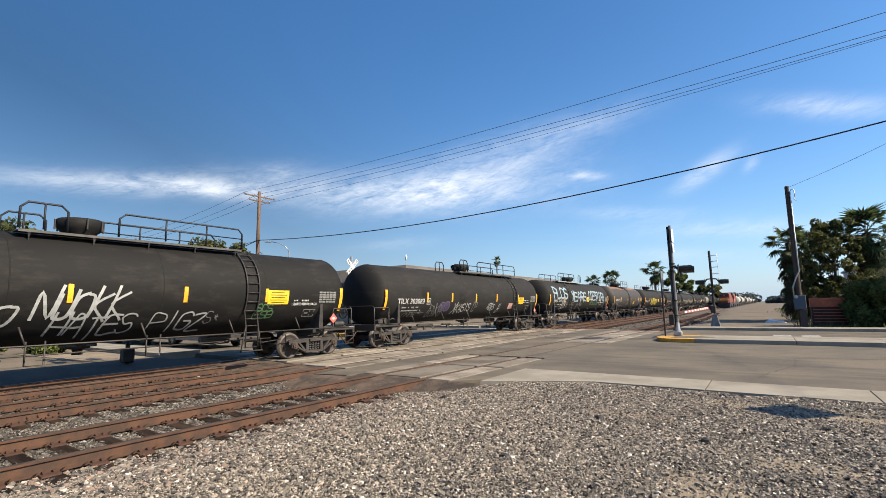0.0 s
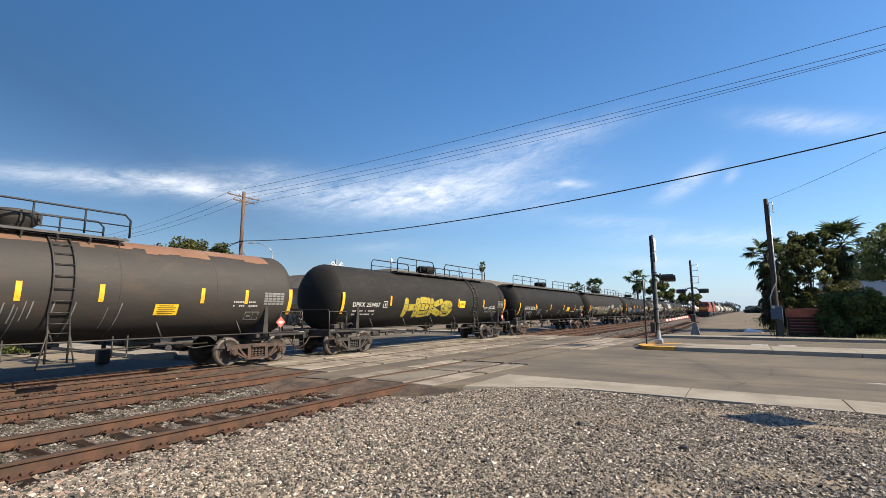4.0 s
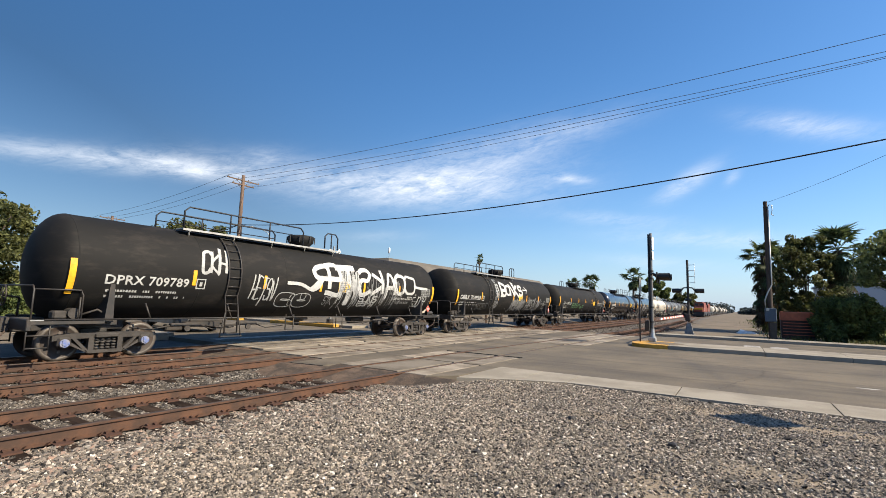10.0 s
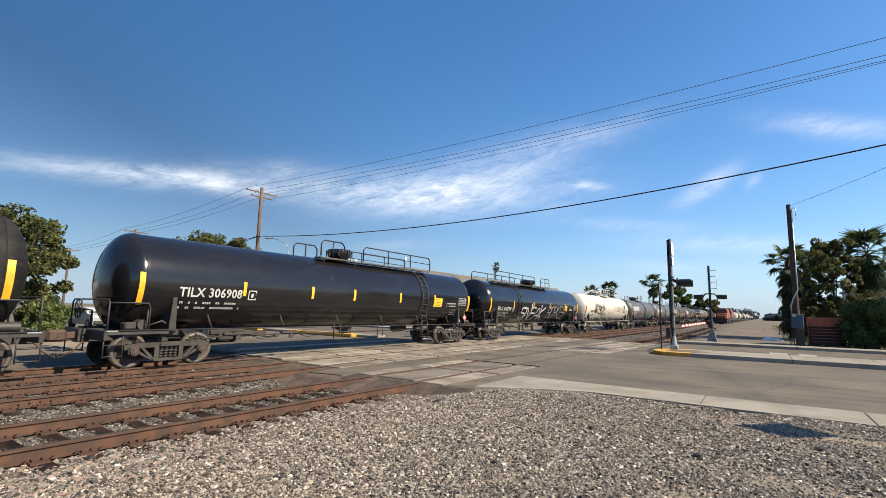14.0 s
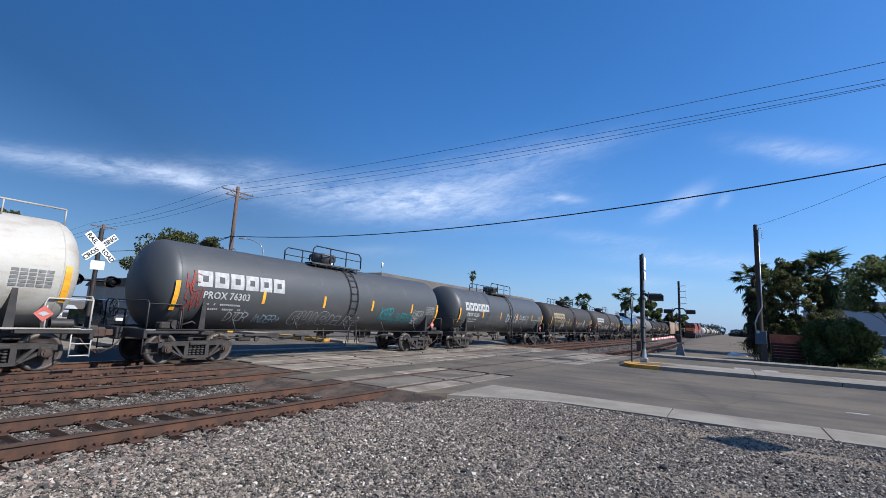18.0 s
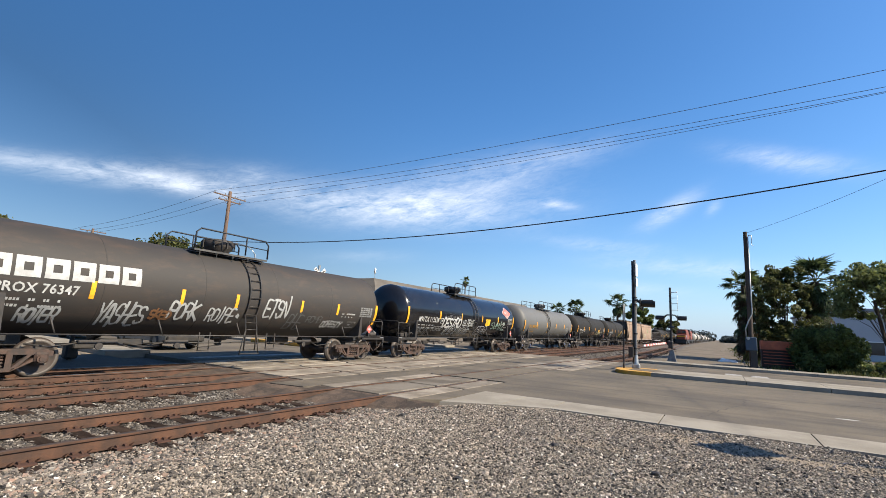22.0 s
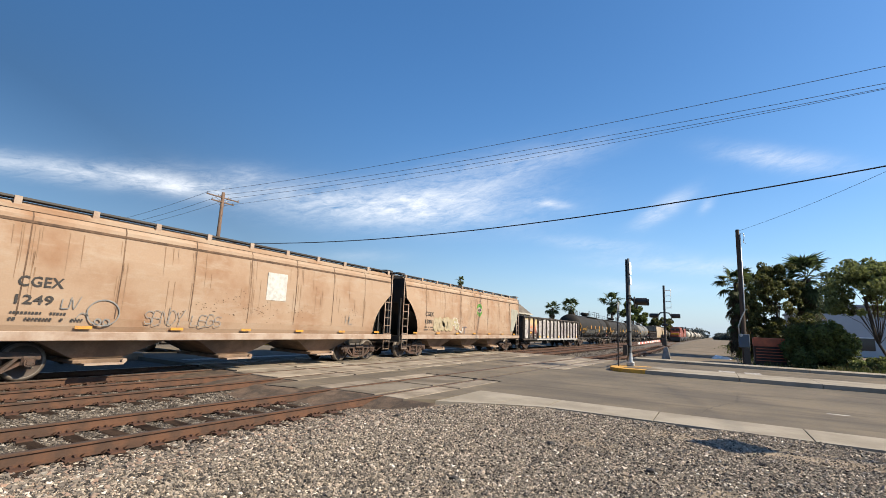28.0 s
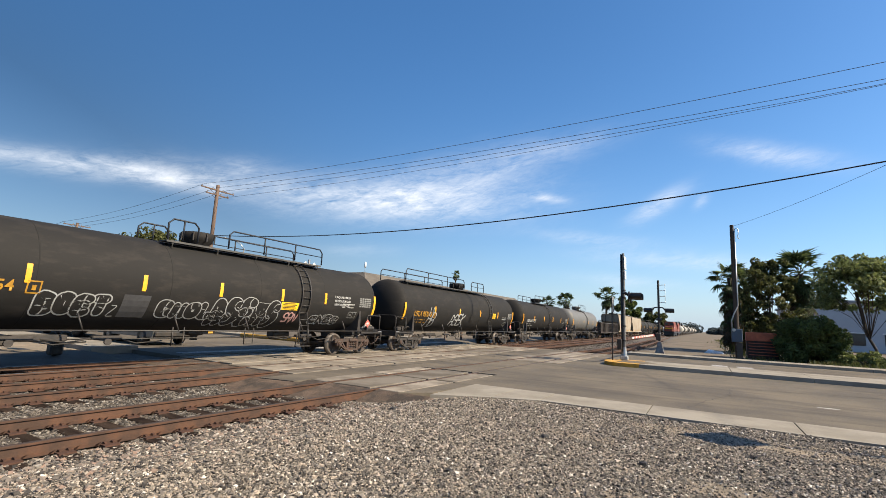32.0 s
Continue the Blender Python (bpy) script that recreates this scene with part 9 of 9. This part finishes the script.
# ---- buildings and vehicles beyond the train ----
def hall():
    """Low hall with a brown mansard roof and pale pilastered walls."""
    b = thing("commercial_hall", "long low building with pale walls and grey-brown mansard roof", "building", pose(0, 0, 0))
    x0, x1, y0, y1, h = -35.5, -66.0, 43.5, 100.0, 5.05
    cx, cy = (x0 + x1) / 2, (y0 + y1) / 2
    part("wall", Mesh().box((cx, cy, h / 2), (x0 - x1, y1 - y0, h), bevel=0.03), "stucco", b)
    m = Mesh()
    e, t, top = 0.6, 1.6, 7.15
    lo = [(x0 + e, y0 - e), (x0 + e, y1 + e), (x1 - e, y1 + e), (x1 - e, y0 - e)]
    hi = [(x0 - t, y0 + t), (x0 - t, y1 - t), (x1 + t, y1 - t), (x1 + t, y0 + t)]
    m.add([(x, y, h - 0.05) for x, y in lo] + [(x, y, top) for x, y in hi], [(0, 1, 5, 4), (1, 2, 6, 5), (2, 3, 7, 6), (3, 0, 4, 7), (4, 5, 6, 7), (3, 2, 1, 0)])
    roof = part("roof", m, "roof_brown", b, "grey-brown shingled mansard roof")
    part("fascia", Mesh().box((x0 + e, cy, h - 0.05), (0.12, y1 - y0 + 2 * e, 0.28)).box((cx, y0 - e, h - 0.05), (x0 - x1 + 2 * e, 0.12, 0.28)), "wood_white", roof)
    for k in range(12):
        y = y0 + 0.3 + (y1 - y0 - 0.6) * k / 11
        part("pilaster", Mesh().box((x0 + 0.12, y, h / 2), (0.30, 0.45, h - 0.2), bevel=0.02), "wood_white", b)
    for k in range(11):
        y = y0 + 0.3 + (y1 - y0 - 0.6) * (k + 0.5) / 11
        w = part("window", Mesh().box((x0 + 0.03, y, 2.0), (0.10, 2.6, 1.7)), "glass_dark", b)
        part("window_frame", Mesh().box((x0 + 0.07, y, 2.9), (0.12, 2.9, 0.12)).box((x0 + 0.07, y, 1.1), (0.12, 2.9, 0.12)), "wood_white", w)
    for k in range(6):
        x = x0 - 2.5 - 5 * k
        w = part("window", Mesh().box((x, y0 - 0.03, 2.0), (2.8, 0.10, 1.8)), "glass_dark", b)
        part("window_frame", Mesh().box((x, y0 - 0.07, 2.95), (3.1, 0.12, 0.12)).box((x, y0 - 0.07, 1.05), (3.1, 0.12, 0.12)), "wood_white", w)
    m = Mesh()
    for k in range(3):
        m.box((-50 + 5 * k, 60 + 9 * k, 7.2), (1.6, 1.6, 0.7), bevel=0.05)
    part("roof_unit", m, "galvanised", b)
    a = thing("antenna_mast", "thin white antenna on a rooftop", "antenna", pose(-38.6, 47.0, 7.1))
    part("mast", Mesh().cyl((0, 0, 0), (0, 0, 0.9), 0.03, seg=8), "galvanised", a)
    part("radome", Mesh().lathe([(0.001, 0.85), (0.13, 0.9), (0.14, 1.5), (0.05, 1.62), (0.001, 1.64)], "z", (0, 0, 0), seg=12), "white_paint", a)
    for x, y, w, d, hh, col in ((-120, 60, 30, 18, 5.5, "stucco"), (-110, 4, 24, 16, 5.0, "stucco"), (-150, -20, 30, 20, 6, "wall_blue")):
        o = thing("house", "low pale building far behind the street", "building", pose(x, y, 0))
        part("wall", Mesh().box((0, 0, hh / 2), (w, d, hh), bevel=0.05), col, o)
        part("roof", Mesh().prism([(-w / 2 - 0.6, hh), (w / 2 + 0.6, hh), (w / 2 - 3, hh + 1.8), (-w / 2 + 3, hh + 1.8)], "y", -d / 2 - 0.5, d / 2 + 0.5), "roof_brown", o)
        for k in range(4):
            part("window", Mesh().box((w / 2 + 0.02, -d / 2 + d * (k + 0.5) / 4, 1.8), (0.08, 1.6, 1.3)), "glass_dark", o)


M["stucco"] = material("stucco", (0.3419, 0.3108, 0.259), 0.85, second=(0.3004, 0.2694, 0.2176), scale=0.5, fine=15, contrast=0.1)
M["wood_white"] = material("wood_white", (0.3212, 0.3056, 0.2745), 0.8, scale=1, fine=15, contrast=0.1)
M["roof_brown"] = material("roof_brown", (0.1036, 0.09065, 0.07511), 0.9, second=(0.0777, 0.06734, 0.05698), scale=0.6, fine=8, bump=0.03, contrast=0.25, stretch=(0.7, 0.7, 2.1))
hall()


def vehicle(x, y, yaw, colour, label, kind="suv", category="car"):
    """A parked or waiting road vehicle; its nose points along local +x."""
    v = thing("vehicle", label, category, pose(x, y, 0, 0, 0, yaw))
    tall = {"suv": 1.72, "car": 1.45, "pickup": 1.85, "truck": 2.9}[kind]
    L, w = (5.6, 0.95) if kind == "pickup" else (6.4, 1.1) if kind == "truck" else (4.7, 0.90)
    m = Mesh()
    if kind == "truck":
        side = [(-3.2, 0.5), (3.1, 0.5), (3.2, 0.9), (3.15, 1.5), (2.2, 1.65), (1.7, 2.75), (1.2, 2.9), (-0.2, 2.9), (-0.3, 1.2), (-3.2, 1.2)]
    elif kind == "pickup":
        side = [(-2.8, 0.45), (2.75, 0.45), (2.8, 0.85), (2.7, 1.10), (1.45, 1.22), (0.75, 1.80), (-0.75, 1.85), (-1.0, 1.25), (-2.8, 1.22)]
    else:
        side = [(-2.35, 0.35), (2.3, 0.35), (2.35, 0.75), (2.2, 0.95), (1.15, 1.05), (0.5, tall - 0.06), (-1.3, tall), (-2.0, tall - 0.35), (-2.3, 1.0)]
    n = len(side)
    cut = lambda z: w - 0.20 * max(0.0, (z - 1.0)) / max(0.4, tall - 1.0)
    m.add([(a, -cut(z), z) for a, z in side] + [(a, cut(z), z) for a, z in side], [tuple(range(n))[::-1], tuple(range(n, 2 * n))] + [(i, (i + 1) % n, n + (i + 1) % n, n + i) for i in range(n)])
    body = part("body", m, colour, v)
    g = Mesh()
    top, low = tall - 0.12, 1.08 if kind != "truck" else 1.75
    fr = {"suv": (-1.9, 0.85), "car": (-1.7, 0.85), "pickup": (-0.85, 1.25), "truck": (0.0, 1.95)}[kind]
    for s in (-1, 1):
        yy = lambda z: s * (cut(z) + 0.012)
        g.add([(fr[0], yy(low), low), (fr[1] - 0.05, yy(low), low), (fr[1] - 0.55, yy(top), top), (fr[0] + 0.1, yy(top), top)], [(0, 1, 2, 3)])
    g.add([(fr[1] + 0.25, -w + 0.16, low + 0.02), (fr[1] + 0.25, w - 0.16, low + 0.02), (fr[1] - 0.33, w - 0.3, top), (fr[1] - 0.33, -w + 0.3, top)], [(0, 1, 2, 3)])
    part("glazing", g, "glass_dark", v)
    for a in (-L * 0.31, L * 0.31):
        for s in (-1, 1):
            r = 0.36 if kind in ("suv", "car") else 0.46
            t = Mesh().lathe([(r * 0.55, -0.12), (r, -0.11), (r, 0.11), (r * 0.55, 0.12)], "y", (a, s * (w - 0.10), r), seg=20)
            wh = part("wheel", t, "black_paint", v)
            part("rim", Mesh().lathe([(0.001, -0.08), (r * 0.56, -0.09), (r * 0.56, 0.09), (0.001, 0.08)], "y", (a, s * (w - 0.10), r), seg=14), "galvanised", wh)
    for s in (-1, 1):
        part("headlight", Mesh().box((L / 2 - 0.03, s * (w - 0.25), 0.85 if kind != "truck" else 1.05), (0.12, 0.34, 0.16), bevel=0.03), "white_paint", v)
        part("tail_light", Mesh().box((-L / 2 + 0.03, s * (w - 0.15), 0.95), (0.08, 0.16, 0.35), bevel=0.02), "red_paint", v)
    part("bumper", Mesh().box((L / 2 + 0.02, 0, 0.5), (0.16, 2 * w - 0.1, 0.22), bevel=0.05), "steel_dark", v)
    part("grille", Mesh().box((L / 2 - 0.01, 0, 0.82), (0.08, 0.9, 0.28), bevel=0.02), "black_paint", v)
    return v


M["car_dark"] = material("car_dark", (0.0148, 0.01628, 0.02072), 0.2, scale=2, fine=20, contrast=0.05)
M["car_silver"] = material("car_silver", (0.1554, 0.1606, 0.1658), 0.3, metal=0.5, scale=2, fine=20, contrast=0.05)
M["car_white"] = material("car_white", (0.3885, 0.3885, 0.3833), 0.3, scale=2, fine=20, contrast=0.05)
vehicle(-29.3, 12.3, 0, "car_dark", "dark pickup truck waiting at the crossing", "pickup", "truck")
vehicle(-36.5, 12.3, 0, "car_white", "white car queueing behind the crossing", "car")
vehicle(-23.1, 12.3, 0, "car_silver", "silver sport utility car waiting at the crossing", "suv")
vehicle(-48.0, 38.0, 20, "car_dark", "dark car parked before the building", "suv")


def pipe_fence():
    """Low pipe barrier along the west side."""
    for k in range(7):
        y = 35 + 3.2 * k
        f = thing("pipe_barrier", "low rusty pipe barrier beyond the tracks", "barrier", pose(-19.5, y, 0), "pipe barriers")
        for dy in (0, 3.0):
            part("post", Mesh().cyl((0, dy, -0.1), (0, dy, 0.95), 0.06, seg=8), "timber", f)
        part("rail", Mesh().cyl((0, -0.1, 0.85), (0, 3.1, 0.85), 0.05, seg=8), "timber", f)
    for x, y, w in ((-23.5, 20.3, 6), (-34, 20.3, 8)):
        k = Mesh().box((x, y, 0.1), (w, 0.5, 0.22), bevel=0.04)
        tagged(part("kerb_block", k, "kerb_yellow"), "yellow painted concrete kerb of the west median", "kerb")


pipe_fence()


# ---- parked train far along the line ----
def locomotive(x, y):
    g = thing("locomotive", "orange diesel locomotive parked far along the track", "locomotive", pose(x, y, 0), "parked train")
    part("frame", Mesh().box((0, 11, 1.1), (2.9, 21.5, 0.45), bevel=0.05), "black_paint", g)
    m = Mesh()
    m.prism([(-1.3, 1.3), (1.3, 1.3), (1.3, 3.6), (0.9, 4.2), (-0.9, 4.2), (-1.3, 3.6)], "y", 2.4, 5.4)
    part("cab", m, "loco_orange", g)
    part("nose", Mesh().box((0, 1.5, 2.0), (2.3, 1.9, 1.5), bevel=0.2), "loco_orange", g)
    part("hood", Mesh().box((0, 13, 2.75), (2.2, 15.2, 2.9), bevel=0.15), "loco_orange", g)
    part("radiator", Mesh().box((0, 18.5, 4.0), (2.9, 4.0, 0.9), bevel=0.1), "black_paint", g)
    for s in (-1, 1):
        part("windscreen", Mesh().box((s * 0.6, 2.36, 3.45), (0.85, 0.06, 0.6)), "glass_dark", g)
        part("handrail", Mesh().tube([(s * 1.4, 0.5, 1.3), (s * 1.4, 0.5, 2.4), (s * 1.4, 2.3, 2.5)], 0.03, 5), "white_paint", g)
    part("nose_stripe", Mesh().box((0, 0.52, 2.2), (2.1, 0.04, 0.35)), "stripe", g)
    part("plow", Mesh().box((0, 0.25, 0.55), (2.7, 0.2, 0.7), bevel=0.05), "black_paint", g)
    for yy in (4.5, 17.5):
        part("truck", Mesh().box((0, yy, 0.475), (2.4, 4.2, 0.95), bevel=0.08), "black_paint", g)
    part("fuel_tank", Mesh().box((0, 11, 0.7), (2.6, 5.0, 0.8), bevel=0.15), "black_paint", g)
    return g


def parked_train():
    x = -9.35
    first = locomotive(x, 150)
    copy_thing(first, pose(x, 172.6, 0))
    cars = []
    for k, (mat, label) in enumerate((("tank_pale", "pale grey tank car in the parked train"), ("tank_white", "white tank car in the parked train"), ("tank_soft", "dark tank car in the parked train"))):
        c = thing("tank_car", label, "tank car", pose(x, 197 + 17.5 * k, 0), "parked train")
        head = [(1.42 * math.cos(a), 7.0 + 0.5 * math.sin(a)) for a in [math.radians(v) for v in (0, 20, 45, 70, 90)]]
        part("tank", Mesh().lathe([(max(r, 0.001), -yy) for r, yy in head[::-1]] + [(max(r, 0.001), yy) for r, yy in head], "y", (0, 0, Z_TANK), seg=24), mat, c)
        part("sill", Mesh().box((0, 0, 0.9), (2.4, 16.6, 0.2)), "steel_dark", c)
        for yy in (-6, 6):
            part("truck", Mesh().box((0, yy, 0.45), (2.2, 2.4, 0.9), bevel=0.1), "truck_grey", c)
        part("dome", Mesh().cyl((0, 0, 3.7), (0, 0, 4.4), 0.5, seg=12), mat, c)
        cars.append(c)
    for k in range(3, 26):
        copy_thing(cars[(k * 7 // 3) % 3], pose(x, 197 + 17.5 * k, 0))


parked_train()


# ---- motion ----
def motions():
    """The train rolls past at an even speed; its wheelsets turn with it while they are near."""
    for car, s in TRAIN:
        walk(car, [(t, pose(X_TRAIN, s - SPEED * t, 0)) for t in (0, 8, 16, 24, 32)])
    centre = {car: s for car, s in TRAIN}
    turn = SPEED / 0.445
    for car, wheel, d in AXLES:
        if car not in centre:
            continue
        y0 = centre[car] + wheel.parent.location.y
        t0, t1 = max(0.0, (y0 - 34) / SPEED), min(32.0, (y0 + 6) / SPEED)
        if t1 - t0 < 0.2 or t0 >= 32:
            continue
        n = int((t1 - t0) * 30)
        times = [round(t0 * 30) / 30 + i / 30 for i in range(n + 1)]
        times = [t for t in times if 0 < t < 32]
        place = lambda a: Matrix.Translation((0, d, 0.445)) @ Matrix.Rotation(a, 4, "X")
        base = turn * times[0]
        walk(wheel, [(0, place(0))] + [(t, place(turn * t - base)) for t in times] + [(32, place(turn * times[-1] - base))])


motions()
